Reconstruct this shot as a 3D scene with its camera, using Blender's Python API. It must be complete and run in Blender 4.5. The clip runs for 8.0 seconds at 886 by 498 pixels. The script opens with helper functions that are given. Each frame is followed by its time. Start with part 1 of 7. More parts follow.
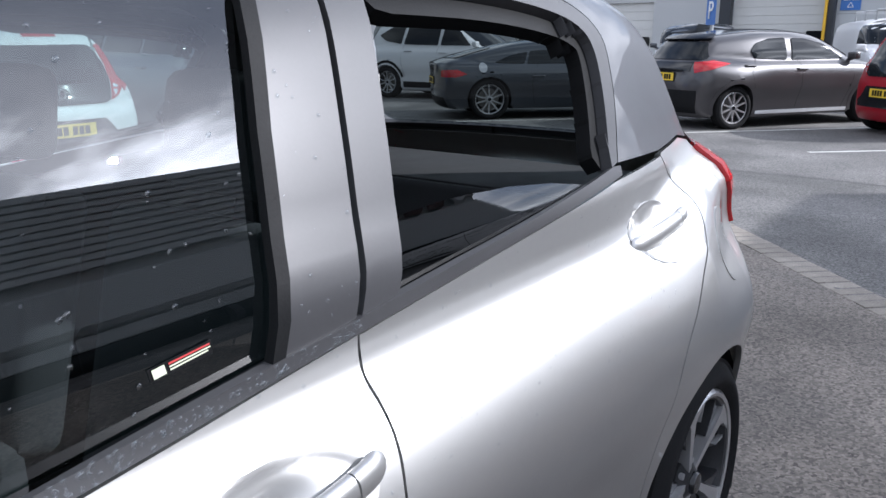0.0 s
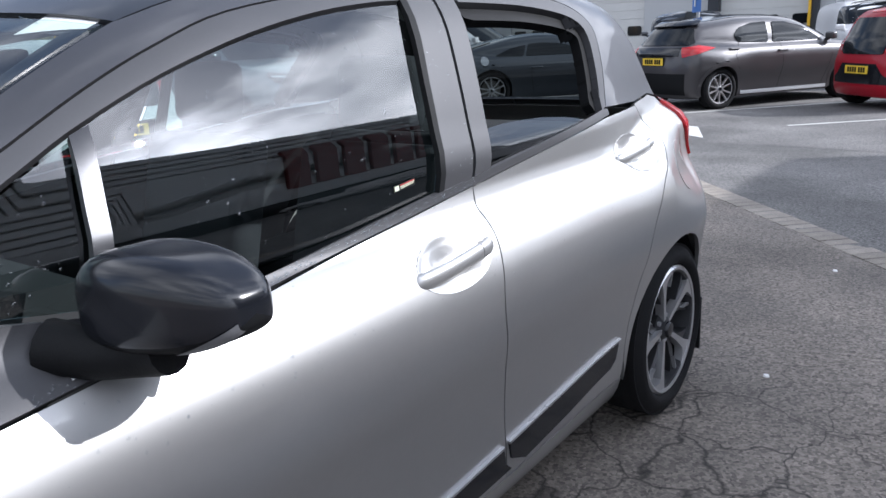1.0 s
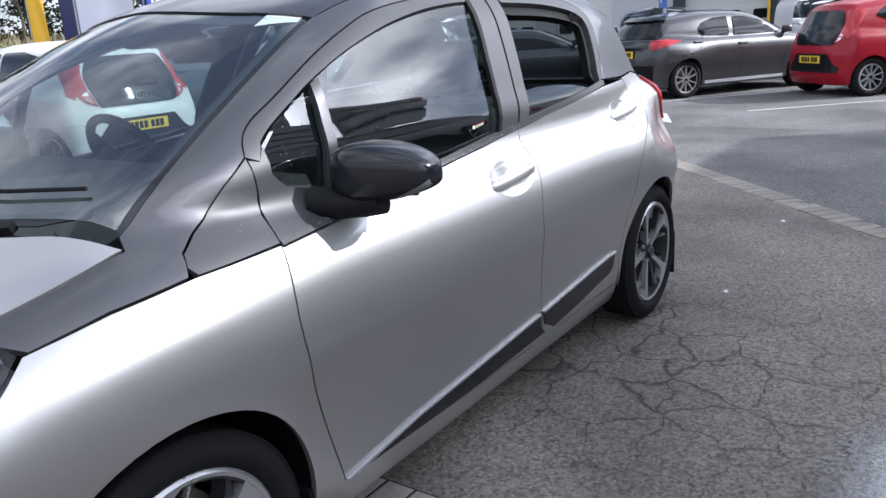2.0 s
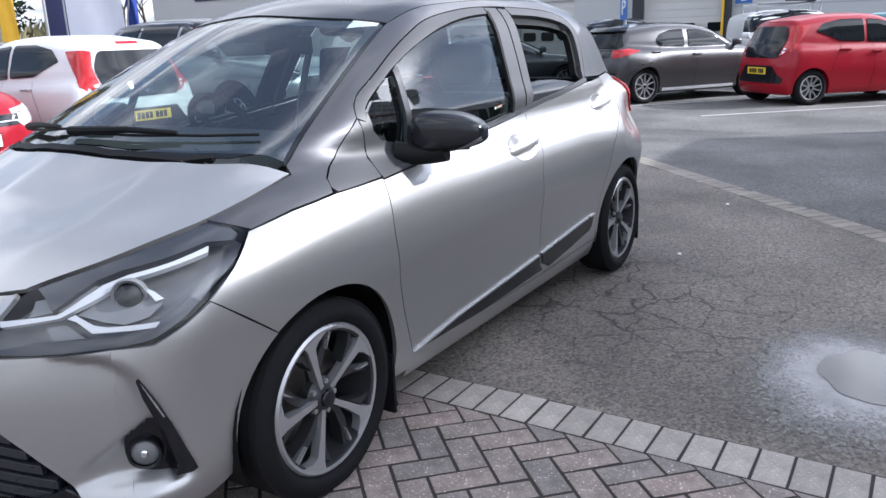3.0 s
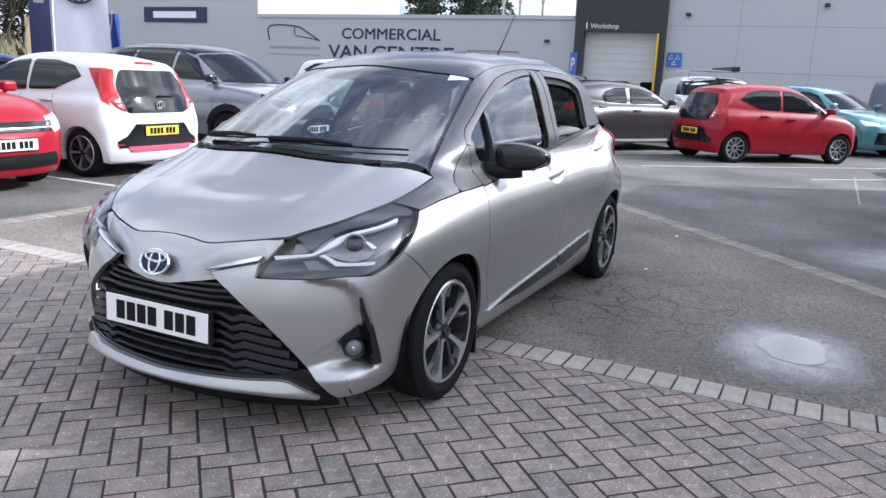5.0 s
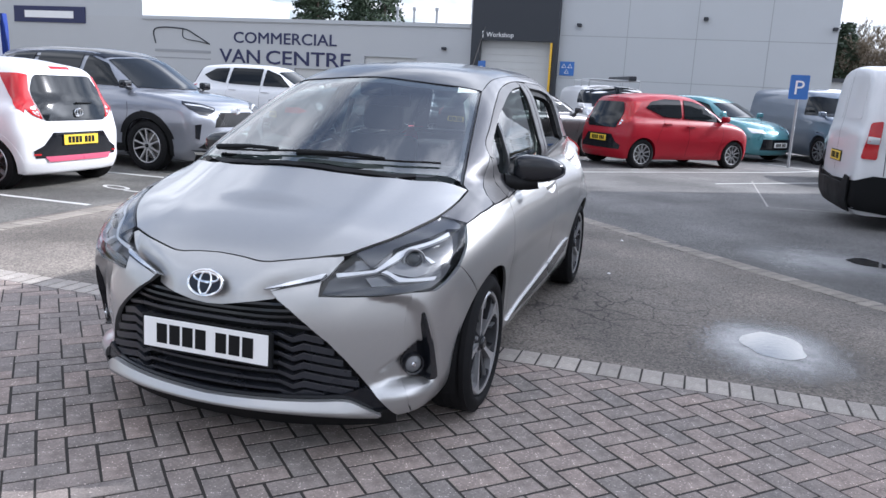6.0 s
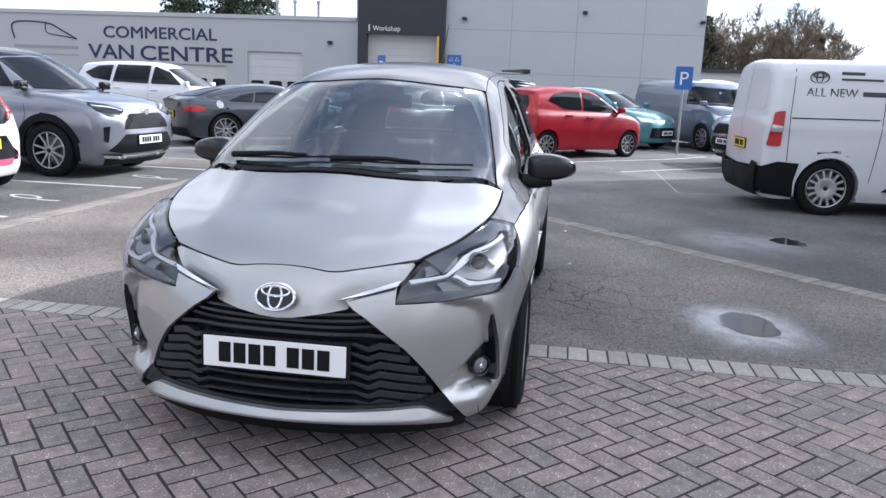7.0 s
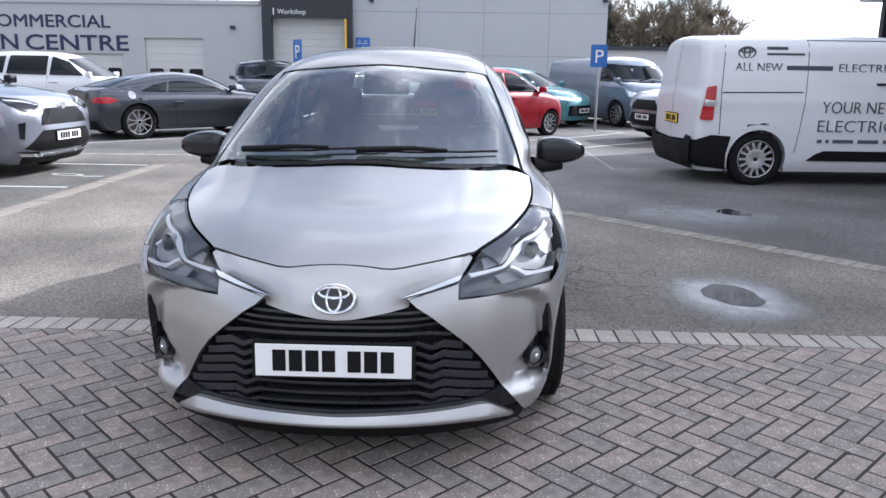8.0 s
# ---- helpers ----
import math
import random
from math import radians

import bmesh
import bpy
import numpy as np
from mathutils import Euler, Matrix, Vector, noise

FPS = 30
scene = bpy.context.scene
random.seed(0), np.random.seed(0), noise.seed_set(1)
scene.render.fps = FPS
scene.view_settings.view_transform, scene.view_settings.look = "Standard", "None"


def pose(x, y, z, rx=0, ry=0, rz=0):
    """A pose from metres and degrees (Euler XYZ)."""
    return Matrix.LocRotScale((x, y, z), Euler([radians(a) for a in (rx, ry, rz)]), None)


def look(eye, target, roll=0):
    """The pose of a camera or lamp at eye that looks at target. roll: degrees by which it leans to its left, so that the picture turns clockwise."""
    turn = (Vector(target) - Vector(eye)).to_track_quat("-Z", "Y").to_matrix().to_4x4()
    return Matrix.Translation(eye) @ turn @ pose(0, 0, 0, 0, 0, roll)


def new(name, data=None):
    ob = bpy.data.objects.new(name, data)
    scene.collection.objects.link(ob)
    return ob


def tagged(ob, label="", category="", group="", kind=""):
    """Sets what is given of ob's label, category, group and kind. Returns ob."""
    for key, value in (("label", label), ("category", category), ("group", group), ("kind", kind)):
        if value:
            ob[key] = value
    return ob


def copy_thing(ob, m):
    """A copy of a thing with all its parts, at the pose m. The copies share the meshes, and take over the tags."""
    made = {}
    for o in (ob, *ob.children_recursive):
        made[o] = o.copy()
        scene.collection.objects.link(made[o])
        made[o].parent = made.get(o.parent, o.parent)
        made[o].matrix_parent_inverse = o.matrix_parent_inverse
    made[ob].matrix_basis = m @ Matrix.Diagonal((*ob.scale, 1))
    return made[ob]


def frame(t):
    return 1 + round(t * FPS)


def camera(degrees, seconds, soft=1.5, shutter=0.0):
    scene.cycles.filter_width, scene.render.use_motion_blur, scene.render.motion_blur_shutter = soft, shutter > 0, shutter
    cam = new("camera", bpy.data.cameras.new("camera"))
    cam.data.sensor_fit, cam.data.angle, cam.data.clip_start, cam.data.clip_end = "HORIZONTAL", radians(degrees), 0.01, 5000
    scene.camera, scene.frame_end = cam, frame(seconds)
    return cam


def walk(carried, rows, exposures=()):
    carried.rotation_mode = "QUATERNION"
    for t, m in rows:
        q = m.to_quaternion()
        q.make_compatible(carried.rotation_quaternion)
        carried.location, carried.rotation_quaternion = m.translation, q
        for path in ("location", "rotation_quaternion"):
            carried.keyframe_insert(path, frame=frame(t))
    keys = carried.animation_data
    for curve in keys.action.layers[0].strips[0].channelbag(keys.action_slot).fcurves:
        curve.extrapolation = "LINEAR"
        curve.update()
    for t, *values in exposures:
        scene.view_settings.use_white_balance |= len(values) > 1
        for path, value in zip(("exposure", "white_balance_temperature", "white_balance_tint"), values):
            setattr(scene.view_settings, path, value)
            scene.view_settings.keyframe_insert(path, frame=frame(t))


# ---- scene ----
cam = camera(59.5, 8.0)
METRES, EYE, TILT, LEAN, TURN = 5.78, 1.3063, 0.0, 0.0, 37.23
ROWS = [
    (0.0, 0.0, 0.0, 0.0, -0.09, -15.24, 0.33),
    (0.5, -0.0068, -0.0771, 0.0031, -0.14, -15.22, 1.74),
    (1.0, -0.0289, -0.1523, 0.0001, -0.56, -15.42, 2.68),
    (1.5, -0.0516, -0.2234, -0.0019, -1.47, -15.54, 3.26),
    (3.0, -0.1329, -0.428, -0.0007, -5.61, -15.38, 1.9),
    (3.5, -0.1587, -0.4914, 0.0031, -6.39, -14.8, 0.76),
    (4.0, -0.1923, -0.539, 0.0054, -7.05, -14.06, -0.53),
    (4.5, -0.2264, -0.5753, 0.0071, -8.03, -13.31, -1.58),
    (5.0, -0.2696, -0.6022, 0.0093, -10.35, -12.6, -2.46),
    (6.5, -0.4318, -0.5508, 0.0104, -23.53, -11.77, -2.69),
    (7.0, -0.4841, -0.5327, 0.0118, -27.99, -11.9, -2.2),
    (7.5, -0.525, -0.506, 0.0085, -32.32, -12.28, -1.41),
    (8.0, -0.553, -0.4717, 0.0116, -35.38, -12.97, -0.79),
]
walk(cam, [(t, pose(0, 0, EYE, TILT, LEAN, TURN) @ pose(METRES * x, METRES * y, METRES * z, 90 + pitch, roll, yaw)) for t, x, y, z, yaw, pitch, roll in ROWS], exposures=[(0.0, 1.02, 5800, 13), (1.5, 1.0, 5800, 13), (3.0, 1.10, 5800, 13), (4.5, 1.09, 5800, 13), (6.5, 1.03, 5800, 13), (8.0, 1.12, 5800, 13)])

# ---- world, sun ----
SUN_AZ, SUN_EL = 35.5, 32.4          # azimuth from +x towards +y, elevation
world = bpy.data.worlds.new("sky")
scene.world = world
world.use_nodes = True
wn, wl = world.node_tree.nodes, world.node_tree.links
wn.clear()
w_out = wn.new("ShaderNodeOutputWorld")
w_bg = wn.new("ShaderNodeBackground")
w_sky = wn.new("ShaderNodeTexSky")
w_sky.sky_type, w_sky.sun_disc = "NISHITA", False
w_sky.sun_elevation, w_sky.sun_rotation = radians(SUN_EL), radians(90 - SUN_AZ)
w_sky.air_density, w_sky.dust_density, w_sky.ozone_density = 1.0, 0.6, 2.0
w_co = wn.new("ShaderNodeTexCoord")
w_sep = wn.new("ShaderNodeSeparateXYZ")
wl.new(w_co.outputs["Generated"], w_sep.inputs[0])
# cloud layer seen in perspective: direction divided by its height
w_up = wn.new("ShaderNodeMath"); w_up.operation = "MAXIMUM"; w_up.inputs[1].default_value = 0.0
wl.new(w_sep.outputs[2], w_up.inputs[0])
w_add = wn.new("ShaderNodeMath"); w_add.operation = "ADD"; w_add.inputs[1].default_value = 0.22
wl.new(w_up.outputs[0], w_add.inputs[0])
w_div = wn.new("ShaderNodeVectorMath"); w_div.operation = "DIVIDE"
w_cmb = wn.new("ShaderNodeCombineXYZ")
for i in range(3):
    wl.new(w_add.outputs[0], w_cmb.inputs[i])
wl.new(w_co.outputs["Generated"], w_div.inputs[0]); wl.new(w_cmb.outputs[0], w_div.inputs[1])
w_noise = wn.new("ShaderNodeTexNoise")
w_noise.inputs["Scale"].default_value, w_noise.inputs["Detail"].default_value = 1.5, 7.0
w_noise.inputs["Roughness"].default_value, w_noise.inputs["Distortion"].default_value = 0.56, 0.3
w_shift = wn.new("ShaderNodeVectorMath"); w_shift.operation = "ADD"; w_shift.inputs[1].default_value = (-10.85, 17.81, 0.0)
wl.new(w_div.outputs[0], w_shift.inputs[0])
wl.new(w_shift.outputs[0], w_noise.inputs["Vector"])
w_ramp = wn.new("ShaderNodeValToRGB")
w_ramp.color_ramp.elements[0].position, w_ramp.color_ramp.elements[1].position = 0.37, 0.52
w_ramp.color_ramp.elements[0].color = (.14, .14, .14, 1)      # thin veil between the clouds
# thicker towards the horizon, more open overhead
w_open = wn.new("ShaderNodeMath"); w_open.operation = "MULTIPLY_ADD"; w_open.inputs[1].default_value = -0.06
w_bias = wn.new("ShaderNodeMath"); w_bias.operation = "ADD"; w_bias.inputs[1].default_value = 0.012
wl.new(w_noise.outputs["Fac"], w_bias.inputs[0])
wl.new(w_up.outputs[0], w_open.inputs[0]); wl.new(w_bias.outputs[0], w_open.inputs[2])
wl.new(w_open.outputs[0], w_ramp.inputs[0])
w_noise2 = wn.new("ShaderNodeTexNoise")
w_noise2.inputs["Scale"].default_value, w_noise2.inputs["Detail"].default_value = 2.6, 6.0
wl.new(w_shift.outputs[0], w_noise2.inputs["Vector"])
w_shade = wn.new("ShaderNodeValToRGB")
w_shade.color_ramp.elements[0].position, w_shade.color_ramp.elements[0].color = 0.40, (11.0, 11.3, 11.8, 1)
w_shade.color_ramp.elements[1].position, w_shade.color_ramp.elements[1].color = 0.66, (27.0, 26.8, 26.4, 1)
wl.new(w_noise2.outputs["Fac"], w_shade.inputs[0])
# clouds are brighter round the sun
w_dot = wn.new("ShaderNodeVectorMath"); w_dot.operation = "DOT_PRODUCT"
w_dot.inputs[1].default_value = (math.cos(radians(SUN_EL)) * math.cos(radians(SUN_AZ)), math.cos(radians(SUN_EL)) * math.sin(radians(SUN_AZ)), math.sin(radians(SUN_EL)))
wl.new(w_co.outputs["Generated"], w_dot.inputs[0])
w_pos = wn.new("ShaderNodeMath"); w_pos.operation = "MAXIMUM"; w_pos.inputs[1].default_value = 0.0
wl.new(w_dot.outputs["Value"], w_pos.inputs[0])
w_pow = wn.new("ShaderNodeMath"); w_pow.operation = "POWER"; w_pow.inputs[1].default_value = 3.0
wl.new(w_pos.outputs[0], w_pow.inputs[0])
w_gain = wn.new("ShaderNodeMath"); w_gain.operation = "MULTIPLY_ADD"; w_gain.inputs[1].default_value, w_gain.inputs[2].default_value = 1.25, 0.56
w_pow2 = wn.new("ShaderNodeMath"); w_pow2.operation = "POWER"; w_pow2.inputs[1].default_value = 70.0
wl.new(w_pos.outputs[0], w_pow2.inputs[0])
w_pows = wn.new("ShaderNodeMath"); w_pows.operation = "MULTIPLY_ADD"; w_pows.inputs[1].default_value = 2.6
wl.new(w_pow2.outputs[0], w_pows.inputs[0]); wl.new(w_pow.outputs[0], w_pows.inputs[2])
wl.new(w_pows.outputs[0], w_gain.inputs[0])
w_lit = wn.new("ShaderNodeVectorMath"); w_lit.operation = "SCALE"
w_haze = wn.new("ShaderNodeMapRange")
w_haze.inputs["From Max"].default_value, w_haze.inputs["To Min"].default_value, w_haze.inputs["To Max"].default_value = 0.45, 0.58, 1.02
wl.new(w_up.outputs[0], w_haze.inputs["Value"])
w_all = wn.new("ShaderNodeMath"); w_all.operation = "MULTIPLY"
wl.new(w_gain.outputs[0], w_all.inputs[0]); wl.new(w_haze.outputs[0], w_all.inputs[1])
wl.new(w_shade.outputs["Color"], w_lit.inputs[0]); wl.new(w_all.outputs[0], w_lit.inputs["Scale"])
w_mix = wn.new("ShaderNodeMix"); w_mix.data_type = "RGBA"
wl.new(w_ramp.outputs["Color"], w_mix.inputs[0])
wl.new(w_sky.outputs[0], w_mix.inputs[6]); wl.new(w_lit.outputs[0], w_mix.inputs[7])
wl.new(w_mix.outputs[2], w_bg.inputs[0])
w_bg.inputs[1].default_value = 0.075
wl.new(w_bg.outputs[0], w_out.inputs[0])

sun = new("sun", bpy.data.lights.new("sun", "SUN"))
sun.data.energy, sun.data.angle, sun.data.color = 2.85, radians(0.6), (1.0, 0.95, 0.88)
sd = Vector((math.cos(radians(SUN_EL)) * math.cos(radians(SUN_AZ)), math.cos(radians(SUN_EL)) * math.sin(radians(SUN_AZ)), math.sin(radians(SUN_EL))))
sun.matrix_world = look(sd * 60, (0, 0, 0))

# ---- materials ----
def material(name, base=(.5, .5, .5), rough=.5, metal=0.0, vary=.12, scale=6.0, fine=90.0, bump=0.0, coat=0.0, rvary=.12, island=0.0, spec=.5, flake=0.0, bump_scale=None, tint=None, flecks=0.0):
    """Surface with colour varied at two scales, uneven gloss and fine relief, in metres."""
    m = bpy.data.materials.new(name)
    m.use_nodes = True
    n, l = m.node_tree.nodes, m.node_tree.links
    b = n["Principled BSDF"]
    b.inputs["Metallic"].default_value, b.inputs["Specular IOR Level"].default_value = metal, spec
    b.inputs["Coat Weight"].default_value, b.inputs["Coat Roughness"].default_value = coat, .03
    co = n.new("ShaderNodeTexCoord")
    big, small = n.new("ShaderNodeTexNoise"), n.new("ShaderNodeTexNoise")
    big.inputs["Scale"].default_value, big.inputs["Detail"].default_value = scale, 5
    small.inputs["Scale"].default_value, small.inputs["Detail"].default_value = fine, 3
    l.new(co.outputs["Object"], big.inputs["Vector"]), l.new(co.outputs["Object"], small.inputs["Vector"])
    add = n.new("ShaderNodeMath"); add.operation = "ADD"
    l.new(big.outputs["Fac"], add.inputs[0]), l.new(small.outputs["Fac"], add.inputs[1])
    mul = n.new("ShaderNodeMapRange")
    mul.inputs["From Min"].default_value, mul.inputs["From Max"].default_value = .6, 1.4
    mul.inputs["To Min"].default_value, mul.inputs["To Max"].default_value = 1 - vary, 1 + vary
    l.new(add.outputs[0], mul.inputs["Value"])
    value = mul.outputs[0]
    if island:
        rnd = n.new("ShaderNodeNewGeometry")
        obi = n.new("ShaderNodeObjectInfo")
        s2 = n.new("ShaderNodeMath"); s2.operation = "ADD"
        l.new(rnd.outputs["Random Per Island"], s2.inputs[0]), l.new(obi.outputs["Random"], s2.inputs[1])
        fr = n.new("ShaderNodeMath"); fr.operation = "FRACT"; l.new(s2.outputs[0], fr.inputs[0])
        mr = n.new("ShaderNodeMapRange"); mr.inputs["To Min"].default_value, mr.inputs["To Max"].default_value = 1 - island, 1 + island
        l.new(fr.outputs[0], mr.inputs["Value"])
        mm = n.new("ShaderNodeMath"); mm.operation = "MULTIPLY"
        l.new(value, mm.inputs[0]), l.new(mr.outputs[0], mm.inputs[1]); value = mm.outputs[0]
    col = n.new("ShaderNodeVectorMath"); col.operation = "SCALE"
    col.inputs[0].default_value = base
    if tint and island:
        mx = n.new("ShaderNodeMix"); mx.data_type = "RGBA"
        mx.inputs[6].default_value, mx.inputs[7].default_value = (*base, 1), (*tint, 1)
        l.new(fr.outputs[0], mx.inputs[0]); l.new(mx.outputs[2], col.inputs[0])
    if flecks:
        fn = n.new("ShaderNodeTexNoise"); fn.inputs["Scale"].default_value, fn.inputs["Detail"].default_value = 130, 2
        l.new(co.outputs["Object"], fn.inputs["Vector"])
        fm = n.new("ShaderNodeMapRange"); fm.inputs["From Min"].default_value, fm.inputs["From Max"].default_value = .66, .74
        fm.inputs["To Min"].default_value, fm.inputs["To Max"].default_value = 1, 1 + flecks
        l.new(fn.outputs["Fac"], fm.inputs["Value"])
        fx = n.new("ShaderNodeMath"); fx.operation = "MULTIPLY"
        l.new(value, fx.inputs[0]), l.new(fm.outputs[0], fx.inputs[1]); value = fx.outputs[0]
    l.new(value, col.inputs["Scale"])
    l.new(col.outputs[0], b.inputs["Base Color"])
    rr = n.new("ShaderNodeMapRange")
    rr.inputs["From Min"].default_value, rr.inputs["From Max"].default_value = .3, .7
    rr.inputs["To Min"].default_value, rr.inputs["To Max"].default_value = max(.01, rough * (1 - rvary)), min(1, rough * (1 + rvary))
    l.new(big.outputs["Fac"], rr.inputs["Value"]), l.new(rr.outputs[0], b.inputs["Roughness"])
    if bump:
        bp = n.new("ShaderNodeBump"); bp.inputs["Strength"].default_value, bp.inputs["Distance"].default_value = bump, .004
        src = small
        if bump_scale:
            src = n.new("ShaderNodeTexNoise"); src.inputs["Scale"].default_value, src.inputs["Detail"].default_value = bump_scale, 4
            l.new(co.outputs["Object"], src.inputs["Vector"])
        l.new(src.outputs["Fac"], bp.inputs["Height"]), l.new(bp.outputs[0], b.inputs["Normal"])
    if flake:
        fk = n.new("ShaderNodeTexNoise"); fk.inputs["Scale"].default_value, fk.inputs["Detail"].default_value = 1400, 1
        l.new(co.outputs["Object"], fk.inputs["Vector"])
        bp = n.new("ShaderNodeBump"); bp.inputs["Strength"].default_value, bp.inputs["Distance"].default_value = flake, .0005
        l.new(fk.outputs["Fac"], bp.inputs["Height"]), l.new(bp.outputs[0], b.inputs["Normal"])
    return m


def glass_material(name, tint=(.75, .82, .8), rough=0.0, face=.11):
    """Thin pane: clear tinted pass-through under a mirror that grows towards grazing."""
    m = bpy.data.materials.new(name)
    m.use_nodes = True
    n, l = m.node_tree.nodes, m.node_tree.links
    n.clear()
    out, mix = n.new("ShaderNodeOutputMaterial"), n.new("ShaderNodeMixShader")
    tr, gl, lw = n.new("ShaderNodeBsdfTransparent"), n.new("ShaderNodeBsdfGlossy"), n.new("ShaderNodeLayerWeight")
    tr.inputs[0].default_value, gl.inputs["Roughness"].default_value = (*tint, 1), rough
    p, q = n.new("ShaderNodeMath"), n.new("ShaderNodeMath")
    p.operation, p.inputs[1].default_value = "POWER", 5.0
    q.operation, q.inputs[1].default_value, q.inputs[2].default_value = "MULTIPLY_ADD", 1 - face, face
    l.new(lw.outputs["Facing"], p.inputs[0]), l.new(p.outputs[0], q.inputs[0]), l.new(q.outputs[0], mix.inputs[0])
    l.new(tr.outputs[0], mix.inputs[1]), l.new(gl.outputs[0], mix.inputs[2])
    l.new(mix.outputs[0], out.inputs["Surface"])
    return m


M = {}
M["silver"] = material("silver_paint", (.425, .423, .419), .41, .80, .02, 3, 60, coat=1.0, rvary=.01, flake=.03)
M["black_metal"] = material("dark_grey_metallic_paint", (.078, .078, .084), .40, .62, .04, 3, 60, coat=.5, spec=.3, flake=.08)
M["roof_paint"] = material("near_black_roof_paint", (.024, .026, .031), .34, .3, .06, 3, 60, coat=.6, spec=.35)
M["trim"] = material("satin_grey_trim", (.056, .056, .060), .45, .2, .05, 4, 200)
M["black"] = material("black_plastic", (.007, .0074, .0082), .6, 0, .2, 5, 250, bump=.1, spec=.16)
M["gloss_black"] = material("gloss_black", (.008, .009, .012), .14, 0, .1, 4, 80, coat=.15, spec=.4)
M["rubber"] = material("tyre_rubber", (.009, .009, .010), .8, 0, .25, 9, 300, bump=.25, spec=.18)
M["chrome"] = material("chrome", (.78, .79, .80), .10, 1.0, .04, 5, 100)
M["satin_chrome"] = material("satin_chrome", (.62, .63, .65), .22, .9, .03, 5, 100)
M["alloy"] = material("machined_alloy", (.46, .46, .47), .30, .7, .05, 6, 200)
M["alloy_dark"] = material("dark_alloy", (.045, .046, .050), .32, .5, .1, 6, 120)
M["steel"] = material("brake_steel", (.20, .19, .18), .45, .8, .2, 10, 200)
M["white_plastic"] = material("white_plate", (.80, .80, .79), .35, 0, .02, 5, 200)
M["yellow_plate"] = material("yellow_plate", (.80, .55, .04), .4, 0, .03, 5, 200)
M["red_lens"] = material("red_lens", (.42, .008, .012), .15, 0, .1, 12, 150, coat=.3)
M["lamp_clear"] = material("lamp_reflector", (.82, .84, .87), .22, .6, .05, 12, 150)
M["lamp_grey"] = material("lamp_grey_inner", (.095, .097, .102), .35, .4, .08, 12, 150)
M["fabric"] = material("seat_fabric", (.035, .037, .042), .9, 0, .25, 14, 400, bump=.3)
M["dash"] = material("soft_dash", (.028, .029, .031), .7, 0, .15, 8, 300, bump=.2)
M["light_grey"] = material("pale_headlining", (.42, .42, .40), .85, 0, .06, 6, 200, bump=.1)
M["glass"] = glass_material("window_glass", (.46, .55, .54), face=.13)
M["screen"] = glass_material("windscreen_glass", (.80, .90, .86), face=.24)
M["clear"] = glass_material("lamp_lens", (.95, .965, .98), face=.045)
M["lamp_tube"] = material("pale_light_guide", (.44, .45, .47), .45, .0, .05, 12, 150)
M["lamp_mid"] = material("lamp_grey_reflector", (.155, .158, .165), .45, .15, .08, 12, 150)
M["lamp_lid"] = material("smoked_lamp_bezel", (.050, .052, .058), .18, .3, .06, 8, 120, spec=.6)
M["grille"] = material("grille_plastic", (.022, .024, .030), .28, 0, .1, 6, 200, spec=.5)
M["tint"] = glass_material("rear_tinted_glass", (.30, .34, .34))
M["drop"] = glass_material("water_drop", (.92, .94, .95), face=.10)
M["far_glass"] = material("dark_window_glass", (.008, .010, .012), .05, 0, .1, 3, 40, spec=.3)


# ---- mesh tools ----
def link(name, bm, mat, parent=None, label="", smooth=None, category="", kind="", group=""):
    me = bpy.data.meshes.new(name)
    bmesh.ops.recalc_face_normals(bm, faces=bm.faces)
    bm.to_mesh(me)
    bm.free()
    for mm in (mat if isinstance(mat, (list, tuple)) else [mat]):
        me.materials.append(mm)
    if smooth is not None:
        me.shade_smooth()
        me.set_sharp_from_angle(angle=radians(smooth))
    ob = new(name, me)
    if parent:
        ob.parent = parent
    return tagged(ob, label, category, group, kind)


def part(name, bm, mat, parent, label="", smooth=35):
    return link(name, bm, mat, parent, label, smooth)


def empty(name, m, label, category, group="", kind=""):
    ob = new(name)
    ob.matrix_world = m
    ob.empty_display_size = .1
    return tagged(ob, label, category, group, kind)


def box(bm, x0, x1, y0, y1, z0, z1, bevel=0.0, seg=1, m=None, mat=0):
    v = [bm.verts.new((x, y, z)) for z in (z0, z1) for y in (y0, y1) for x in (x0, x1)]
    q = [(0, 2, 3, 1), (4, 5, 7, 6), (0, 1, 5, 4), (2, 6, 7, 3), (0, 4, 6, 2), (1, 3, 7, 5)]
    f = [bm.faces.new([v[i] for i in k]) for k in q]
    for k in f:
        k.material_index = mat
    if bevel:
        e = list({e for k in f for e in k.edges})
        r = bmesh.ops.bevel(bm, geom=e, offset=bevel, segments=seg, profile=.6, affect="EDGES", clamp_overlap=True)
        v = list({x for k in r["faces"] for x in k.verts} | {x for x in v if x.is_valid})
    if m:
        bmesh.ops.transform(bm, matrix=m, verts=v)
    return v


def boxed(name, mat, parent, dims, bevel=.005, label="", seg=2, m=None):
    bm = bmesh.new()
    box(bm, *dims, bevel=bevel, seg=seg, m=m)
    return part(name, bm, mat, parent, label)


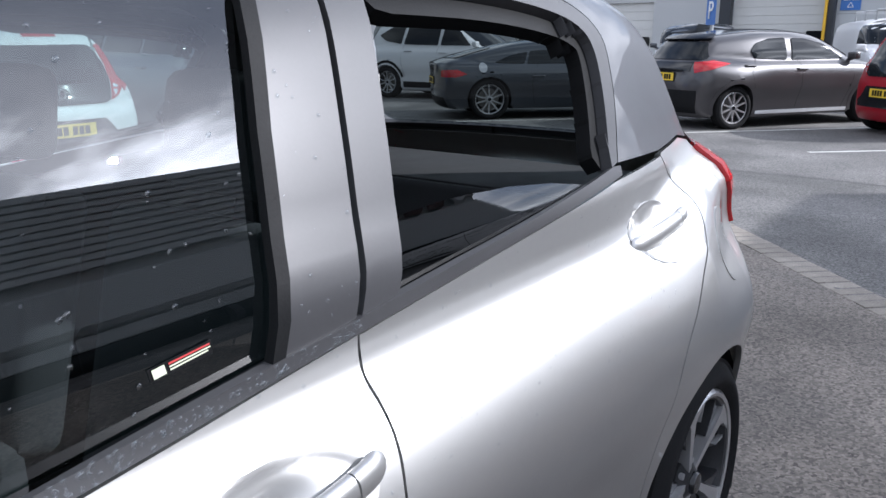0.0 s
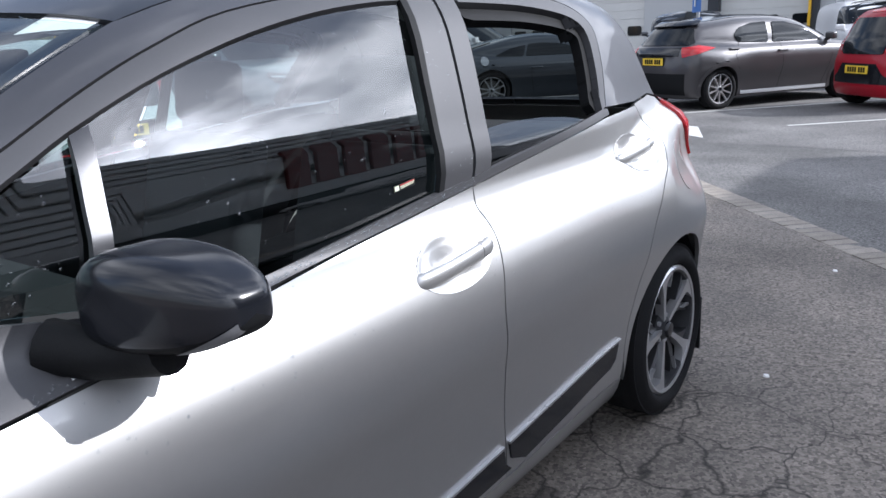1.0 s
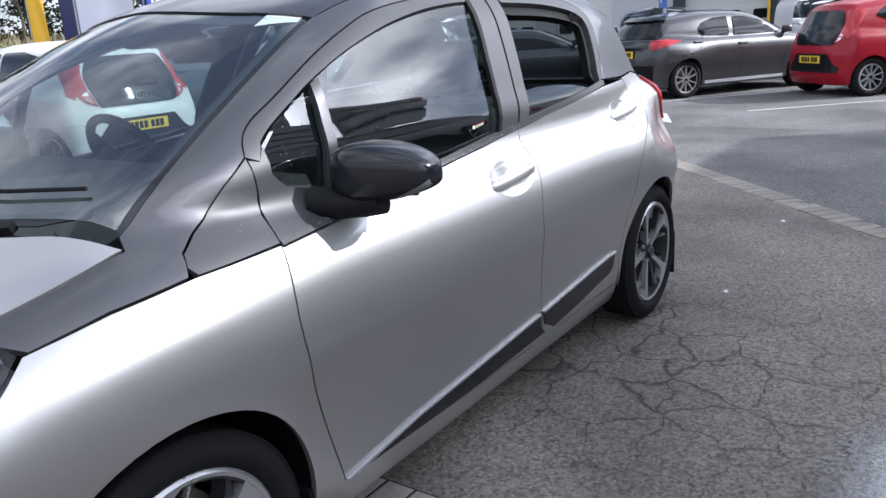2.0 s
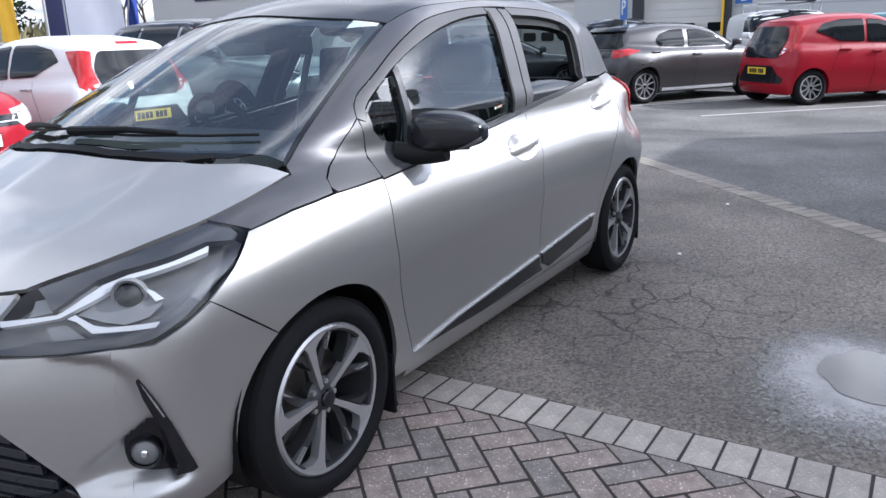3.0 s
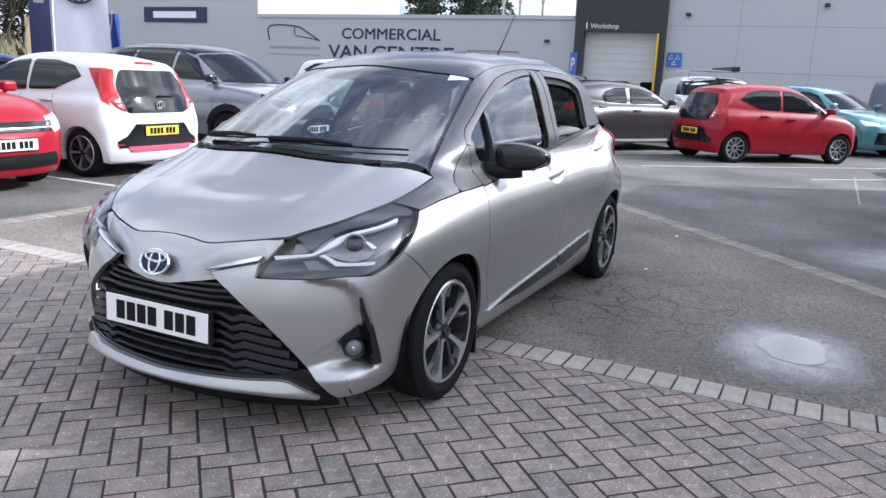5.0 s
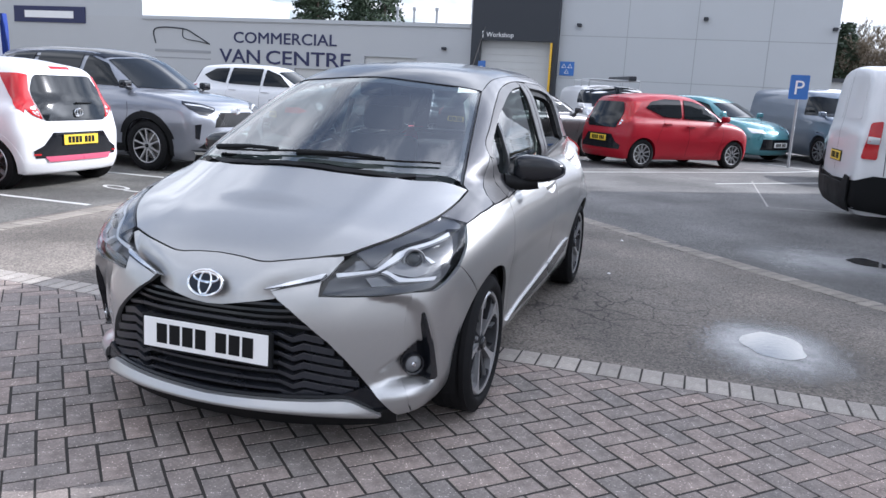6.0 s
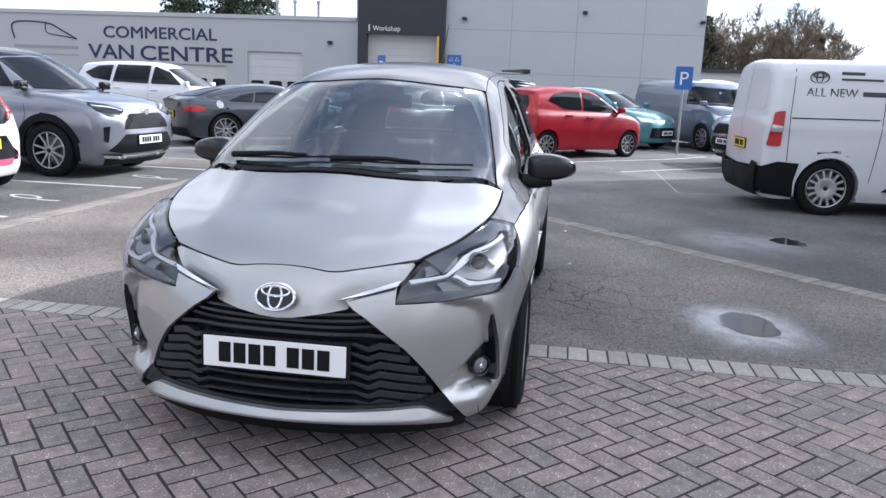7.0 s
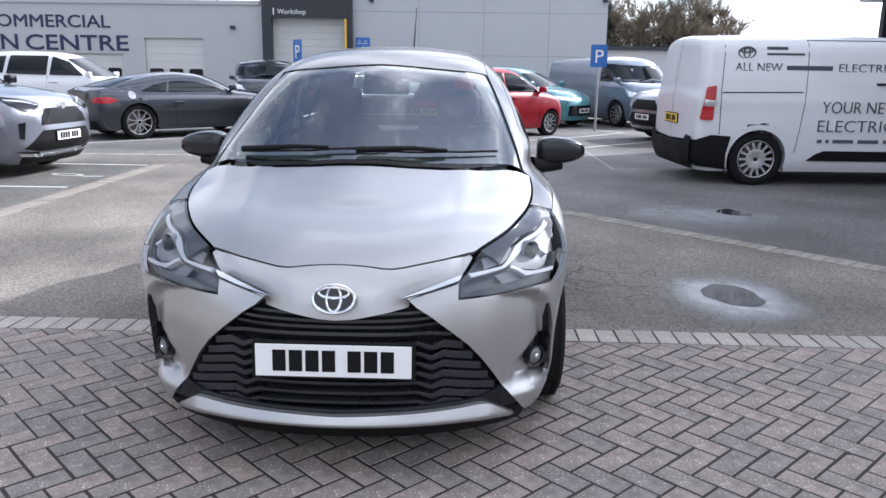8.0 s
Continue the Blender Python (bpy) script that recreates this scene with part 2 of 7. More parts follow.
def tube(bm, pts, r, n=10, caps=True):
    """Round bar along points; r is a number or one for each point."""
    pts = [Vector(p) for p in pts]
    rs = r if isinstance(r, (list, tuple)) else [r] * len(pts)
    rings = []
    for i, p in enumerate(pts):
        d = (pts[min(i + 1, len(pts) - 1)] - pts[max(i - 1, 0)]).normalized()
        a = d.orthogonal().normalized() if i == 0 else (a - a.dot(d) * d).normalized()
        b = d.cross(a)
        rings.append([bm.verts.new(p + rs[i] * (math.cos(k * math.tau / n) * a + math.sin(k * math.tau / n) * b)) for k in range(n)])
    for s, e in zip(rings, rings[1:]):
        for k in range(n):
            bm.faces.new((s[k], s[(k + 1) % n], e[(k + 1) % n], e[k]))
    if caps:
        bm.faces.new(rings[0][::-1]), bm.faces.new(rings[-1])


def revolve(bm, profile, n=40, m=None, closed=True):
    """Profile of (radius, along) turned about the local y axis."""
    rings = [[bm.verts.new((r * math.cos(k * math.tau / n), h, r * math.sin(k * math.tau / n))) for k in range(n)] for r, h in profile]
    if closed:
        rings.append(rings[0])
    for s, e in zip(rings, rings[1:]):
        for k in range(n):
            bm.faces.new((s[k], s[(k + 1) % n], e[(k + 1) % n], e[k]))
    if m:
        bmesh.ops.transform(bm, matrix=m, verts=list({v for r in rings for v in r}))
    return rings


def prism(bm, outline, y0, y1, m=None, mat=0):
    """Outline in (x, z) drawn out from y0 to y1."""
    a, b = ([bm.verts.new((p[0], y, p[1])) for p in outline] for y in (y0, y1))
    f = [bm.faces.new(a), bm.faces.new(b[::-1])]
    f += [bm.faces.new((a[i], b[i], b[(i + 1) % len(a)], a[(i + 1) % len(a)])) for i in range(len(a))]
    for k in f:
        k.material_index = mat
    if m:
        bmesh.ops.transform(bm, matrix=m, verts=a + b)
    return a + b


def spline(pts, n=6, closed=False):
    """Catmull-Rom curve through points."""
    p = [np.array(q, float) for q in pts]
    out = []
    k = len(p)
    for i in range(k if closed else k - 1):
        a, b, c, d = (p[(i + j) % k] if closed else p[min(max(i + j, 0), k - 1)] for j in (-1, 0, 1, 2))
        for s in range(n):
            t = s / n
            out.append(tuple(.5 * (2 * b + (c - a) * t + (2 * a - 5 * b + 4 * c - d) * t * t + (3 * b - a - 3 * c + d) * t ** 3)))
    return out if closed else out + [tuple(p[-1])]


def arc(cx, cz, r, a0, a1, n=14):
    return [(cx + r * math.cos(radians(a0 + (a1 - a0) * i / n)), cz + r * math.sin(radians(a0 + (a1 - a0) * i / n))) for i in range(n + 1)]


def rounded(pts, r, n=4):
    """Closed outline with rounded corners."""
    out, k = [], len(pts)
    for i in range(k):
        p, a, b = (np.array(pts[(i + j) % k], float) for j in (0, -1, 1))
        da, db = a - p, b - p
        la, lb = np.linalg.norm(da), np.linalg.norm(db)
        c = min(r, la * .45, lb * .45)
        s, e = p + da / la * c, p + db / lb * c
        out += [tuple((1 - t) ** 2 * s + 2 * t * (1 - t) * p + t * t * e) for t in (j / n for j in range(n + 1))]
    return out


# ---- curved panels: an outline in one view, laid on a body's surface ----
def lerp(x, pts):
    """Smooth monotone curve through (x, value) pairs."""
    p = np.array(sorted(pts), float)
    X, Y = p[:, 0], p[:, 1]
    h, d = np.diff(X), np.diff(Y) / np.diff(X)
    k = np.concatenate([[d[0]], np.where(d[:-1] * d[1:] > 0, 2 * d[:-1] * d[1:] / (d[:-1] + d[1:] + 1e-12), 0.0), [d[-1]]])
    x = np.asarray(x, float)
    i = np.clip(np.searchsorted(X, x) - 1, 0, len(h) - 1)
    s = np.clip((x - X[i]) / h[i], 0, 1)
    v = ((1 + 2 * s) * (1 - s) ** 2 * Y[i] + s * (1 - s) ** 2 * h[i] * k[i] + s ** 2 * (3 - 2 * s) * Y[i + 1] + s ** 2 * (s - 1) * h[i] * k[i + 1])
    return v + np.where(x < X[0], (x - X[0]) * k[0], 0) + np.where(x > X[-1], (x - X[-1]) * k[-1], 0)


def smax(a, b, k):
    return np.maximum(a, b) + np.maximum(k - np.abs(a - b), 0) ** 2 / (4 * k)


def smin(a, b, k):
    return -smax(-a, -b, k)


def lay(f, view, u, v):
    """Points where lines along the view's axis first meet the body f."""
    axis, start, end = {"side": (1, 1.5, 0.0), "top": (2, 2.6, 0.05), "nose": (0, 3.2, 0.0), "tail": (0, -3.2, 0.0)}[view]
    def at(s):
        if axis == 1:
            return u, s, v
        return (u, v, s) if axis == 2 else (s, u, v)
    grid = np.linspace(start, end, 70)
    vals = np.stack([f(*at(np.full_like(u, g))) for g in grid])
    hit = vals < 0
    first = np.where(hit.any(0), hit.argmax(0), np.minimum(vals.argmin(0) + 1, 69))
    lo, hi = grid[np.maximum(first - 1, 0)], grid[first]
    for _ in range(18):
        mid = (lo + hi) / 2
        inside = f(*at(mid)) < 0
        hi, lo = np.where(inside, mid, hi), np.where(inside, lo, mid)
    p = np.stack(np.broadcast_arrays(*at((lo + hi) / 2)), 1)
    e = 2e-3
    g = np.stack([f(*(p + d).T) - f(*(p - d).T) for d in np.eye(3) * e], 1)
    return p, g / (np.linalg.norm(g, axis=1, keepdims=True) + 1e-9)


def clip_cell(poly, x0, x1, y0, y1):
    for ax, lim, sign in ((0, x0, 1), (0, x1, -1), (1, y0, 1), (1, y1, -1)):
        out = []
        for i, p in enumerate(poly):
            q = poly[(i + 1) % len(poly)]
            a, b = sign * (p[ax] - lim), sign * (q[ax] - lim)
            if a >= 0:
                out.append(p)
            if (a > 0 > b) or (a < 0 < b):
                t = a / (a - b)
                out.append((p[0] + t * (q[0] - p[0]), p[1] + t * (q[1] - p[1])))
        poly = out
        if len(poly) < 3:
            return []
    return poly


def panel(name, f, view, outline, mat, parent, step=.04, depth=.014, lift=0.0, sides=(1,), label="", dish=None, bend=True):
    """A skin cut to the outline, lying on body f, turned in at its edges. sides: 1 as it is, -1 mirrored. dish(u, v): extra depth; bend: shade by the dished shape."""
    us, vs = [p[0] for p in outline], [p[1] for p in outline]
    xs = np.arange(min(us) - 1e-4, max(us) + step, step)
    ys = np.arange(min(vs) - 1e-4, max(vs) + step, step)
    index, pts, faces = {}, [], []
    for x0 in xs:
        strip = clip_cell(outline, x0, x0 + step, min(vs) - 1, max(vs) + 1)
        if not strip:
            continue
        for y0 in ys:
            cell, face = clip_cell(strip, x0, x0 + step, y0, y0 + step), []
            for p in cell:
                key = (round(p[0] * 4000), round(p[1] * 4000))
                if key not in index:
                    index[key] = len(pts)
                    pts.append(p)
                if index[key] not in face:
                    face.append(index[key])
            if len(face) > 2:
                faces.append(face)
    uv = np.array(pts)
    p, nrm = lay(f, view, uv[:, 0].copy(), uv[:, 1].copy())
    p = p + nrm * lift
    if dish is not None:
        p = p - nrm * dish(uv[:, 0], uv[:, 1])[:, None]
    count = {}
    for k, face in enumerate(faces):
        a, b, c = (p[face[i]] for i in (0, 1, 2))
        area = sum((np.cross(p[face[i]] - p[face[0]], p[face[i + 1]] - p[face[0]]) for i in range(1, len(face) - 1)), np.zeros(3))
        if area @ nrm[face].mean(0) < 0:
            faces[k] = face = face[::-1]
        for i in range(len(face)):
            count[(face[i], face[(i + 1) % len(face)])] = 1
    rim = [e for e in count if (e[1], e[0]) not in count]
    low, allp, flaps = {}, list(p), []
    if depth:
        for e in rim:
            for i in e:
                if i not in low:
                    low[i] = len(allp)
                    allp.append(p[i] - nrm[i] * depth)
        flaps = [(a, low[a], low[b], b) for a, b in rim]
    allp = np.array(allp)
    if dish is not None and bend:
        g = np.zeros_like(nrm)
        for face in faces:
            a = sum((np.cross(p[face[i]] - p[face[0]], p[face[i + 1]] - p[face[0]]) for i in range(1, len(face) - 1)), np.zeros(3))
            for i in face:
                g[i] += a
        nrm = g / (np.linalg.norm(g, axis=1, keepdims=True) + 1e-12)
    made = []
    for s in sides:
        q, w = allp * (1, s, 1), nrm * (1, s, 1)
        fs = faces + flaps if s > 0 else [k[::-1] for k in faces + flaps]
        me = bpy.data.meshes.new(name)
        me.from_pydata(q.tolist(), [], [list(map(int, k)) for k in fs])
        me.materials.append(mat)
        me.shade_smooth()
        loops = []
        for k, poly in enumerate(me.polygons):
            if k < len(faces):
                loops += [tuple(w[i]) for i in poly.vertices]
            else:
                loops += [tuple(poly.normal)] * poly.loop_total
        me.normals_split_custom_set(loops)
        ob = new(name, me)
        ob.parent = parent
        made.append(tagged(ob, label))
    return made


# ---- ground ----
def asphalt(name, base, crack=0.0):
    m = material(name, base, .82, 0, .36, 1.6, 150, bump=.35, bump_scale=260)
    n, l = m.node_tree.nodes, m.node_tree.links
    b = n["Principled BSDF"]
    co = n.new("ShaderNodeTexCoord")
    # chippings: pale and dark stones
    vo = n.new("ShaderNodeTexVoronoi"); vo.inputs["Scale"].default_value = 95
    l.new(co.outputs["Object"], vo.inputs["Vector"])
    mr = n.new("ShaderNodeMapRange"); mr.inputs["To Min"].default_value, mr.inputs["To Max"].default_value = .36, 1.70
    l.new(vo.outputs["Color"], mr.inputs["Value"])
    stain = n.new("ShaderNodeTexNoise"); stain.inputs["Scale"].default_value, stain.inputs["Detail"].default_value = .6, 9
    l.new(co.outputs["Object"], stain.inputs["Vector"])
    sr = n.new("ShaderNodeMapRange"); sr.inputs["From Min"].default_value, sr.inputs["From Max"].default_value = .38, .62
    sr.inputs["To Min"].default_value, sr.inputs["To Max"].default_value = .62, 1.22
    l.new(stain.outputs["Fac"], sr.inputs["Value"])
    mu = n.new("ShaderNodeMath"); mu.operation = "MULTIPLY"
    l.new(mr.outputs[0], mu.inputs[0]), l.new(sr.outputs[0], mu.inputs[1])
    old = b.inputs["Base Color"].links[0].from_socket
    sc = n.new("ShaderNodeVectorMath"); sc.operation = "SCALE"
    l.new(old, sc.inputs[0]), l.new(mu.outputs[0], sc.inputs["Scale"])
    l.new(sc.outputs[0], b.inputs["Base Color"])
    return m


def crack_net(m, centre, radius):
    """Fine alligator cracks round a worn spot."""
    n, l = m.node_tree.nodes, m.node_tree.links
    b = n["Principled BSDF"]
    co = n.new("ShaderNodeTexCoord")
    warp = n.new("ShaderNodeTexNoise"); warp.inputs["Scale"].default_value, warp.inputs["Detail"].default_value = 5, 4
    l.new(co.outputs["Object"], warp.inputs["Vector"])
    off = n.new("ShaderNodeVectorMath"); off.operation = "MULTIPLY_ADD"; off.inputs[1].default_value = (.22, .22, 0)
    l.new(warp.outputs["Color"], off.inputs[0]), l.new(co.outputs["Object"], off.inputs[2])
    vo = n.new("ShaderNodeTexVoronoi"); vo.feature = "DISTANCE_TO_EDGE"; vo.inputs["Scale"].default_value = 3.6
    l.new(off.outputs[0], vo.inputs["Vector"])
    dist = n.new("ShaderNodeVectorMath"); dist.operation = "DISTANCE"; dist.inputs[1].default_value = centre
    l.new(off.outputs[0], dist.inputs[0])
    fade = n.new("ShaderNodeMapRange")
    fade.inputs["From Min"].default_value, fade.inputs["From Max"].default_value = radius * .35, radius
    fade.inputs["To Min"].default_value, fade.inputs["To Max"].default_value = .014, -.008
    l.new(dist.outputs["Value"], fade.inputs["Value"])
    sub = n.new("ShaderNodeMath"); sub.operation = "SUBTRACT"
    l.new(vo.outputs["Distance"], sub.inputs[0]), l.new(fade.outputs[0], sub.inputs[1])
    mr = n.new("ShaderNodeMapRange")
    mr.inputs["From Min"].default_value, mr.inputs["From Max"].default_value = -.012, .012
    mr.inputs["To Min"].default_value, mr.inputs["To Max"].default_value = .22, 1
    l.new(sub.outputs[0], mr.inputs["Value"])
    old = b.inputs["Base Color"].links[0].from_socket
    sc = n.new("ShaderNodeVectorMath"); sc.operation = "SCALE"
    l.new(old, sc.inputs[0]), l.new(mr.outputs[0], sc.inputs["Scale"]), l.new(sc.outputs[0], b.inputs["Base Color"])
    return m


M["asphalt"] = crack_net(asphalt("asphalt", (.166, .145, .125)), (-.35, 1.35, 0), 1.45)
M["asphalt_dark"] = asphalt("newer_asphalt", (.127, .123, .119))
M["paver"] = material("clay_paver", (.258, .231, .214), .85, 0, .42, 11, 120, bump=1.0, island=.14, tint=(.280, .225, .200), bump_scale=320, flecks=2.6)
M["edging"] = material("grey_concrete_block", (.37, .335, .30), .85, 0, .30, 9, 160, bump=.7, island=.14, bump_scale=320, flecks=.8)
M["strip"] = material("worn_buff_block", (.255, .229, .197), .88, 0, .30, 9, 160, bump=.7, island=.16, bump_scale=320, flecks=.6)
M["joint"] = material("sandy_joint", (.030, .026, .023), .95, 0, .3, 12, 300, bump=.4)
M["line_paint"] = material("road_line_paint", (.50, .50, .48), .7, 0, .25, 14, 160, bump=.3)

EDGE_Y = -.04                                      # far edge of the paved forecourt


def sheet(name, pts, z, mat, label, category, kind="structure"):
    bm = bmesh.new()
    bm.faces.new([bm.verts.new((x, y, z)) for x, y in pts])
    return link(name, bm, mat, None, label, None, category, kind)


# one sheet to the horizon, with the forecourt sunk for its blocks
bm = bmesh.new()
R = 400.0
xs, ys = [-R, -9.0, 7.0, R], [-R, -9.0, EDGE_Y, R]
gv = {(i, j): bm.verts.new((x, y, 0)) for i, x in enumerate(xs) for j, y in enumerate(ys)}
for i in range(3):
    for j in range(3):
        if (i, j) != (1, 1):
            bm.faces.new((gv[i, j], gv[i + 1, j], gv[i + 1, j + 1], gv[i, j + 1]))
link("ground", bm, M["asphalt"], None, "worn grey asphalt car park, cracked and damp", None, "ground", "structure")
sheet("paving_bed", [(-9.0, -9.0), (7.0, -9.0), (7.0, EDGE_Y), (-9.0, EDGE_Y)], .0006, M["joint"], "sandy bed between paving blocks", "paving")

sheet("yard_asphalt", [(-2.50, 6.27), (2.50, 1.05), (3.56, EDGE_Y + .004), (40, EDGE_Y + .004), (40, 27.6), (-14, 27.6), (-14, 8.12), (-4.6, 8.12)], .0022, M["asphalt_dark"], "newer dark asphalt beyond the block strip", "ground")
M["asphalt_bay"] = asphalt("bay_asphalt", (.112, .108, .098))
sheet("bay_asphalt", [(-13.5, .10), (-5.44, .10), (-5.44, 7.0), (-13.5, 7.0)], .0022, M["asphalt_bay"], "dark asphalt of the parking bays, oil stained", "ground")


# ---- far building ----
M["clad"] = material("pale_grey_cladding", (.46, .475, .49), .5, .1, .035, .7, 30, bump=.04)
M["clad_low"] = material("light_grey_cladding", (.45, .46, .47), .55, .05, .03, .7, 30, bump=.04)
M["anthracite"] = material("anthracite_panel", (.030, .034, .042), .45, .2, .08, 2, 60)
M["shutter"] = material("white_roller_door", (.58, .58, .565), .5, 0, .05, 2, 40)
M["navy"] = material("navy_lettering", (.016, .020, .078), .4, 0, .05, 3, 60)
M["seam"] = material("panel_joint", (.30, .31, .32), .6, 0, .05, 3, 60)
M["sign_blue"] = material("blue_sign", (.018, .13, .44), .35, 0, .06, 3, 60, coat=.3)
M["sign_white"] = material("white_sign", (.80, .80, .80), .4, 0, .03, 3, 60)
M["yellow"] = material("yellow_paint", (.72, .42, .02), .45, 0, .1, 4, 80)
M["concrete"] = material("grey_galvanised", (.36, .37, .38), .5, .5, .1, 6, 100)
FY = 28.0


def words(text, x, y, z, height, mat, parent, name="lettering", label="", rx=90, rz=0, width=None, align="CENTER", spacing=1.0, bold=.0):
    """Raised letters of the built-in font, made into a mesh."""
    cu = bpy.data.curves.new(name, "FONT")
    cu.body, cu.size, cu.extrude, cu.align_x, cu.space_character = text, height / .72, .006, align, spacing
    cu.resolution_u = 3
    cu.bevel_depth, cu.bevel_resolution = max(bold, 0) * height, 0
    cu.offset = min(bold, 0) * height
    tmp = bpy.data.objects.new(name, cu)
    scene.collection.objects.link(tmp)
    bpy.context.view_layer.update()
    me = bpy.data.meshes.new_from_object(tmp.evaluated_get(bpy.context.evaluated_depsgraph_get()))
    bpy.data.objects.remove(tmp)
    me.materials.clear()
    me.materials.append(mat)
    ob = new(name, me)
    if width:
        span = max(v.co.x for v in me.vertices) - min(v.co.x for v in me.vertices)
        for v in me.vertices:
            v.co.x *= width / span
    ob.parent = parent
    ob.matrix_basis = pose(x, y, z, rx, 0, rz)
    return tagged(ob, label)


hall = empty("workshop_building", pose(0, FY, 0), "pale grey metal-clad workshop with lettered van centre wing", "building")
# low wing: wall with door openings, built as piers, lintel and parapet
LW0, LW1, LZ = -37.0, -9.3, 3.92
doors = [(-21.05, -18.3, 1.86), (-17.5, -14.98, 1.86), (-14.06, -11.63, 2.50)]
x = LW0
for a, b, h in doors + [(LW1, LW1, 0)]:
    bm = bmesh.new()
    box(bm, x, a, 0, .3, 0, LZ)
    part("low_wall", bm, M["clad_low"], hall, "light grey clad wall", None)
    if b > a:
        bm = bmesh.new()
        box(bm, a, b, 0, .3, h, LZ)
        part("low_wall", bm, M["clad_low"], hall, "light grey clad wall", None)
    x = b
bm = bmesh.new()
box(bm, -25.7, LW1, -.06, .36, LZ - .10, LZ + .06)
part("parapet", bm, M["clad"], hall, "", None)
bm = bmesh.new()
box(bm, LW0, LW1, .3, 16, 3.4, 3.6)
box(bm, LW0, -25.7, .02, 14, 3.7, 6.0)
part("low_roof", bm, M["clad"], hall, "", None)
for a, b, h in doors:
    bm = bmesh.new()
    n = int(h / .30)
    box(bm, a, b, .12, .16, 0, h)
    rd = part("roller_door", bm, M["shutter"], hall, "white sectional roller door with small dark windows", None)
    for k in range(n):
        boxed("door_section", M["shutter"], rd, (a, b, .10, .119, k * h / n + .005, (k + 1) * h / n - .005), .004, "", 1)
    for k in range(3):
        cx = a + (b - a) * (k + .5) / 3
        bm = bmesh.new()
        prism(bm, rounded([(cx - .28, .95), (cx + .28, .95), (cx + .28, 1.30), (cx - .28, 1.30)], .10), .07, .099)
        part("door_window", bm, M["far_glass"], rd, "", None)
words("COMMERCIAL", -18.05, -.012, 2.70 + .18, .50, M["navy"], hall, "lettering", "navy blue raised letters", width=5.25, bold=.014)
words("VAN", -20.30, -.012, 1.985, .62, M["navy"], hall, "lettering", "navy blue raised letters", width=2.15, bold=.016)
words("CENTRE", -16.85, -.012, 1.985, .62, M["navy"], hall, "lettering", "navy blue raised letters", width=4.25, bold=.016)
# plain mark of the motor group: van outline and bars
bm = bmesh.new()
tube(bm, spline([(-24.95, -.02, 2.72), (-24.95, -.02, 3.40), (-23.4, -.02, 3.42), (-22.7, -.02, 3.15), (-21.95, -.02, 2.76)], 5), .03, 6)
tube(bm, spline([(-23.4, -.02, 3.40), (-23.35, -.02, 3.0), (-22.5, -.02, 2.86), (-21.95, -.02, 2.76)], 5), .02, 6)
part("wall_mark", bm, M["anthracite"], hall, "thin dark outline mark")
bm = bmesh.new()
box(bm, -25.0, -21.9, -.012, 0, 2.33, 2.46)
part("sign_bar", bm, M["seam"], hall, "plain dark lettering bar", None)
bm = bmesh.new()
box(bm, -25.0, -21.9, -.012, 0, 2.05, 2.10)
part("sign_bar", bm, M["seam"], hall, "plain dark lettering bar", None)
bm = bmesh.new()
box(bm, -33.5, -29.05, -.05, 0, 3.52, 4.30)
dsign = part("wall_sign", bm, M["navy"], hall, "navy rectangular sign with a pale bar", None)
bm = bmesh.new()
box(bm, -32.8, -29.75, -.06, -.05, 3.74, 4.08)
part("sign_bar", bm, M["sign_white"], dsign, "", None)
# tall hall
TX0, TX1, TZ = -9.3, 4.55, 6.7
bm = bmesh.new()
for dims in ((TX0, -8.80, 0, .3, 0, TZ), (-8.80, -5.80, 0, .3, 3.32, TZ), (-5.80, TX1, 0, .3, 0, TZ), (TX1 - .3, TX1, .3, 18, 0, TZ), (TX0, TX0 + .3, .3, 18, LZ, TZ)):
    bm = bmesh.new()
    box(bm, *dims)
    part("tall_wall", bm, M["clad"], hall, "pale grey clad wall", None)
bm = bmesh.new()
box(bm, TX0 - .05, TX1 + .05, -.05, 18.05, TZ, TZ + .15)
part("roof", bm, M["clad"], hall, "", None)
bm = bmesh.new()
for sx in (-2.91, -.33, 2.26):
    box(bm, sx - .012, sx + .012, -.004, 0, 0, TZ)
for sz in (1.97, 3.63, 5.3):
    box(bm, -5.5, TX1, -.0045, 0, sz - .012, sz + .012)
part("panel_joints", bm, M["seam"], hall, "", None)
bm = bmesh.new()
box(bm, -9.16, -8.79, -.30, -.002, 0, 5.7), box(bm, -5.83, -5.56, -.30, -.002, 0, 5.7), box(bm, -8.79, -5.83, -.30, -.002, 3.35, 5.7)
part("door_surround", bm, M["anthracite"], hall, "anthracite projecting door surround", None)
words("Workshop", -7.95, -.312, 3.47, .20, M["sign_white"], hall, "lettering", "white raised letters", width=1.14)
bm = bmesh.new()
box(bm, -8.70, -8.655, -.312, -.302, 3.44, 3.70)
part("sign_bar", bm, M["sign_white"], hall, "", None)
bm = bmesh.new()
box(bm, -8.80, -5.80, .14, .18, 0, 3.36)
rd = part("roller_door", bm, M["shutter"], hall, "pale grey workshop roller door", None)
for k in range(12):
    boxed("door_section", M["shutter"], rd, (-8.80, -5.80, .12, .139, k * .28 + .004, k * .28 + .276), .004, "", 1)
for cx in (-8.25, -7.18, -6.12):
    bm = bmesh.new()
    prism(bm, rounded([(cx - .30, 1.14), (cx + .30, 1.14), (cx + .30, 1.46), (cx - .30, 1.46)], .08), .09, .119)
    part("door_window", bm, M["far_glass"], rd, "", None)
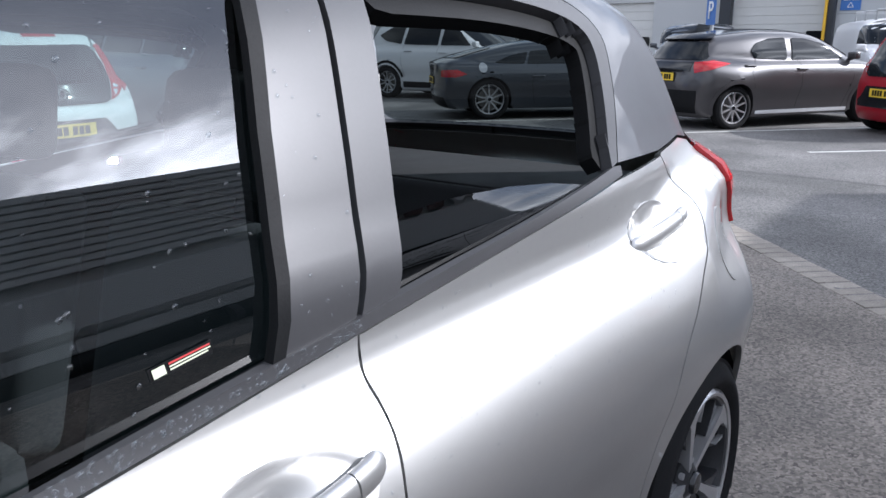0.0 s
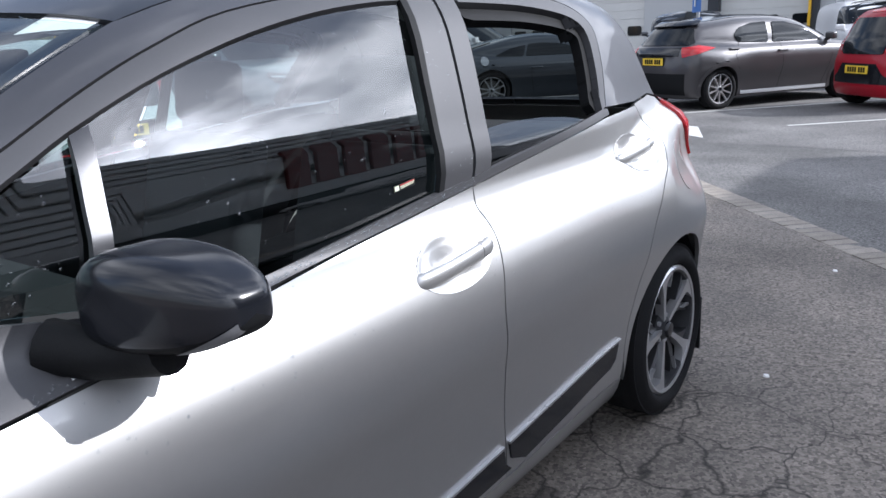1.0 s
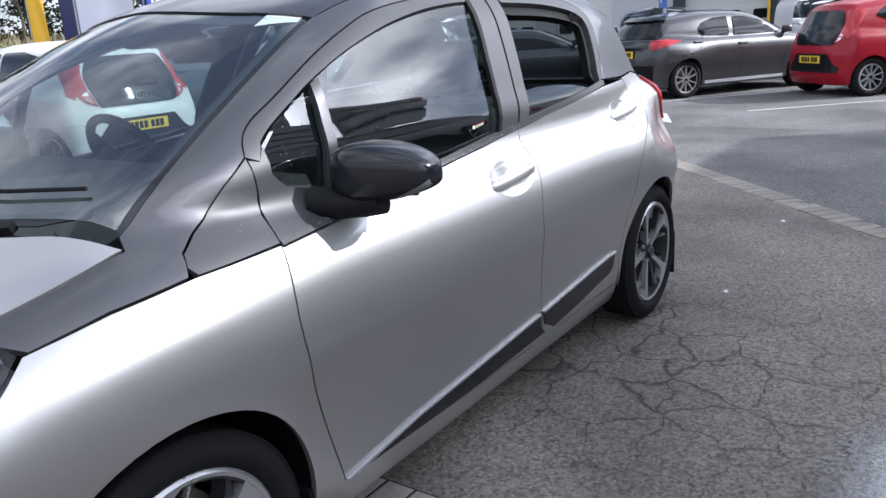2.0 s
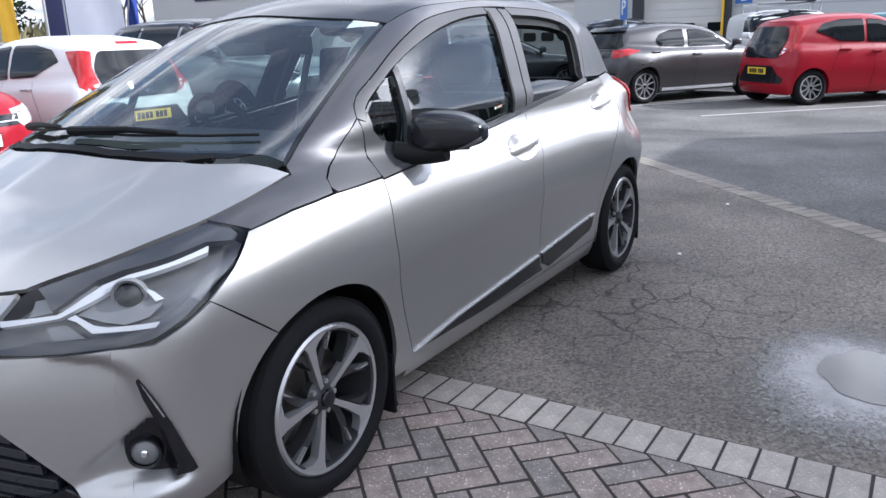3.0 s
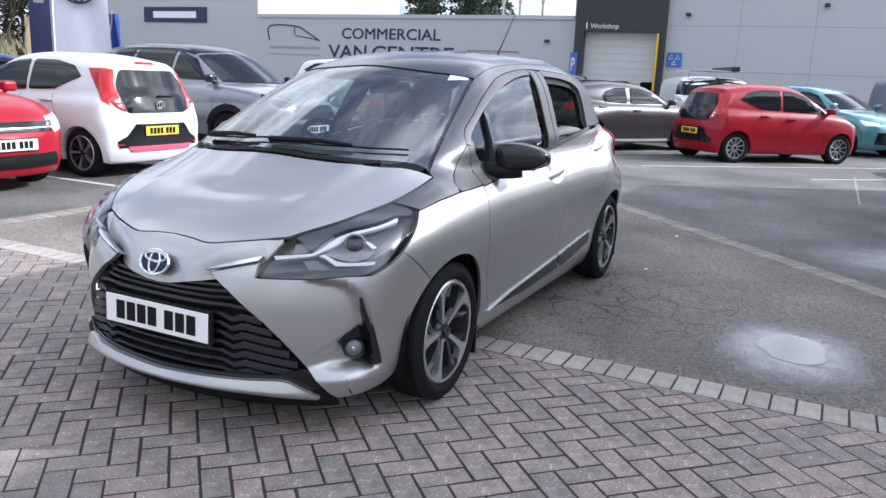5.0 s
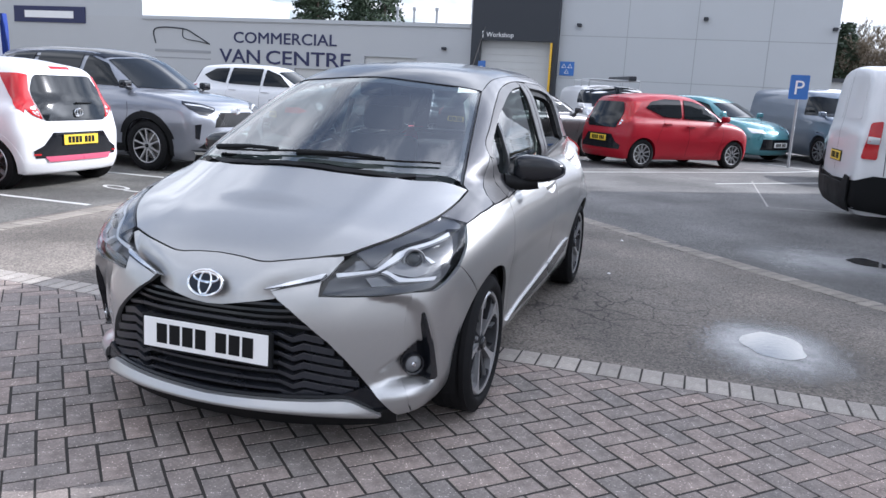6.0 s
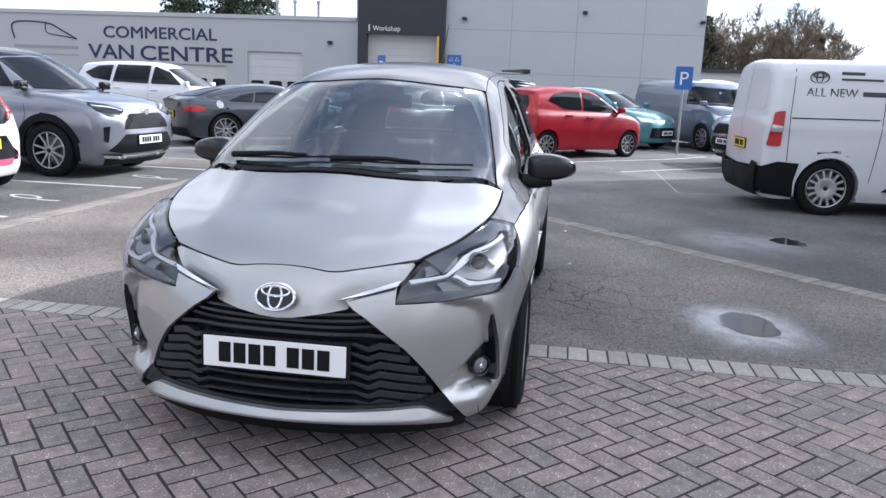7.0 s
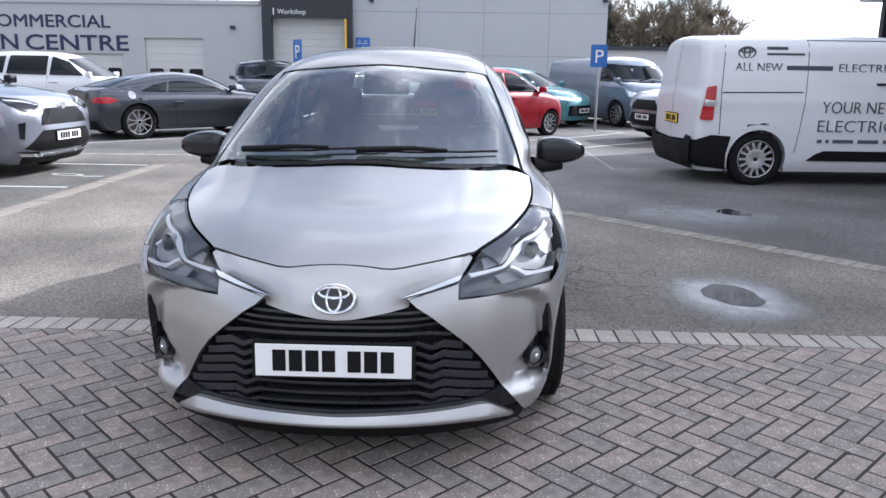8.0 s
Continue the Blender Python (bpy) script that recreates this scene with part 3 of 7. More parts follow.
boxed("door_post", M["yellow"], hall, (-5.84, -5.76, -.42, -.32, 0, 3.30), .01, "yellow guard post")
bm = bmesh.new()
box(bm, -5.46, -4.88, -.03, -.002, 2.07, 2.62)
sgn = part("test_sign", bm, M["sign_blue"], hall, "blue square sign with three white triangles", None)
for cx, cz in ((-5.17, 2.22), (-5.29, 2.44), (-5.05, 2.44)):
    bm = bmesh.new()
    tube(bm, [(cx - .085, -.034, cz - .06), (cx + .085, -.034, cz - .06), (cx, -.034, cz + .085), (cx - .085, -.034, cz - .06)], .014, 6)
    part("sign_triangle", bm, M["sign_white"], sgn)
for cx, cz in ((-.05, 4.38), (4.42, 4.12), (-10.4, 2.95), (-4.8, 4.04)):
    bm = bmesh.new()
    box(bm, cx - .09, cx + .09, -.2, 0, cz - .06, cz + .06, bevel=.02)
    part("wall_lamp", bm, M["anthracite"], hall, "small dark wall fitting")
for cx in (-12.9, -15.0, -14.1):
    bm = bmesh.new()
    tube(bm, [(cx, 6, 3.6), (cx, 6, 5.1)], .06, 10)
    tube(bm, [(cx, 6, 5.05), (cx, 6, 5.2)], .10, 10)
    part("flue", bm, M["concrete"], hall)

# ---- showroom beside the camera, seen in reflections ----
M["ribbed"] = material("pale_ribbed_cladding", (.50, .52, .53), .5, .1, .05, 1, 30)
M["sign_red"] = material("red_sign", (.10, .010, .012), .4, 0, .05, 3, 60)
SX, SY, SZ = 7.33, 13.3, 6.84
show = empty("showroom_building", pose(SX, SY, 0), "grey ribbed showroom with plain red sign blocks", "building")
bm = bmesh.new()
box(bm, 0, 9, -13.8, 0, 2.9, SZ)
part("fascia", bm, M["ribbed"], show, "grey cladding", None)
for k in range(22):
    z = 2.95 + k * .175
    bm = bmesh.new()
    box(bm, -.045, -.001, -13.84, 0.04, z + .02, z + .15, bevel=.012)
    part("cladding_rib", bm, M["ribbed"], show, "", None)
for k in range(5):
    bm = bmesh.new()
    box(bm, .25, .40, -13.8 + k * 3.3, -13.65 + k * 3.3, 0, 2.9)
    part("window_bar", bm, M["anthracite"], show, "", None)
bm = bmesh.new()
box(bm, .42, 8.8, -13.6, -.3, 0, 2.9)
part("shop_glass", bm, M["far_glass"], show, "dark showroom glazing", None)
for k in range(6):
    bm = bmesh.new()
    box(bm, -.14, -.046, -5.2 + k * .72, -4.68 + k * .72, 5.72, 6.22, bevel=.01)
    part("sign_block", bm, M["sign_red"], show, "plain red sign block", None)
bm = bmesh.new()
for a, b, cz in ((.40, .27, 0), (.15, .245, 0), (.30, .11, .11)):
    tube(bm, [(-.10, -.62 + a * math.cos(i * math.tau / 32), 5.97 + cz + b * math.sin(i * math.tau / 32)) for i in range(33)], .035, 6, caps=False)
part("oval_mark", bm, M["clad"], show, "plain oval ring mark")


# ---- the silver hatchback ----
HOOD = [(2.075, .60), (2.05, .69), (1.99, .765), (1.9, .808), (1.75, .862), (1.55, .92), (1.35, .975), (1.2, 1.008), (1.0, 1.03), (.5, 1.03), (-1.0, 1.03), (-1.4, 1.095), (-2, 1.095)]
SEC = [(.14, .74), (.2, .775), (.28, .797), (.42, .806), (.55, .822), (.66, .838), (.76, .838), (.86, .822), (.94, .795), (1.0, .765), (1.06, .73)]
NOSE = [(.12, 2.0), (.2, 2.06), (.3, 2.075), (.5, 2.085), (.62, 2.07), (.72, 2.03), (.82, 1.94), (.95, 1.75)]
TAIL = [(.12, 1.70), (.2, 1.79), (.35, 1.84), (.6, 1.855), (.8, 1.84), (1.0, 1.80), (1.2, 1.70)]
ROOF = [(.9, 1.36), (.6, 1.43), (.3, 1.47), (0.0, 1.495), (-.4, 1.512), (-.85, 1.512), (-1.2, 1.48), (-1.6, 1.41)]
GLASS = [(.5, .5), (.85, .67), (.96, .735), (1.02, .735), (1.12, .70), (1.25, .645), (1.38, .58), (1.46, .53)]


def hatch(x, y, z):
    """Below zero inside the hatchback's outer skin."""
    a = np.abs(y)
    top = (z - lerp(x, HOOD) + .07 * (a / .7) ** 2.4) / 1.03
    s = lerp(z, SEC) - .045 * np.clip((x - 1.0) / .7, 0, 2) ** 2 - .10 * np.clip((-x - 1.3) / .55, 0, 2) ** 2.2
    for c in (1.255, -1.255):
        s = s + .018 * np.exp(-((x - c) / .42) ** 4) * np.exp(-((z - .5) / .3) ** 4)
    s = s - .066 * np.exp(-((z - .86) / .12) ** 2) * np.clip((-x - 1.20) / .30, 0, 1) + .03 * np.exp(-((z - 1.0) / .06) ** 2) * np.clip((-x - 1.40) / .2, 0, 1)
    nose = (x - lerp(z, NOSE) + .57 * a ** 2.4) / 1.12
    tail = (-x - lerp(z, TAIL) + .36 * a ** 3.5) / 1.1
    low = smax(smax(smax(a - s, nose, .07), tail, .12), top, .13)
    g = lerp(z, GLASS) - .05 * np.clip((x - .4) / .8, 0, 2) ** 2 - .125 * np.clip((-x - .75) / .9, 0, 2) ** 2
    screen = (x - (1.43 - 2.1 * (z - 1.02)) + .235 * (a / .55) ** 1.5) / 2.3
    roof = z - lerp(x, ROOF) + .06 * (a / .55) ** 2.2
    back = (-x - (1.80 - .48 * (z - 1.0)) + .14 * (a / .6) ** 2.2) / 1.15
    gh = smax(smax(smax(smax((a - g) / 1.08, roof, .13), screen, .10), back, .10), .9 - z, .02)
    return smin(low, gh, .035)


def pane(x, y, z):
    """Skin of the side glass, less rounded towards roof and windscreen than the body."""
    a = np.abs(y)
    g = lerp(z, GLASS) - .05 * np.clip((x - .4) / .8, 0, 2) ** 2
    screen = (x - (1.43 - 2.1 * (z - 1.02)) + .235 * (a / .55) ** 1.5) / 2.3
    roof = z - lerp(x, ROOF) + .06 * (a / .55) ** 2.2
    return smax(smax((a - g) / 1.08, roof, .06), screen, .03)


car = empty("hatchback_car", pose(-1.319, .379, 0, 0, 0, -90), "silver hatchback with dark grey roof and pillars, wet from rain", "car")
BOTH = (1, -1)
LABEL = [(.030,1.021),(-.040,1.030),(-.041,1.013),(.027,1.007)]
SCREEN_LABEL = [(.508,.409),(.423,.486),(.493,.501),(.573,.425)]
M["drop_white"] = material("pale_print", (.62, .66, .50), .5, 0, .05, 20, 200)
M["label_red"] = material("red_print", (.45, .05, .05), .5, 0, .05, 20, 200)


def inset(poly, d):
    """Outline moved inwards by d, for shut lines."""
    p = np.array(poly, float)
    a = np.roll(p, -1, 0) - p
    area = (p[:, 0] * np.roll(p[:, 1], -1) - np.roll(p[:, 0], -1) * p[:, 1]).sum()
    nrm = np.stack([-a[:, 1], a[:, 0]], 1) / (np.linalg.norm(a, axis=1, keepdims=True) + 1e-9) * (1 if area > 0 else -1)
    m = nrm + np.roll(nrm, 1, 0)
    m /= np.maximum(np.linalg.norm(m, axis=1, keepdims=True), .35)
    return [tuple(v) for v in p + m * d]


def on_top(pts):
    """(x, z) of top-view points."""
    q = np.array(pts, float)
    p, _ = lay(hatch, "top", q[:, 0].copy(), q[:, 1].copy())
    return [(a[0], a[2]) for a in p]


def on_nose(pts):
    """(x, z) of front-view points."""
    q = np.array(pts, float)
    p, _ = lay(hatch, "nose", q[:, 0].copy(), q[:, 1].copy())
    return [(a[0], a[2]) for a in p]


GAP = .0022
hood_side = spline([(1.20, .69), (1.36, .688), (1.5, .667), (1.63, .622), (1.747, .56), (1.872, .457)], 5)
hood_front = spline([(1.872, .457), (1.93, .35), (1.972, .24), (1.987, .17), (1.984, .09), (1.981, 0)], 5)
cowl = spline([(1.455, 0), (1.43, .2), (1.36, .42), (1.27, .58), (1.20, .69)], 5)
half = hood_side + hood_front[1:]
hood_line = cowl[:-1] + half[:-1] + [(x, -y) for x, y in half[::-1]] + [(x, -y) for x, y in cowl[:-1][::-1]][:-1]


def hood_relief(x, y):
    a = np.abs(y)
    return -.0065 * np.exp(-((a - .36 - .10 * (1.9 - x)) / .05) ** 2) * np.clip((1.95 - x) / .3, 0, 1) + .004 * np.exp(-(a / .2) ** 2)


panel("hood", hatch, "top", inset(hood_line, GAP), M["silver"], car, .03, dish=hood_relief)
screen_side = spline([(1.19, .664), (.95, .615), (.70, .565), (.46, .515)], 5)
screen_top = spline([(.46, .515), (.54, .34), (.58, .17), (.59, 0)], 4)
sl = screen_side + screen_top[1:]
glass_line = [(1.44, 0), (1.40, .22), (1.32, .42), (1.245, .56)] + sl + [(x, -y) for x, y in sl[::-1]][1:] + [(1.245, -.56), (1.32, -.42), (1.40, -.22)]
M_ws = M["screen"]
for ob in panel("windscreen", hatch, "top", inset(glass_line, .012), M_ws, car, .06, depth=.004, lift=-.004, label="clear laminated glass with black lower band"):
    ob.visible_shadow = False
band = [(1.445, 0), (1.405, .22), (1.325, .42), (1.27, .525), (1.20, .60), (1.185, .585), (1.245, .50), (1.305, .39), (1.375, .20), (1.405, 0)]
panel("windscreen_band", hatch, "top", inset([p for p in band] + [(x, -y) for x, y in band[::-1][1:-1]], .002), M["gloss_black"], car, .05, depth=.003, lift=-.0075)
edge = [(1.19, .664), (.95, .615), (.70, .565), (.46, .515), (.505, .478), (.72, .535), (.95, .583), (1.16, .628)]
panel("windscreen_edge", hatch, "top", edge, M["gloss_black"], car, .05, depth=.003, lift=-.0075, sides=BOTH)
top_band = [(.46, .515), (.54, .34), (.58, .17), (.59, 0), (.65, 0), (.64, .17), (.60, .34), (.53, .485)]
panel("windscreen_top_band", hatch, "top", top_band, M["gloss_black"], car, .05, depth=.003, lift=-.0075, sides=BOTH)
roof_side = spline([(.455, .52), (.2, .50), (-.2, .485), (-.7, .475), (-1.2, .46), (-1.52, .43)], 5)
rs = screen_top[::-1][:-1] + roof_side
roof_line = rs + [(x, -y) for x, y in rs[::-1]][:-1]
panel("roof", hatch, "top", inset(roof_line, .001), M["roof_paint"], car, .05, depth=.01)
panel("headlining", hatch, "top", inset(roof_line, .03), M["light_grey"], car, .12, depth=0, lift=-.035)

# dark upper side: wing top, windscreen pillar, roof rail, rear pillar
door_seam = spline([(.891, 1.064), (.871, 1.099), (.826, 1.134), (.745, 1.174), (.58, 1.255), (.432, 1.315), (.263, 1.366), (0, 1.402), (-.28, 1.418), (-.6, 1.415), (-.857, 1.402), (-1.03, 1.366), (-1.098, 1.31), (-1.07, 1.23), (-1.01, 1.14), (-.962, 1.08)], 4)
tri_up = [(1.125, .905), (1.118, .919), (1.029, .963), (.96, 1.019)]
upper = on_top([(x, y + .003) for x, y in hood_side[::-1] if x < 1.52]) + on_top([(x, y + .002) for x, y in screen_side]) + on_top(roof_side[1:])
dark = [(1.44, .842), (1.30, .866), (1.14, .882)] + tri_up + door_seam + [(-1.215, 1.072), (-1.42, 1.081), (-1.545, 1.064)] + [(-1.60, 1.2)] + upper[::-1]
panel("pillar", hatch, "side", inset(dark, .0012), M["black_metal"], car, .025, sides=BOTH, label="dark grey metallic pillar and roof rail")
tri = [(1.132, .897), (1.118, .919), (1.029, .963), (.96, 1.019), (.889, 1.064), (.884, .99), (.906, .8885), (1.06, .882), (1.12, .8805)]
panel("wing_triangle", hatch, "side", inset(tri, .0025), M["trim"], car, .03, sides=BOTH, label="satin dark grey trim triangle")
door_front = spline([(.908, .886), (.928, .79), (.922, .69), (.893, .56), (.85, .43), (.795, .272)], 4)
fender = [(1.452, .8405), (1.30, .8645), (1.13, .8805)] + door_front + [(.80, .20)] + arc(1.24, .295, .338, 196, 54, 22) + [(1.45, .577), (1.54, .645), (1.632, .714), (1.54, .775)]
panel("wing", hatch, "side", inset(fender, GAP), M["silver"], car, .03, sides=BOTH)
b_seam = spline([(-.228, .978), (-.212, .882), (-.188, .76), (-.205, .56), (-.228, .363), (-.243, .245)], 4)


def well(cx, cz):
    """Flat-bottomed pit behind the handle cup."""
    def dish(x, z):
        r = np.sqrt(((x - cx) / .122) ** 2 + ((z - cz) / .053) ** 2)
        return .036 * np.clip((.97 - r) / .22, 0, 1)
    return dish


def cup(cx, cz):
    """Oval hand hollow, deepest above the grip, shallower below it."""
    def bowl(x, z, ox, oz, rx, rz):
        b = np.clip(1 - np.sqrt(((x - cx - ox) / rx) ** 2 + ((z - cz - oz) / rz) ** 2), 0, 1)
        return b * b * (3 - 2 * b)
    def dish(x, z):
        r = np.sqrt(((x - cx) / .122) ** 2 + ((z - cz) / .053) ** 2)
        e = np.clip((1 - r) / .16, 0, 1)
        return .0042 * e * e * (3 - 2 * e) + .019 * bowl(x, z, .008, .014, .078, .040) + .008 * bowl(x, z, .0, -.026, .095, .026)
    return dish


door1 = [(.905, .882), (.6, .903), (.3, .928), (0, .955), (-.228, .978)] + b_seam[1:] + [(.3, .252), (.795, .268)] + door_front[::-1][1:]
panel("front_door", hatch, "side", inset(door1, GAP), M["silver"], car, .0095, sides=BOTH, dish=well(-.044, .856), bend=False)
door2_rear = spline([(-1.215, 1.062), (-1.27, .985), (-1.268, .93), (-1.20, .876), (-1.115, .815), (-1.02, .72), (-.955, .60), (-.915, .48), (-.895, .38), (-.89, .262)], 4)
door2 = [(-.232, .978), (-.6, 1.018), (-.93, 1.053)] + door2_rear + [(-.5, .25), (-.243, .247)] + b_seam[::-1][1:]
panel("rear_door", hatch, "side", inset(door2, GAP), M["silver"], car, .0095, sides=BOTH, dish=well(-1.085, .932), bend=False)
quarter = [(-1.222, 1.068), (-1.42, 1.078), (-1.52, 1.062), (-1.542, 1.045), (-1.545, .96), (-1.590, .90), (-1.612, .84), (-1.80, .82), (-1.83, .6), (-1.82, .35), (-1.76, .2), (-1.60, .19)] + arc(-1.255, .295, .338, 198, -10, 28) + [(-.899, .30)] + door2_rear[::-1][2:]
panel("rear_quarter", hatch, "side", inset(quarter, GAP), M["silver"], car, .03, sides=BOTH)
panel("sill", hatch, "side", [(.80, .265), (.3, .248), (-.24, .241), (-.5, .245), (-.895, .258), (-.915, .17), (.80, .165)], M["silver"], car, .05, sides=BOTH)
# door cladding and bright strips
panel("door_cladding", hatch, "side", inset([(.775, .2655), (.494, .300), (.1, .326), (-.215, .348), (-.226, .30), (-.255, .272), (.3, .254)], .002), M["gloss_black"], car, .04, lift=.006, sides=BOTH, label="gloss black lower door cladding")
panel("door_cladding", hatch, "side", inset([(-.238, .35), (-.55, .376), (-.846, .402), (-.83, .345), (-.80, .325), (-.55, .29), (-.32, .268), (-.25, .30)], .002), M["gloss_black"], car, .04, lift=.006, sides=BOTH, label="gloss black lower door cladding")
panel("bright_strip", hatch, "side", [(.79, .268), (.494, .303), (.1, .330), (-.212, .352), (-.215, .3455), (.1, .3235), (.494, .2970), (.75, .2640)], M["alloy"], car, .03, lift=.009, sides=BOTH)
panel("bright_strip", hatch, "side", [(-.236, .355), (-.55, .381), (-.85, .408), (-.852, .4020), (-.55, .3745), (-.237, .3485)], M["alloy"], car, .03, lift=.009, sides=BOTH)
# window surrounds and glass
glass_top = spline([(.835, 1.088), (.79, 1.118), (.70, 1.165), (.607, 1.210), (.45, 1.27), (.25, 1.325), (.05, 1.362), (-.12, 1.38), (-.222, 1.385)], 4)
frame1 = [p for p in door_seam if p[0] > -.24] + [(-.236, 1.4155), (-.222, 1.3865)] + glass_top[::-1][1:] + [(.86, 1.05)]
panel("door_frame", hatch, "side", inset(frame1, .002), M["trim"], car, .03, depth=.02, sides=BOTH, label="satin dark grey window frame")
panel("mirror_base", hatch, "side", inset([(.888, 1.058), (.883, .985), (.905, .893), (.60, .915), (.60, .945), (.68, .962), (.80, .985), (.838, 1.02), (.838, 1.082), (.862, 1.052)], .0015), M["trim"], car, .03, sides=BOTH)
for o in panel("quarter_glass", pane, "side", [(.832, 1.085), (.836, 1.02), (.80, .987), (.672, .964), (.628, 1.196), (.70, 1.162), (.79, 1.114)], M["glass"], car, .05, depth=.004, lift=-.020, sides=BOTH):
    o.visible_shadow = False
panel("window_post", hatch, "side", [(.68, .945), (.65, .945), (.60, 1.208), (.632, 1.196)], M["alloy_dark"], car, .04, lift=.002, sides=BOTH, label="brushed grey window post")
glass1 = [p for p in glass_top if p[0] < .615] + [(-.108, .985), (.3, .945), (.655, .92)]
for o in panel("front_window", pane, "side", glass1, M["glass"], car, .05, depth=.004, lift=-.016, sides=BOTH, label="closed front window reflecting sky"):
    o.visible_shadow = False
panel("window_pillar", hatch, "side", inset([(-.106, .984), (-.226, .996), (-.286, 1.21), (-.346, 1.414), (-.238, 1.4145), (-.168, 1.21)], .002), M["trim"], car, .03, sides=BOTH, label="satin dark grey door pillar trim")
panel("window_pillar", hatch, "side", inset([(-.234, .997), (-.302, 1.005), (-.366, 1.21), (-.431, 1.408), (-.354, 1.412), (-.293, 1.21)], .002), M["trim"], car, .03, sides=BOTH, label="satin dark grey door pillar trim")
seal1 = [(-.098, .985), (-.115, .985), (-.177, 1.21), (-.244, 1.40), (-.216, 1.387), (-.158, 1.21)]
panel("window_seal", hatch, "side", seal1, M["black"], car, .04, lift=.003, sides=BOTH)
open_top = spline([(-.436, 1.382), (-.70, 1.374), (-.90, 1.352), (-1.0, 1.325), (-1.028, 1.285), (-1.0, 1.21), (-.925, 1.078)], 4)
outer = [p for p in door_seam if p[0] < -.42]
frame2 = [(-.433, 1.4165)] + outer + [(-.928, 1.074)] + open_top[::-1][1:]
panel("door_frame", hatch, "side", inset(frame2, .002), M["trim"], car, .03, depth=.03, sides=BOTH, label="satin dark grey window frame")
inner_top = inset([(-.308, 1.0)] + open_top + [(-.6, 1.02)], .030)[1:-1]
panel("window_seal", hatch, "side", open_top + inner_top[::-1], M["black"], car, .03, depth=.03, lift=-.020, sides=BOTH, label="thick black rubber window seal")
lowered = [(-.30, 1.0), (-.335, 1.096), (-.45, 1.100), (-.60, 1.094), (-.72, 1.082), (-.83, 1.063), (-.92, 1.062), (-.60, 1.02)]
for o in panel("rear_window", hatch, "side", lowered, M["tint"], car, .03, depth=.004, lift=-.012, sides=(1,), label="rear window wound most of the way down"):
    o.visible_shadow = False
for o in panel("rear_window", hatch, "side", [(-.308, 1.0)] + open_top + [(-.6, 1.02)], M["glass"], car, .05, depth=.004, lift=-.012, sides=(-1,)):
    o.visible_shadow = False
belt_low = [(.905, .884), (.6, .905), (.3, .930), (0, .957), (-.228, .980), (-.6, 1.020), (-.955, 1.058)]
belt_up = [(-.96, 1.074), (-.93, 1.076), (-.6, 1.038), (-.30, 1.006), (-.228, .997), (-.10, .986), (.3, .947), (.6, .922), (.905, .893)]
panel("belt_moulding", hatch, "side", belt_low + belt_up, M["trim"], car, .03, lift=.004, sides=BOTH, label="satin dark waist moulding with rain drops")
# inner skins behind the gaps, door cards
panel("inner_body", hatch, "side", [(1.70, .62), (1.45, .80), (.9, .87), (-.2, .96), (-1.5, 1.03), (-1.75, .8), (-1.75, .2), (-1.60, .19)] + arc(-1.255, .295, .352, 198, -16, 20) + [(.90, .19)] + arc(1.24, .295, .352, 197, -17, 20) + [(1.62, .19)], M["black"], car, .08, depth=0, lift=-.05, sides=BOTH)
panel("pillar_lining", hatch, "side", [(.93, 1.06), (.60, 1.27), (.26, 1.385), (.3, 1.43), (.6, 1.32), (.95, 1.12)], M["light_grey"], car, .06, depth=0, lift=-.03, sides=BOTH, label="pale front pillar lining")
panel("pillar_lining", hatch, "side", [(.255, 1.385), (-.3, 1.43), (-.9, 1.41), (-1.12, 1.33), (-1.0, 1.08), (-1.45, 1.08), (-1.5, 1.3), (-1.2, 1.44), (-.3, 1.47), (.295, 1.43)], M["dash"], car, .06, depth=0, lift=-.03, sides=BOTH, label="dark rear pillar lining")

# front end
wing_line = [(.252, .640), (.33, .664), (.403, .690), (.428, .716), (.452, .749)]
p_hood, _ = lay(hatch, "top", np.array([q[0] for q in hood_front]), np.array([q[1] for q in hood_front]))
nose_top = [(q[1], q[2] - .0015) for q in p_hood][1:]
nose_half = [(0, .566), (.06, .570), (.107, .579), (.18, .594), (.245, .612)] + wing_line + nose_top[:-1]
nose_line = nose_half + [(0, nose_top[-1][1])] + [(-a, b) for a, b in nose_half[::-1][:-1]]


def whisker(y, z):
    """Hollow that deepens down to the bright strip between badge and lamp."""
    a = np.abs(y)
    d = z - np.interp(a, [.12, .245, .33, .403, .428, .452], [.596, .634, .664, .690, .716, .749])
    return .040 * np.clip(1 - d / .070, 0, 1) ** 1.2 * np.clip((a - .14) / .12, 0, 1) * np.clip((.450 - a) / .045, 0, 1)


panel("nose_panel", hatch, "nose", inset(nose_line, .0015), M["silver"], car, .02, dish=whisker)
bright = [(.213, .638), (.30, .657), (.404, .684), (.416, .700), (.398, .697), (.30, .668)]
panel("bright_wing", hatch, "nose", bright, M["satin_chrome"], car, .012, depth=.03, lift=.010, sides=BOTH, label="satin chrome blade under the lamp")
# shadow below the chrome blade, laid on as a black strip
panel("bright_wing_shadow", hatch, "nose", [(.240, .634), (.30, .651), (.400, .676), (.404, .683), (.30, .658)], M["gloss_black"], car, .02, depth=.02, lift=.004, sides=BOTH, label="gloss black strip standing in for shadow under the blade")
inner_edge = [(.236, .640), (.268, .610), (.315, .580), (.38, .527), (.446, .468), (.50, .402), (.546, .336), (.598, .255), (.640, .192), (.655, .168)]
corner = [(.69, z) for z in np.linspace(.64, .17, 12)]


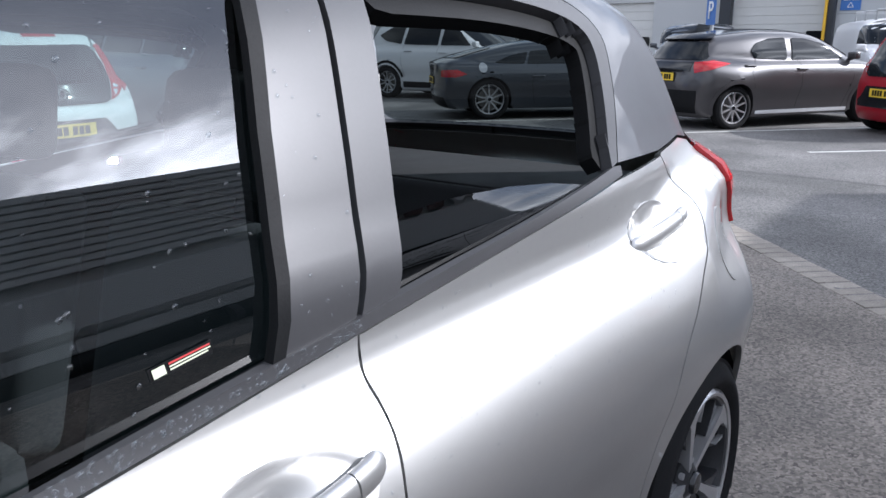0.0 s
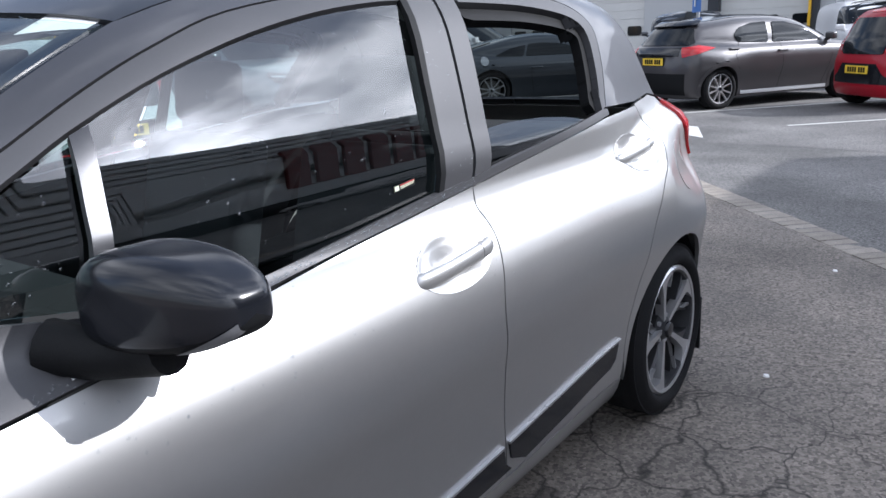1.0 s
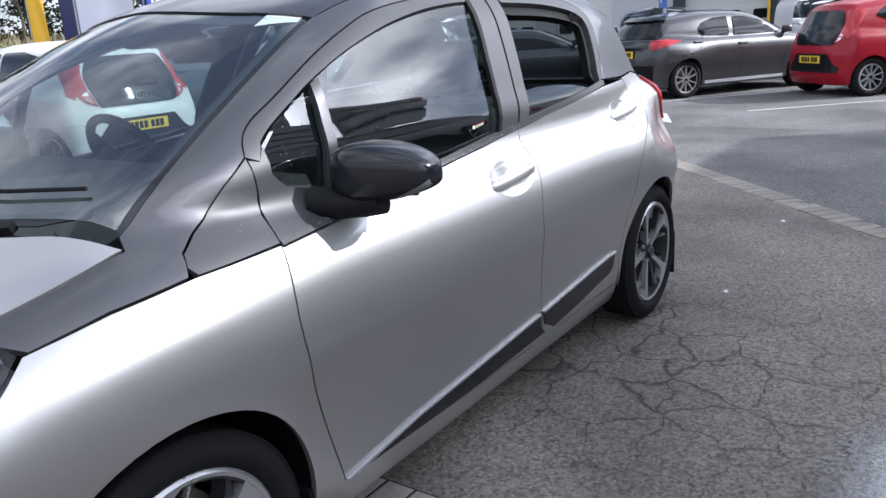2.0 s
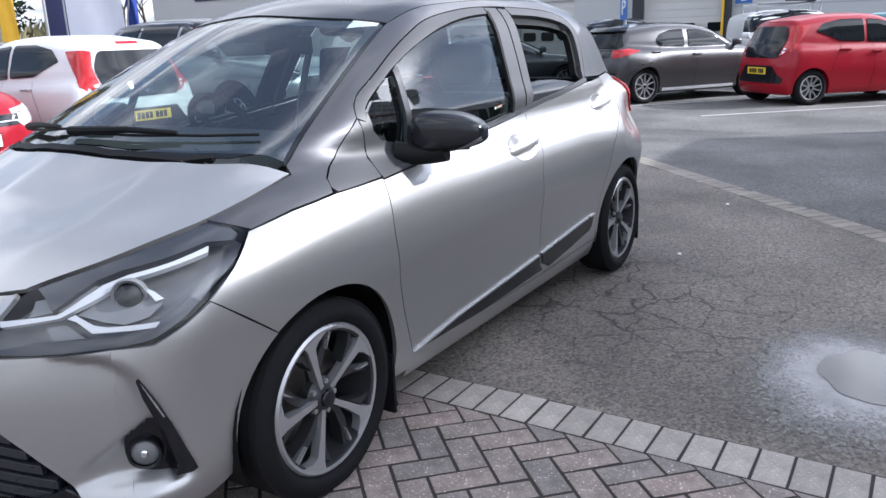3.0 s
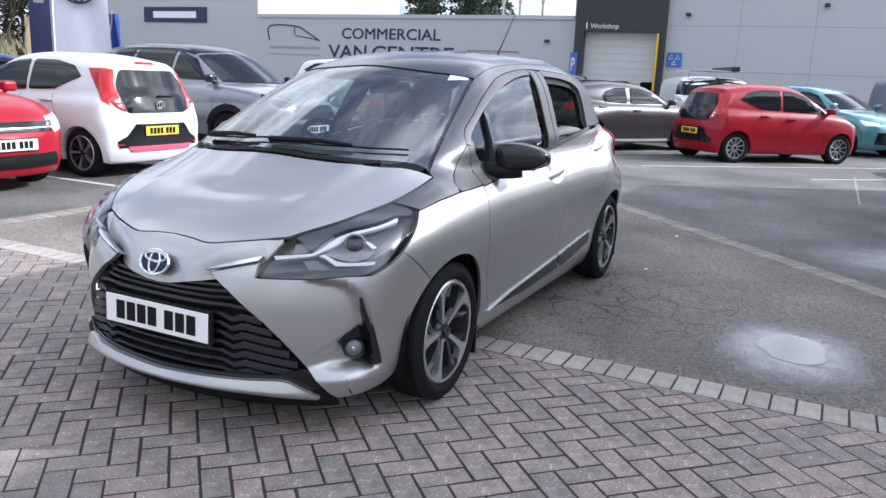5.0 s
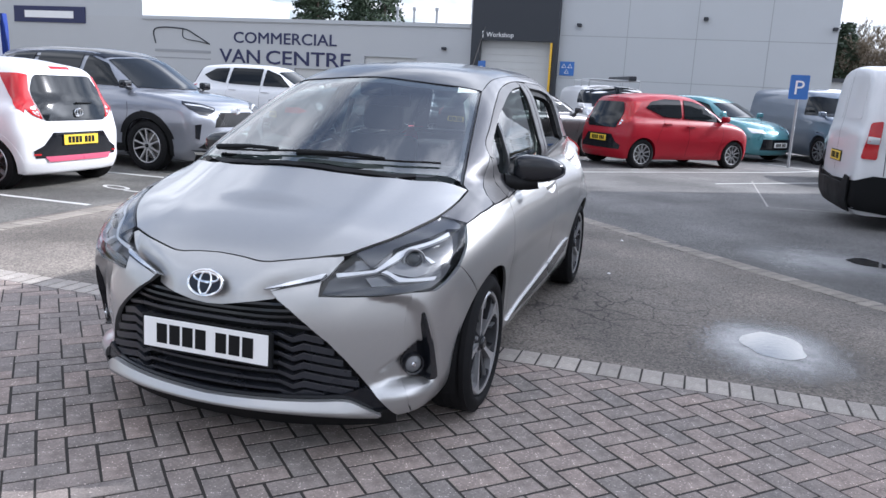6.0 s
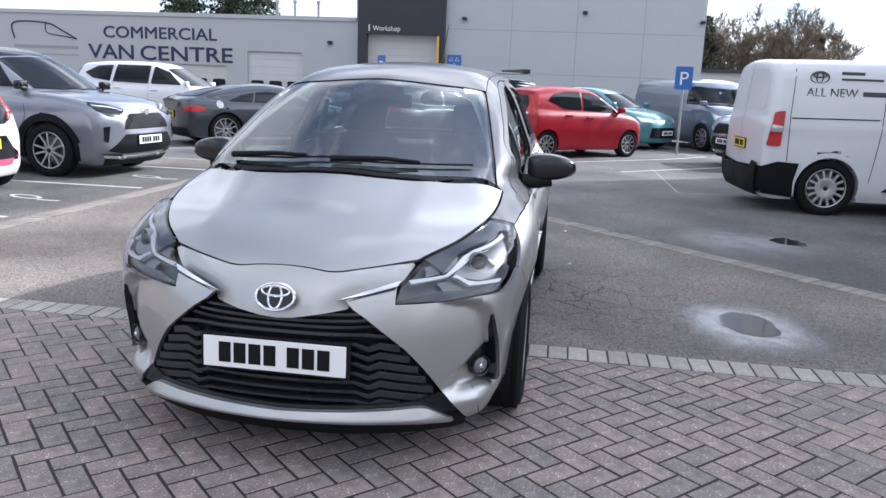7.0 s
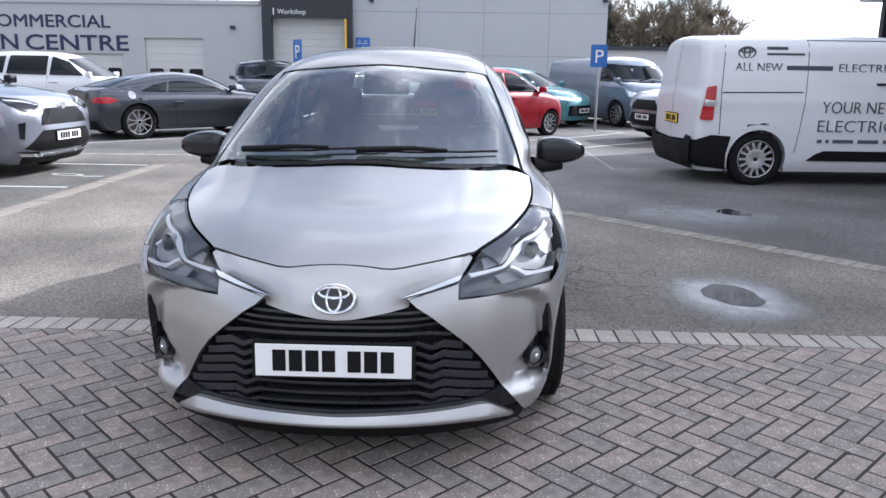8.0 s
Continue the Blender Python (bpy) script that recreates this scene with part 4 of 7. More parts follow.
def scoop(x, y, z):
    """Depth of the fog lamp hollow in the bumper corner."""
    def ramp(t):
        t = np.clip(t, 0, 1)
        return t * t * (3 - 2 * t)
    s = y - x
    edge = np.interp(z, [.28, .40, .50, .574, .605, .62, .632, .66], [-.912, -.957, -1.005, -1.061, -1.115, -1.167, -1.35, -1.7])
    broad = .040 * ramp((edge - s) / .075) * ramp((s + 1.62) / .42) * ramp((z - .240) / .055)
    roof = np.interp(s, [-1.40, -1.279, -1.199, -1.145, -1.04], [.32, .347, .377, .411, .449])
    pocket = .026 * ramp((roof - z) / .022) * ramp((s + 1.34) / .14) * ramp((edge - .02 - s) / .05) * ramp((z - .262) / .035)
    return broad + pocket


def scoop_nose(y, z):
    p, _ = lay(hatch, "nose", y.copy(), z.copy())
    return scoop(p[:, 0], y, z)


def scoop_side(x, z):
    p, _ = lay(hatch, "side", x.copy(), z.copy())
    return scoop(x, p[:, 1], z)


panel("front_bumper", hatch, "nose", [(.404, .688), (.33, .662)] + inner_edge + corner[::-1] + [(.58, .628), (.405, .628)], M["silver"], car, .012, depth=.02, sides=BOTH, dish=scoop_nose, label="silver bumper corner with fog lamp recess")
outer_side = on_nose(corner) + [(1.64, .175), (1.60, .20)] + arc(1.24, .295, .338, -12, 54, 12) + [(1.447, .573), (1.54, .641), (1.630, .711), (1.70, .672), (1.765, .640)]
panel("bumper_side", hatch, "side", outer_side, M["silver"], car, .012, depth=.02, sides=BOTH, dish=scoop_side)
lamp = on_nose([(.404, .630), (.50, .630), (.58, .630)]) + [(1.768, .643), (1.70, .676), (1.634, .715), (1.54, .777), (1.455, .840)] + on_top([(x, y + .0045) for x, y in hood_side if x > 1.46]) + on_nose([(.450, .746), (.430, .720), (.408, .697), (.404, .66)])
panel("headlamp", hatch, "side", inset(lamp, .003), M["lamp_grey"], car, .03, depth=.02, lift=-.052, sides=BOTH, label="angular headlamp with chrome light strip")
lower_dark = on_nose([(.408, .640), (.50, .634), (.58, .634)]) + [(1.765, .650), (1.70, .682), (1.64, .722), (1.66, .742), (1.74, .70), (1.82, .672), (1.93, .668)]
panel("lamp_bezel", hatch, "side", lower_dark, M["lamp_lid"], car, .03, depth=.02, lift=-.034, sides=BOTH)
lamp_top = [(1.475, .842)] + on_top([(x, y + .0075) for x, y in hood_side if 1.47 < x < 1.86])
panel("lamp_top_bezel", hatch, "side", lamp_top + [(1.872, .727), (1.817, .760), (1.776, .781), (1.728, .797), (1.645, .815), (1.552, .836), (1.50, .832)], M["lamp_lid"], car, .02, depth=.02, lift=-.007, sides=BOTH, label="smooth dark grey lamp bezel")
# light guides, reflectors and projector lens of the lamp
guide = [(1.94, .709), (1.871, .721), (1.815, .754), (1.774, .775), (1.726, .791), (1.644, .809), (1.552, .831), (1.567, .819), (1.652, .801), (1.737, .782), (1.794, .754), (1.841, .731), (1.872, .714), (1.946, .697)]
panel("light_strip", hatch, "side", guide, M["lamp_tube"], car, .02, lift=-.012, depth=.015, sides=BOTH)
panel("light_strip", hatch, "side", [(1.863, .713), (1.849, .720), (1.837, .697), (1.82, .691), (1.74, .692), (1.752, .680), (1.846, .680), (1.855, .706)], M["lamp_tube"], car, .02, lift=-.012, depth=.02, sides=BOTH)
panel("lamp_housing", hatch, "side", [(1.848, .725), (1.785, .763), (1.748, .771), (1.722, .759), (1.719, .735), (1.754, .709), (1.798, .697), (1.822, .706)], M["lamp_mid"], car, .02, lift=-.030, depth=.01, sides=BOTH)
panel("lamp_crescent", hatch, "side", [(1.757, .770), (1.727, .774), (1.716, .759), (1.711, .742), (1.727, .739), (1.727, .759), (1.741, .764)], M["lamp_tube"], car, .02, lift=-.018, depth=.012, sides=BOTH)
panel("indicator_reflector", hatch, "side", [(1.876, .751), (1.789, .776), (1.78, .777), (1.84, .738), (1.906, .719)], M["lamp_mid"], car, .02, lift=-.02, depth=.008, sides=BOTH)
panel("lower_reflector", hatch, "side", [(1.90, .700), (1.872, .704), (1.862, .672), (1.905, .668)], M["lamp_mid"], car, .02, lift=-.03, depth=.008, sides=BOTH)
for s in BOTH:
    AXIS = Matrix.Translation((1.738, s * .656, .738)) @ pose(0, 0, 0, 0, 0, -90 + s * 38)
    bm = bmesh.new()
    revolve(bm, [(.001, .028), (.018, .024), (.030, .012), (.034, -.01), (.034, -.03), (.001, -.03)], 24, closed=False)
    bmesh.ops.transform(bm, matrix=AXIS, verts=bm.verts)
    part("projector_lens", bm, M["far_glass"], car)
    bm = bmesh.new()
    revolve(bm, [(.034, .008), (.041, .012), (.044, .004), (.038, -.02)], 24)
    bmesh.ops.transform(bm, matrix=AXIS, verts=bm.verts)
    part("projector_ring", bm, M["lamp_mid"], car)
for o in panel("lamp_lens", hatch, "side", inset(lamp, .0025), M["clear"], car, .03, depth=.01, lift=.001, sides=BOTH, label="clear headlamp cover"):
    o.visible_shadow = False

# grille
gr = [(.10, .60), (.24, .618)] + [(a + .012, b) for a, b in inner_edge[1:]]
panel("grille_back", hatch, "nose", [(0, .60)] + gr + [(.55, .13), (0, .13)], M["black"], car, .05, depth=.01, lift=-.06, sides=BOTH)


def edge_at(z):
    e = sorted((b, a) for a, b in inner_edge)
    return float(np.interp(z, [b for b, a in e], [a for b, a in e]))


for k, z in enumerate((.585, .563, .541)):
    w = edge_at(z) + .006
    pts = spline([(-w, z + .012), (-w * .6, z + .004), (0, z - .006 + .004 * k), (w * .6, z + .004), (w, z + .012)], 5)
    panel("grille_bar", hatch, "nose", [(a, b + .005) for a, b in pts] + [(a, b - .005) for a, b in pts[::-1]], M["gloss_black"], car, .05, depth=.03, lift=-.028 - .004 * (k == 0))
for k in range(8):
    z = .520 - .036 * k
    w = edge_at(z) + .004
    right = [(.235, z, .0050), (.275, z, .0055), (.325, z - .020, .0085), (.365, z - .006, .0125), (w, z - .006 - .20 * (w - .365), .0125)] if w > .40 else [(w * .8, z, .006), (w, z - .01, .006)]
    pts = [(-a, b, h) for a, b, h in right[::-1]] + right
    panel("grille_fin", hatch, "nose", [(a, b + h) for a, b, h in pts] + [(a, b - h) for a, b, h in pts[::-1]], M["grille"], car, .03, depth=.035, lift=-.022, label="black stepped grille fin")
    # light caught along the fin tops, added as paler strips
    for s in BOTH:
        tip = [(a, b, h) for a, b, h in right if a > .26]
        panel("fin_edge", hatch, "nose", [(a * s, b + h) for a, b, h in tip] + [(a * s, b + h - .0025) for a, b, h in tip[::-1]], M["trim"], car, .05, depth=.004, lift=-.0205)
panel("grille_frame", hatch, "nose", [(-.650, .185), (-.60, .258), (-.565, .29), (-.49, .262), (-.3, .256), (0, .246), (.3, .256), (.49, .262), (.565, .29), (.60, .258), (.650, .185), (.5, .17), (-.5, .17)], M["gloss_black"], car, .04, depth=.02, lift=-.012)
lip_top = spline([(.606, .180), (.555, .217), (.50, .246), (.39, .244), (.2, .238), (0, .230)], 4)
lip_bot = spline([(.595, .172), (.50, .178), (.39, .186), (.2, .190), (0, .190)], 4)
lip = lip_top[:-1] + [(-a, b) for a, b in lip_top[::-1]] + [(-a, b) for a, b in lip_bot] + lip_bot[::-1][1:]
LIP_T, LIP_B = np.array(sorted(lip_top)), np.array(sorted(lip_bot))


def lip_facet(y, z):
    """Keel along the lip: an upper face turned to the sky, a lower one to the ground."""
    a = np.abs(y)
    t, b = np.interp(a, LIP_T[:, 0], LIP_T[:, 1]), np.interp(a, LIP_B[:, 0], LIP_B[:, 1])
    u = np.clip((z - b) / np.maximum(t - b, .004), 0, 1)
    return -.024 * np.where(u < .38, u / .38, (1 - u) / .62) * np.clip((.60 - a) / .10, 0, 1)


panel("bumper_lip", hatch, "nose", lip, M["silver"], car, .0085, depth=.02, lift=.010, dish=lip_facet, label="silver lower lip of the bumper")
panel("valance", hatch, "nose", [(-.66, .20), (-.5, .185), (0, .195), (.5, .185), (.66, .20), (.64, .12), (0, .115), (-.64, .12)], M["black"], car, .05, depth=.04, lift=-.004)
# badge: plain oval rings
bm = bmesh.new()
TILT_B = pose(2.066, 0, .640, 0, -22, 0)
for a, b, r, cz in ((.069, .046, .0055, 0), (.024, .041, .0045, 0), (.050, .017, .0045, .020)):
    pts = [(.012, a * math.cos(i * math.tau / 40), cz + b * math.sin(i * math.tau / 40)) for i in range(41)]
    tube(bm, [TILT_B @ Vector(p) for p in pts], r, 8, caps=False)
badge = part("badge", bm, M["chrome"], car, "chrome oval badge on black disc")
bm = bmesh.new()
prism(bm, [(.066 * math.cos(i * math.tau / 32), .043 * math.sin(i * math.tau / 32)) for i in range(32)], -.012, .006, m=TILT_B @ pose(0, 0, 0, 0, 0, 90))
part("badge_disc", bm, M["gloss_black"], badge)


def number_plate(parent, m, face, groups=(4, 3), w=.52, h=.111):
    """Plate with a dark bar for each character."""
    bm = bmesh.new()
    box(bm, -w / 2 - .012, w / 2 + .012, -.004, .014, -h / 2 - .01, h / 2 + .01, bevel=.004, m=m)
    back = part("plate_holder", bm, M["black"], parent)
    bm = bmesh.new()
    box(bm, -w / 2, w / 2, -.009, -.004, -h / 2, h / 2, bevel=.0015, m=m)
    part("number_plate", bm, face, back, "number plate with plain dark bars")
    cw, gap, mid = .044, .011, .030
    total = sum(groups) * (cw + gap) - gap + mid
    x = -total / 2
    for i, g in enumerate(groups):
        for _ in range(g):
            bm = bmesh.new()
            box(bm, x, x + cw, -.0105, -.009, -h * .33, h * .33, m=m)
            part("plate_bar", bm, M["black"], back, "", None)
            x += cw + gap
        x += mid


number_plate(car, pose(2.072, -.005, .430, -2, 0, 90), M["white_plastic"])
# fog lamps
POD = [(1.779, .452), (1.826, .428), (1.845, .397), (1.846, .355), (1.830, .324), (1.795, .300), (1.735, .284), (1.738, .312), (1.748, .37), (1.758, .418)]
BLADE = [(1.808, .561), (1.802, .567), (1.780, .512), (1.744, .431), (1.713, .349), (1.686, .286), (1.701, .280), (1.747, .289), (1.738, .312), (1.752, .370), (1.763, .418), (1.779, .449), (1.800, .514)]
for s in BOTH:
    fog = panel("fog_bezel", hatch, "side", rounded(POD, .010), M["gloss_black"], car, .02, lift=-.046, depth=.04, sides=(s,), label="gloss black fog lamp surround")[0]
    panel("blade", hatch, "side", rounded(BLADE, .004), M["gloss_black"], fog, .02, lift=-.004, depth=.045, sides=(s,), label="gloss black upright blade")
    panel("blade_edge", hatch, "side", [(1.803, .561), (1.780, .506), (1.760, .458), (1.763, .456), (1.784, .506)], M["chrome"], fog, .02, lift=-.001, depth=.004, sides=(s,))
    AXIS = Matrix.Translation((1.780, s * .686, .358)) @ pose(0, 0, 0, 0, 0, -90 + s * 42)
    bm = bmesh.new()
    revolve(bm, [(.001, .016), (.020, .013), (.033, .004), (.036, -.03), (.001, -.03)], 24, closed=False)
    bmesh.ops.transform(bm, matrix=AXIS, verts=bm.verts)
    part("fog_lamp", bm, M["lamp_mid"], fog)
    bm = bmesh.new()
    revolve(bm, [(.001, .019), (.007, .019), (.012, .012), (.001, .012)], 16, closed=False)
    bmesh.ops.transform(bm, matrix=AXIS, verts=bm.verts)
    part("bulb_cap", bm, M["chrome"], fog)
    bm = bmesh.new()
    revolve(bm, [(.034, .012), (.040, .014), (.043, .004), (.040, -.03)], 24)
    bmesh.ops.transform(bm, matrix=AXIS, verts=bm.verts)
    part("fog_ring", bm, M["gloss_black"], fog)
# rear
panel("tail_lamp", hatch, "side", [(-1.545, 1.040), (-1.549, .96), (-1.594, .90), (-1.616, .845), (-1.79, .85), (-1.77, .98), (-1.68, 1.040)], M["red_lens"], car, .03, lift=.010, sides=BOTH, label="red tail lamp")
panel("tailgate", hatch, "tail", [(-.62, .50), (.62, .50), (.62, 1.0), (-.62, 1.0)], M["silver"], car, .05)
panel("rear_bumper", hatch, "tail", [(-.66, .18), (.66, .18), (.66, .495), (-.66, .495)], M["silver"], car, .05)
for o in panel("rear_screen", hatch, "tail", rounded([(-.52, 1.03), (.52, 1.03), (.42, 1.36), (-.42, 1.36)], .06), M["tint"], car, .06, depth=.004, lift=-.004):
    o.visible_shadow = False
panel("tailgate_frame", hatch, "tail", [(-.62, 1.002), (.62, 1.002), (.62, 1.03), (-.62, 1.03)], M["black_metal"], car, .05)
panel("tailgate_frame", hatch, "tail", [(.53, 1.03), (.62, 1.03), (.50, 1.38), (.43, 1.38)], M["black_metal"], car, .05, sides=BOTH)
panel("fuel_flap", hatch, "side", [(-1.40 + .082 * math.cos(i * math.tau / 28), .845 + .082 * math.sin(i * math.tau / 28)) for i in range(28)], M["silver"], car, .04, lift=.0025, depth=.008, sides=(1,))

# door handles
for s in BOTH:
    for hx, hz in ((-.044, .856), (-1.085, .932)):
        q, _ = lay(hatch, "side", np.array([hx]), np.array([hz]))
        y = q[0][1]
        oval = [(hx + .122 * math.cos(i * math.tau / 60), hz + .053 * math.sin(i * math.tau / 60)) for i in range(60)]
        panel("handle_cup", hatch, "side", oval, M["silver"], car, .0035, depth=.012, lift=.0007, sides=(s,), dish=cup(hx, hz))
        run = spline([(hx + .117, s * (y - .010), hz - .011), (hx + .105, s * (y + .004), hz - .010), (hx + .04, s * (y + .013), hz - .005), (hx - .04, s * (y + .013), hz + .002), (hx - .105, s * (y + .006), hz + .008), (hx - .118, s * (y - .008), hz + .010)], 6)
        radii = [.012, .016] + [.0195] * (len(run) - 4) + [.016, .012]
        cut = next(i for i, p in enumerate(run) if p[0] < hx - .072)
        gap = [tuple(np.array(run[cut]) + (.0012, 0, 0)), tuple(np.array(run[cut]) - (.0012, 0, 0))]
        for nm, pts, rr in (("door_handle", run[:cut] + gap[:1], radii[:cut + 1]), ("key_cover", gap[1:] + run[cut + 1:], radii[cut:])):
            bm = bmesh.new()
            tube(bm, pts, rr, 18)
            for v in bm.verts:
                v.co.y = s * (y + (s * v.co.y - y) * .60)
            part(nm, bm, M["silver"], car)

# door mirrors
M["mirror_cap"] = material("dark_mirror_cap", (.008, .009, .012), .18, 0, .05, 4, 80, coat=.2, spec=.4)
for s in BOTH:
    nu, nv = 52, 30
    def sp(c, e):
        return math.copysign(abs(c) ** e, c)
    def mirror_point(i, j, grow=0.0):
        a, b = i * math.tau / nu, -math.pi / 2 + math.pi * j / nv
        yy = sp(math.sin(b), .85)
        en = .28 if yy < 0 else .55
        t = (yy + 1) / 2
        hx, hz = .085 * (1 - .35 * t ** 2) + grow, .078 * (1 - .40 * t ** 2.2) + grow
        low = .80 if math.sin(a) < 0 else 1.0
        return (.655 + hx * sp(math.cos(a), .6) * sp(math.cos(b), en) - .035 * t, s * (.885 + (.118 + grow) * yy), .992 + low * hz * sp(math.sin(a), .55) * sp(math.cos(b), en) + .004 * t)
    bm, bi = bmesh.new(), bmesh.new()
    grid = [[bm.verts.new(mirror_point(i, j)) for j in range(nv + 1)] for i in range(nu)]
    for i in range(nu):
        for j in range(nv):
            k = [grid[i][j], grid[(i + 1) % nu][j], grid[(i + 1) % nu][j + 1], grid[i][j + 1]]
            bm.faces.new(k).material_index = 1 if math.sin((i + .5) * math.tau / nu) < -.42 else 0
    # wedge-shaped lens round the outer end
    wedge = [[bi.verts.new(mirror_point((-62 + v / 4 * (6 + 50 * (u / 12) ** .8)) / 360 * nu, nv * (.58 + .34 * u / 12), .0022)) for v in range(5)] for u in range(13)]
    for u in range(12):
        for v in range(4):
            bi.faces.new((wedge[u][v], wedge[u + 1][v], wedge[u + 1][v + 1], wedge[u][v + 1]))
    bmesh.ops.remove_doubles(bm, verts=bm.verts, dist=.0006)
    mir = part("door_mirror", bm, [M["mirror_cap"], M["black"]], car, "dark grey door mirror with indicator", 60)
    part("indicator", bi, M["lamp_mid"], mir, "clear ribbed indicator lens")
    bm = bmesh.new()
    prism(bm, [(0, -.055), (.085, -.05), (.11, 0), (.09, .045), (0, .055)], -.006, .0, m=Matrix.Translation((.582, s * .885, .985)) @ pose(0, 0, 0, 0, 0, 90) @ pose(-.05, 0, 0))
    part("mirror_glass", bm, M["chrome"], mir)
    bm = bmesh.new()
    tube(bm, [(.745, s * .73, .938), (.71, s * .79, .930), (.675, s * .84, .932), (.665, s * .88, .942)], [.040, .034, .034, .036], 14)
    part("mirror_arm", bm, M["black"], mir)


# wheels
def wheel(parent, x, y, r, width, style, s, rim_r=None, arm=M["alloy"], dark=M["alloy_dark"]):
    """Wheel whose outer face looks towards s * y; hub at (x, y, r)."""
    rim_r = rim_r or r * .715
    m = Matrix.Translation((x, y, r)) @ (Matrix.Identity(4) if s > 0 else pose(0, 0, 0, 0, 0, 180))
    w = width / 2
    bm = bmesh.new()
    revolve(bm, [(.001, -.02), (rim_r * .72, -.02), (rim_r * .72, -.045), (.001, -.045)], 28, m, closed=False)
    hub = part("wheel", bm, M["steel"], parent)
    bm = bmesh.new()
    prof = [(rim_r, w * .78), (rim_r + .012, w * .94), (rim_r + .35 * (r - rim_r), w * 1.04), (r - .028, w * .98), (r - .008, w * .80)]
    for k in range(4):
        g = w * (.62 - .41 * k)
        prof += [(r, g + .02), (r, g), (r - .006, g - .002), (r - .006, g - .008)]
    prof += [(r - .008, -w * .80), (r - .028, -w * .98), (rim_r + .012, -w * .94), (rim_r, -w * .78)]
    revolve(bm, prof, 56, m)
    part("tyre", bm, M["rubber"], hub, smooth=50)
    bm = bmesh.new()
    revolve(bm, [(rim_r + .004, w * .84), (rim_r - .006, w * .90), (rim_r - .020, w * .84), (rim_r - .024, w * .5), (rim_r - .04, -w * .6), (rim_r - .03, -w * .6), (rim_r - .012, w * .4)], 48, m)
    part("rim_barrel", bm, dark if style != "white" else arm, hub, smooth=50)
    bm = bmesh.new()
    o = rim_r - .016
    face = w * .88
    def spoke(pts, y0, y1, lean=0.0, mat=0):
        vs = prism(bm, pts, y0, y1, mat=mat)
        for v in vs:
            rad = math.hypot(v.co.x, v.co.z)
            v.co.y -= lean * max(0, 1 - rad / o)
        return vs
    def ring(k, n, pts):
        a = math.tau * k / n
        return [(p[0] * math.cos(a) - p[1] * math.sin(a), p[0] * math.sin(a) + p[1] * math.cos(a)) for p in pts]
    if style == "blade":
        for k in range(5):
            spoke(ring(k, 5, [(.030, -.008), (o * .60, -.013), (o * .88, -.017), (o * 1.01, -.026), (o * 1.01, .088), (o * .955, .080), (o * .90, .030), (o * .84, .015), (o * .55, .009), (.030, .008)]), face - .030, face, .020, 0)
            spoke(ring(k, 5, [(.030, .008), (o * .40, .030), (o * .62, .064), (o * .80, .112), (o * .96, .128), (o * .98, .095), (o * .84, .080), (o * .66, .036), (o * .42, .004), (.030, -.006)]), face - .062, face - .020, .014, 1)
            spoke(ring(k, 5, [(o * .55, -.016), (o * .86, -.020), (o * .97, -.062), (o * .93, -.066), (o * .80, -.040)]), face - .055, face - .012, .012, 1)
            spoke(ring(k, 5, [(o * .66, .060), (o * .93, .092), (o * .90, .102)]), face - .05, face - .010, .0, 0)
            a = math.tau * (k + .5) / 5
            revolve(bm, [(.001, face - .020), (.008, face - .021), (.010, face - .034), (.001, face - .034)], 10, m=Matrix.Translation((.048 * math.cos(a), 0, .048 * math.sin(a))), closed=False)
    elif style == "fan":
        for k in range(10):
            spoke(ring(k, 10, [(.03, -.010), (o * .6, -.012), (o, -.022), (o, .014), (o * .6, .010), (.03, .010)]), face - .03, face, .012, k % 2)
    elif style == "disc":
        revolve(bm, [(.03, face - .012), (o * .50, face - .002), (o * .58, face - .004), (o * .58, face - .022), (.03, face - .03)], 36)
        for k in range(14):
            spoke(ring(k, 14, [(o * .5, -.012), (o, -.020), (o, .012), (o * .5, .010)]), face - .03, face - .004, 0, 0)
    else:
        for k in range(5):
            for d in (-1, 1):
                spoke(ring(k, 5, [(.035, d * .004), (o * .5, d * .018), (o, d * .050), (o, d * .074), (o * .5, d * .040), (.035, d * .030)][::d]), face - .028, face, .014, 0)
    revolve(bm, [(rim_r + .003, w * .86), (rim_r - .004, w * .93), (rim_r - .013, w * .90), (rim_r - .012, w * .82)], 48)
    before = len(bm.faces)
    revolve(bm, [(.001, face - .008), (.030, face - .012), (.046, face - .024), (.062, face - .034), (.058, face - .06), (.001, face - .06)], 28, closed=False)
    bm.faces.ensure_lookup_table()
    for f in bm.faces[before:]:
        f.material_index = 1 if style == "blade" else 0
    bmesh.ops.transform(bm, matrix=m, verts=bm.verts)
    part("rim", bm, [arm, dark], hub, smooth=30)
    bm = bmesh.new()
    revolve(bm, [(.001, face + .002), (.024, face), (.028, face - .006), (.028, face - .02), (.001, face - .02)], 20, m, closed=False)
    part("hub_cap", bm, M["gloss_black"], hub)
    return hub


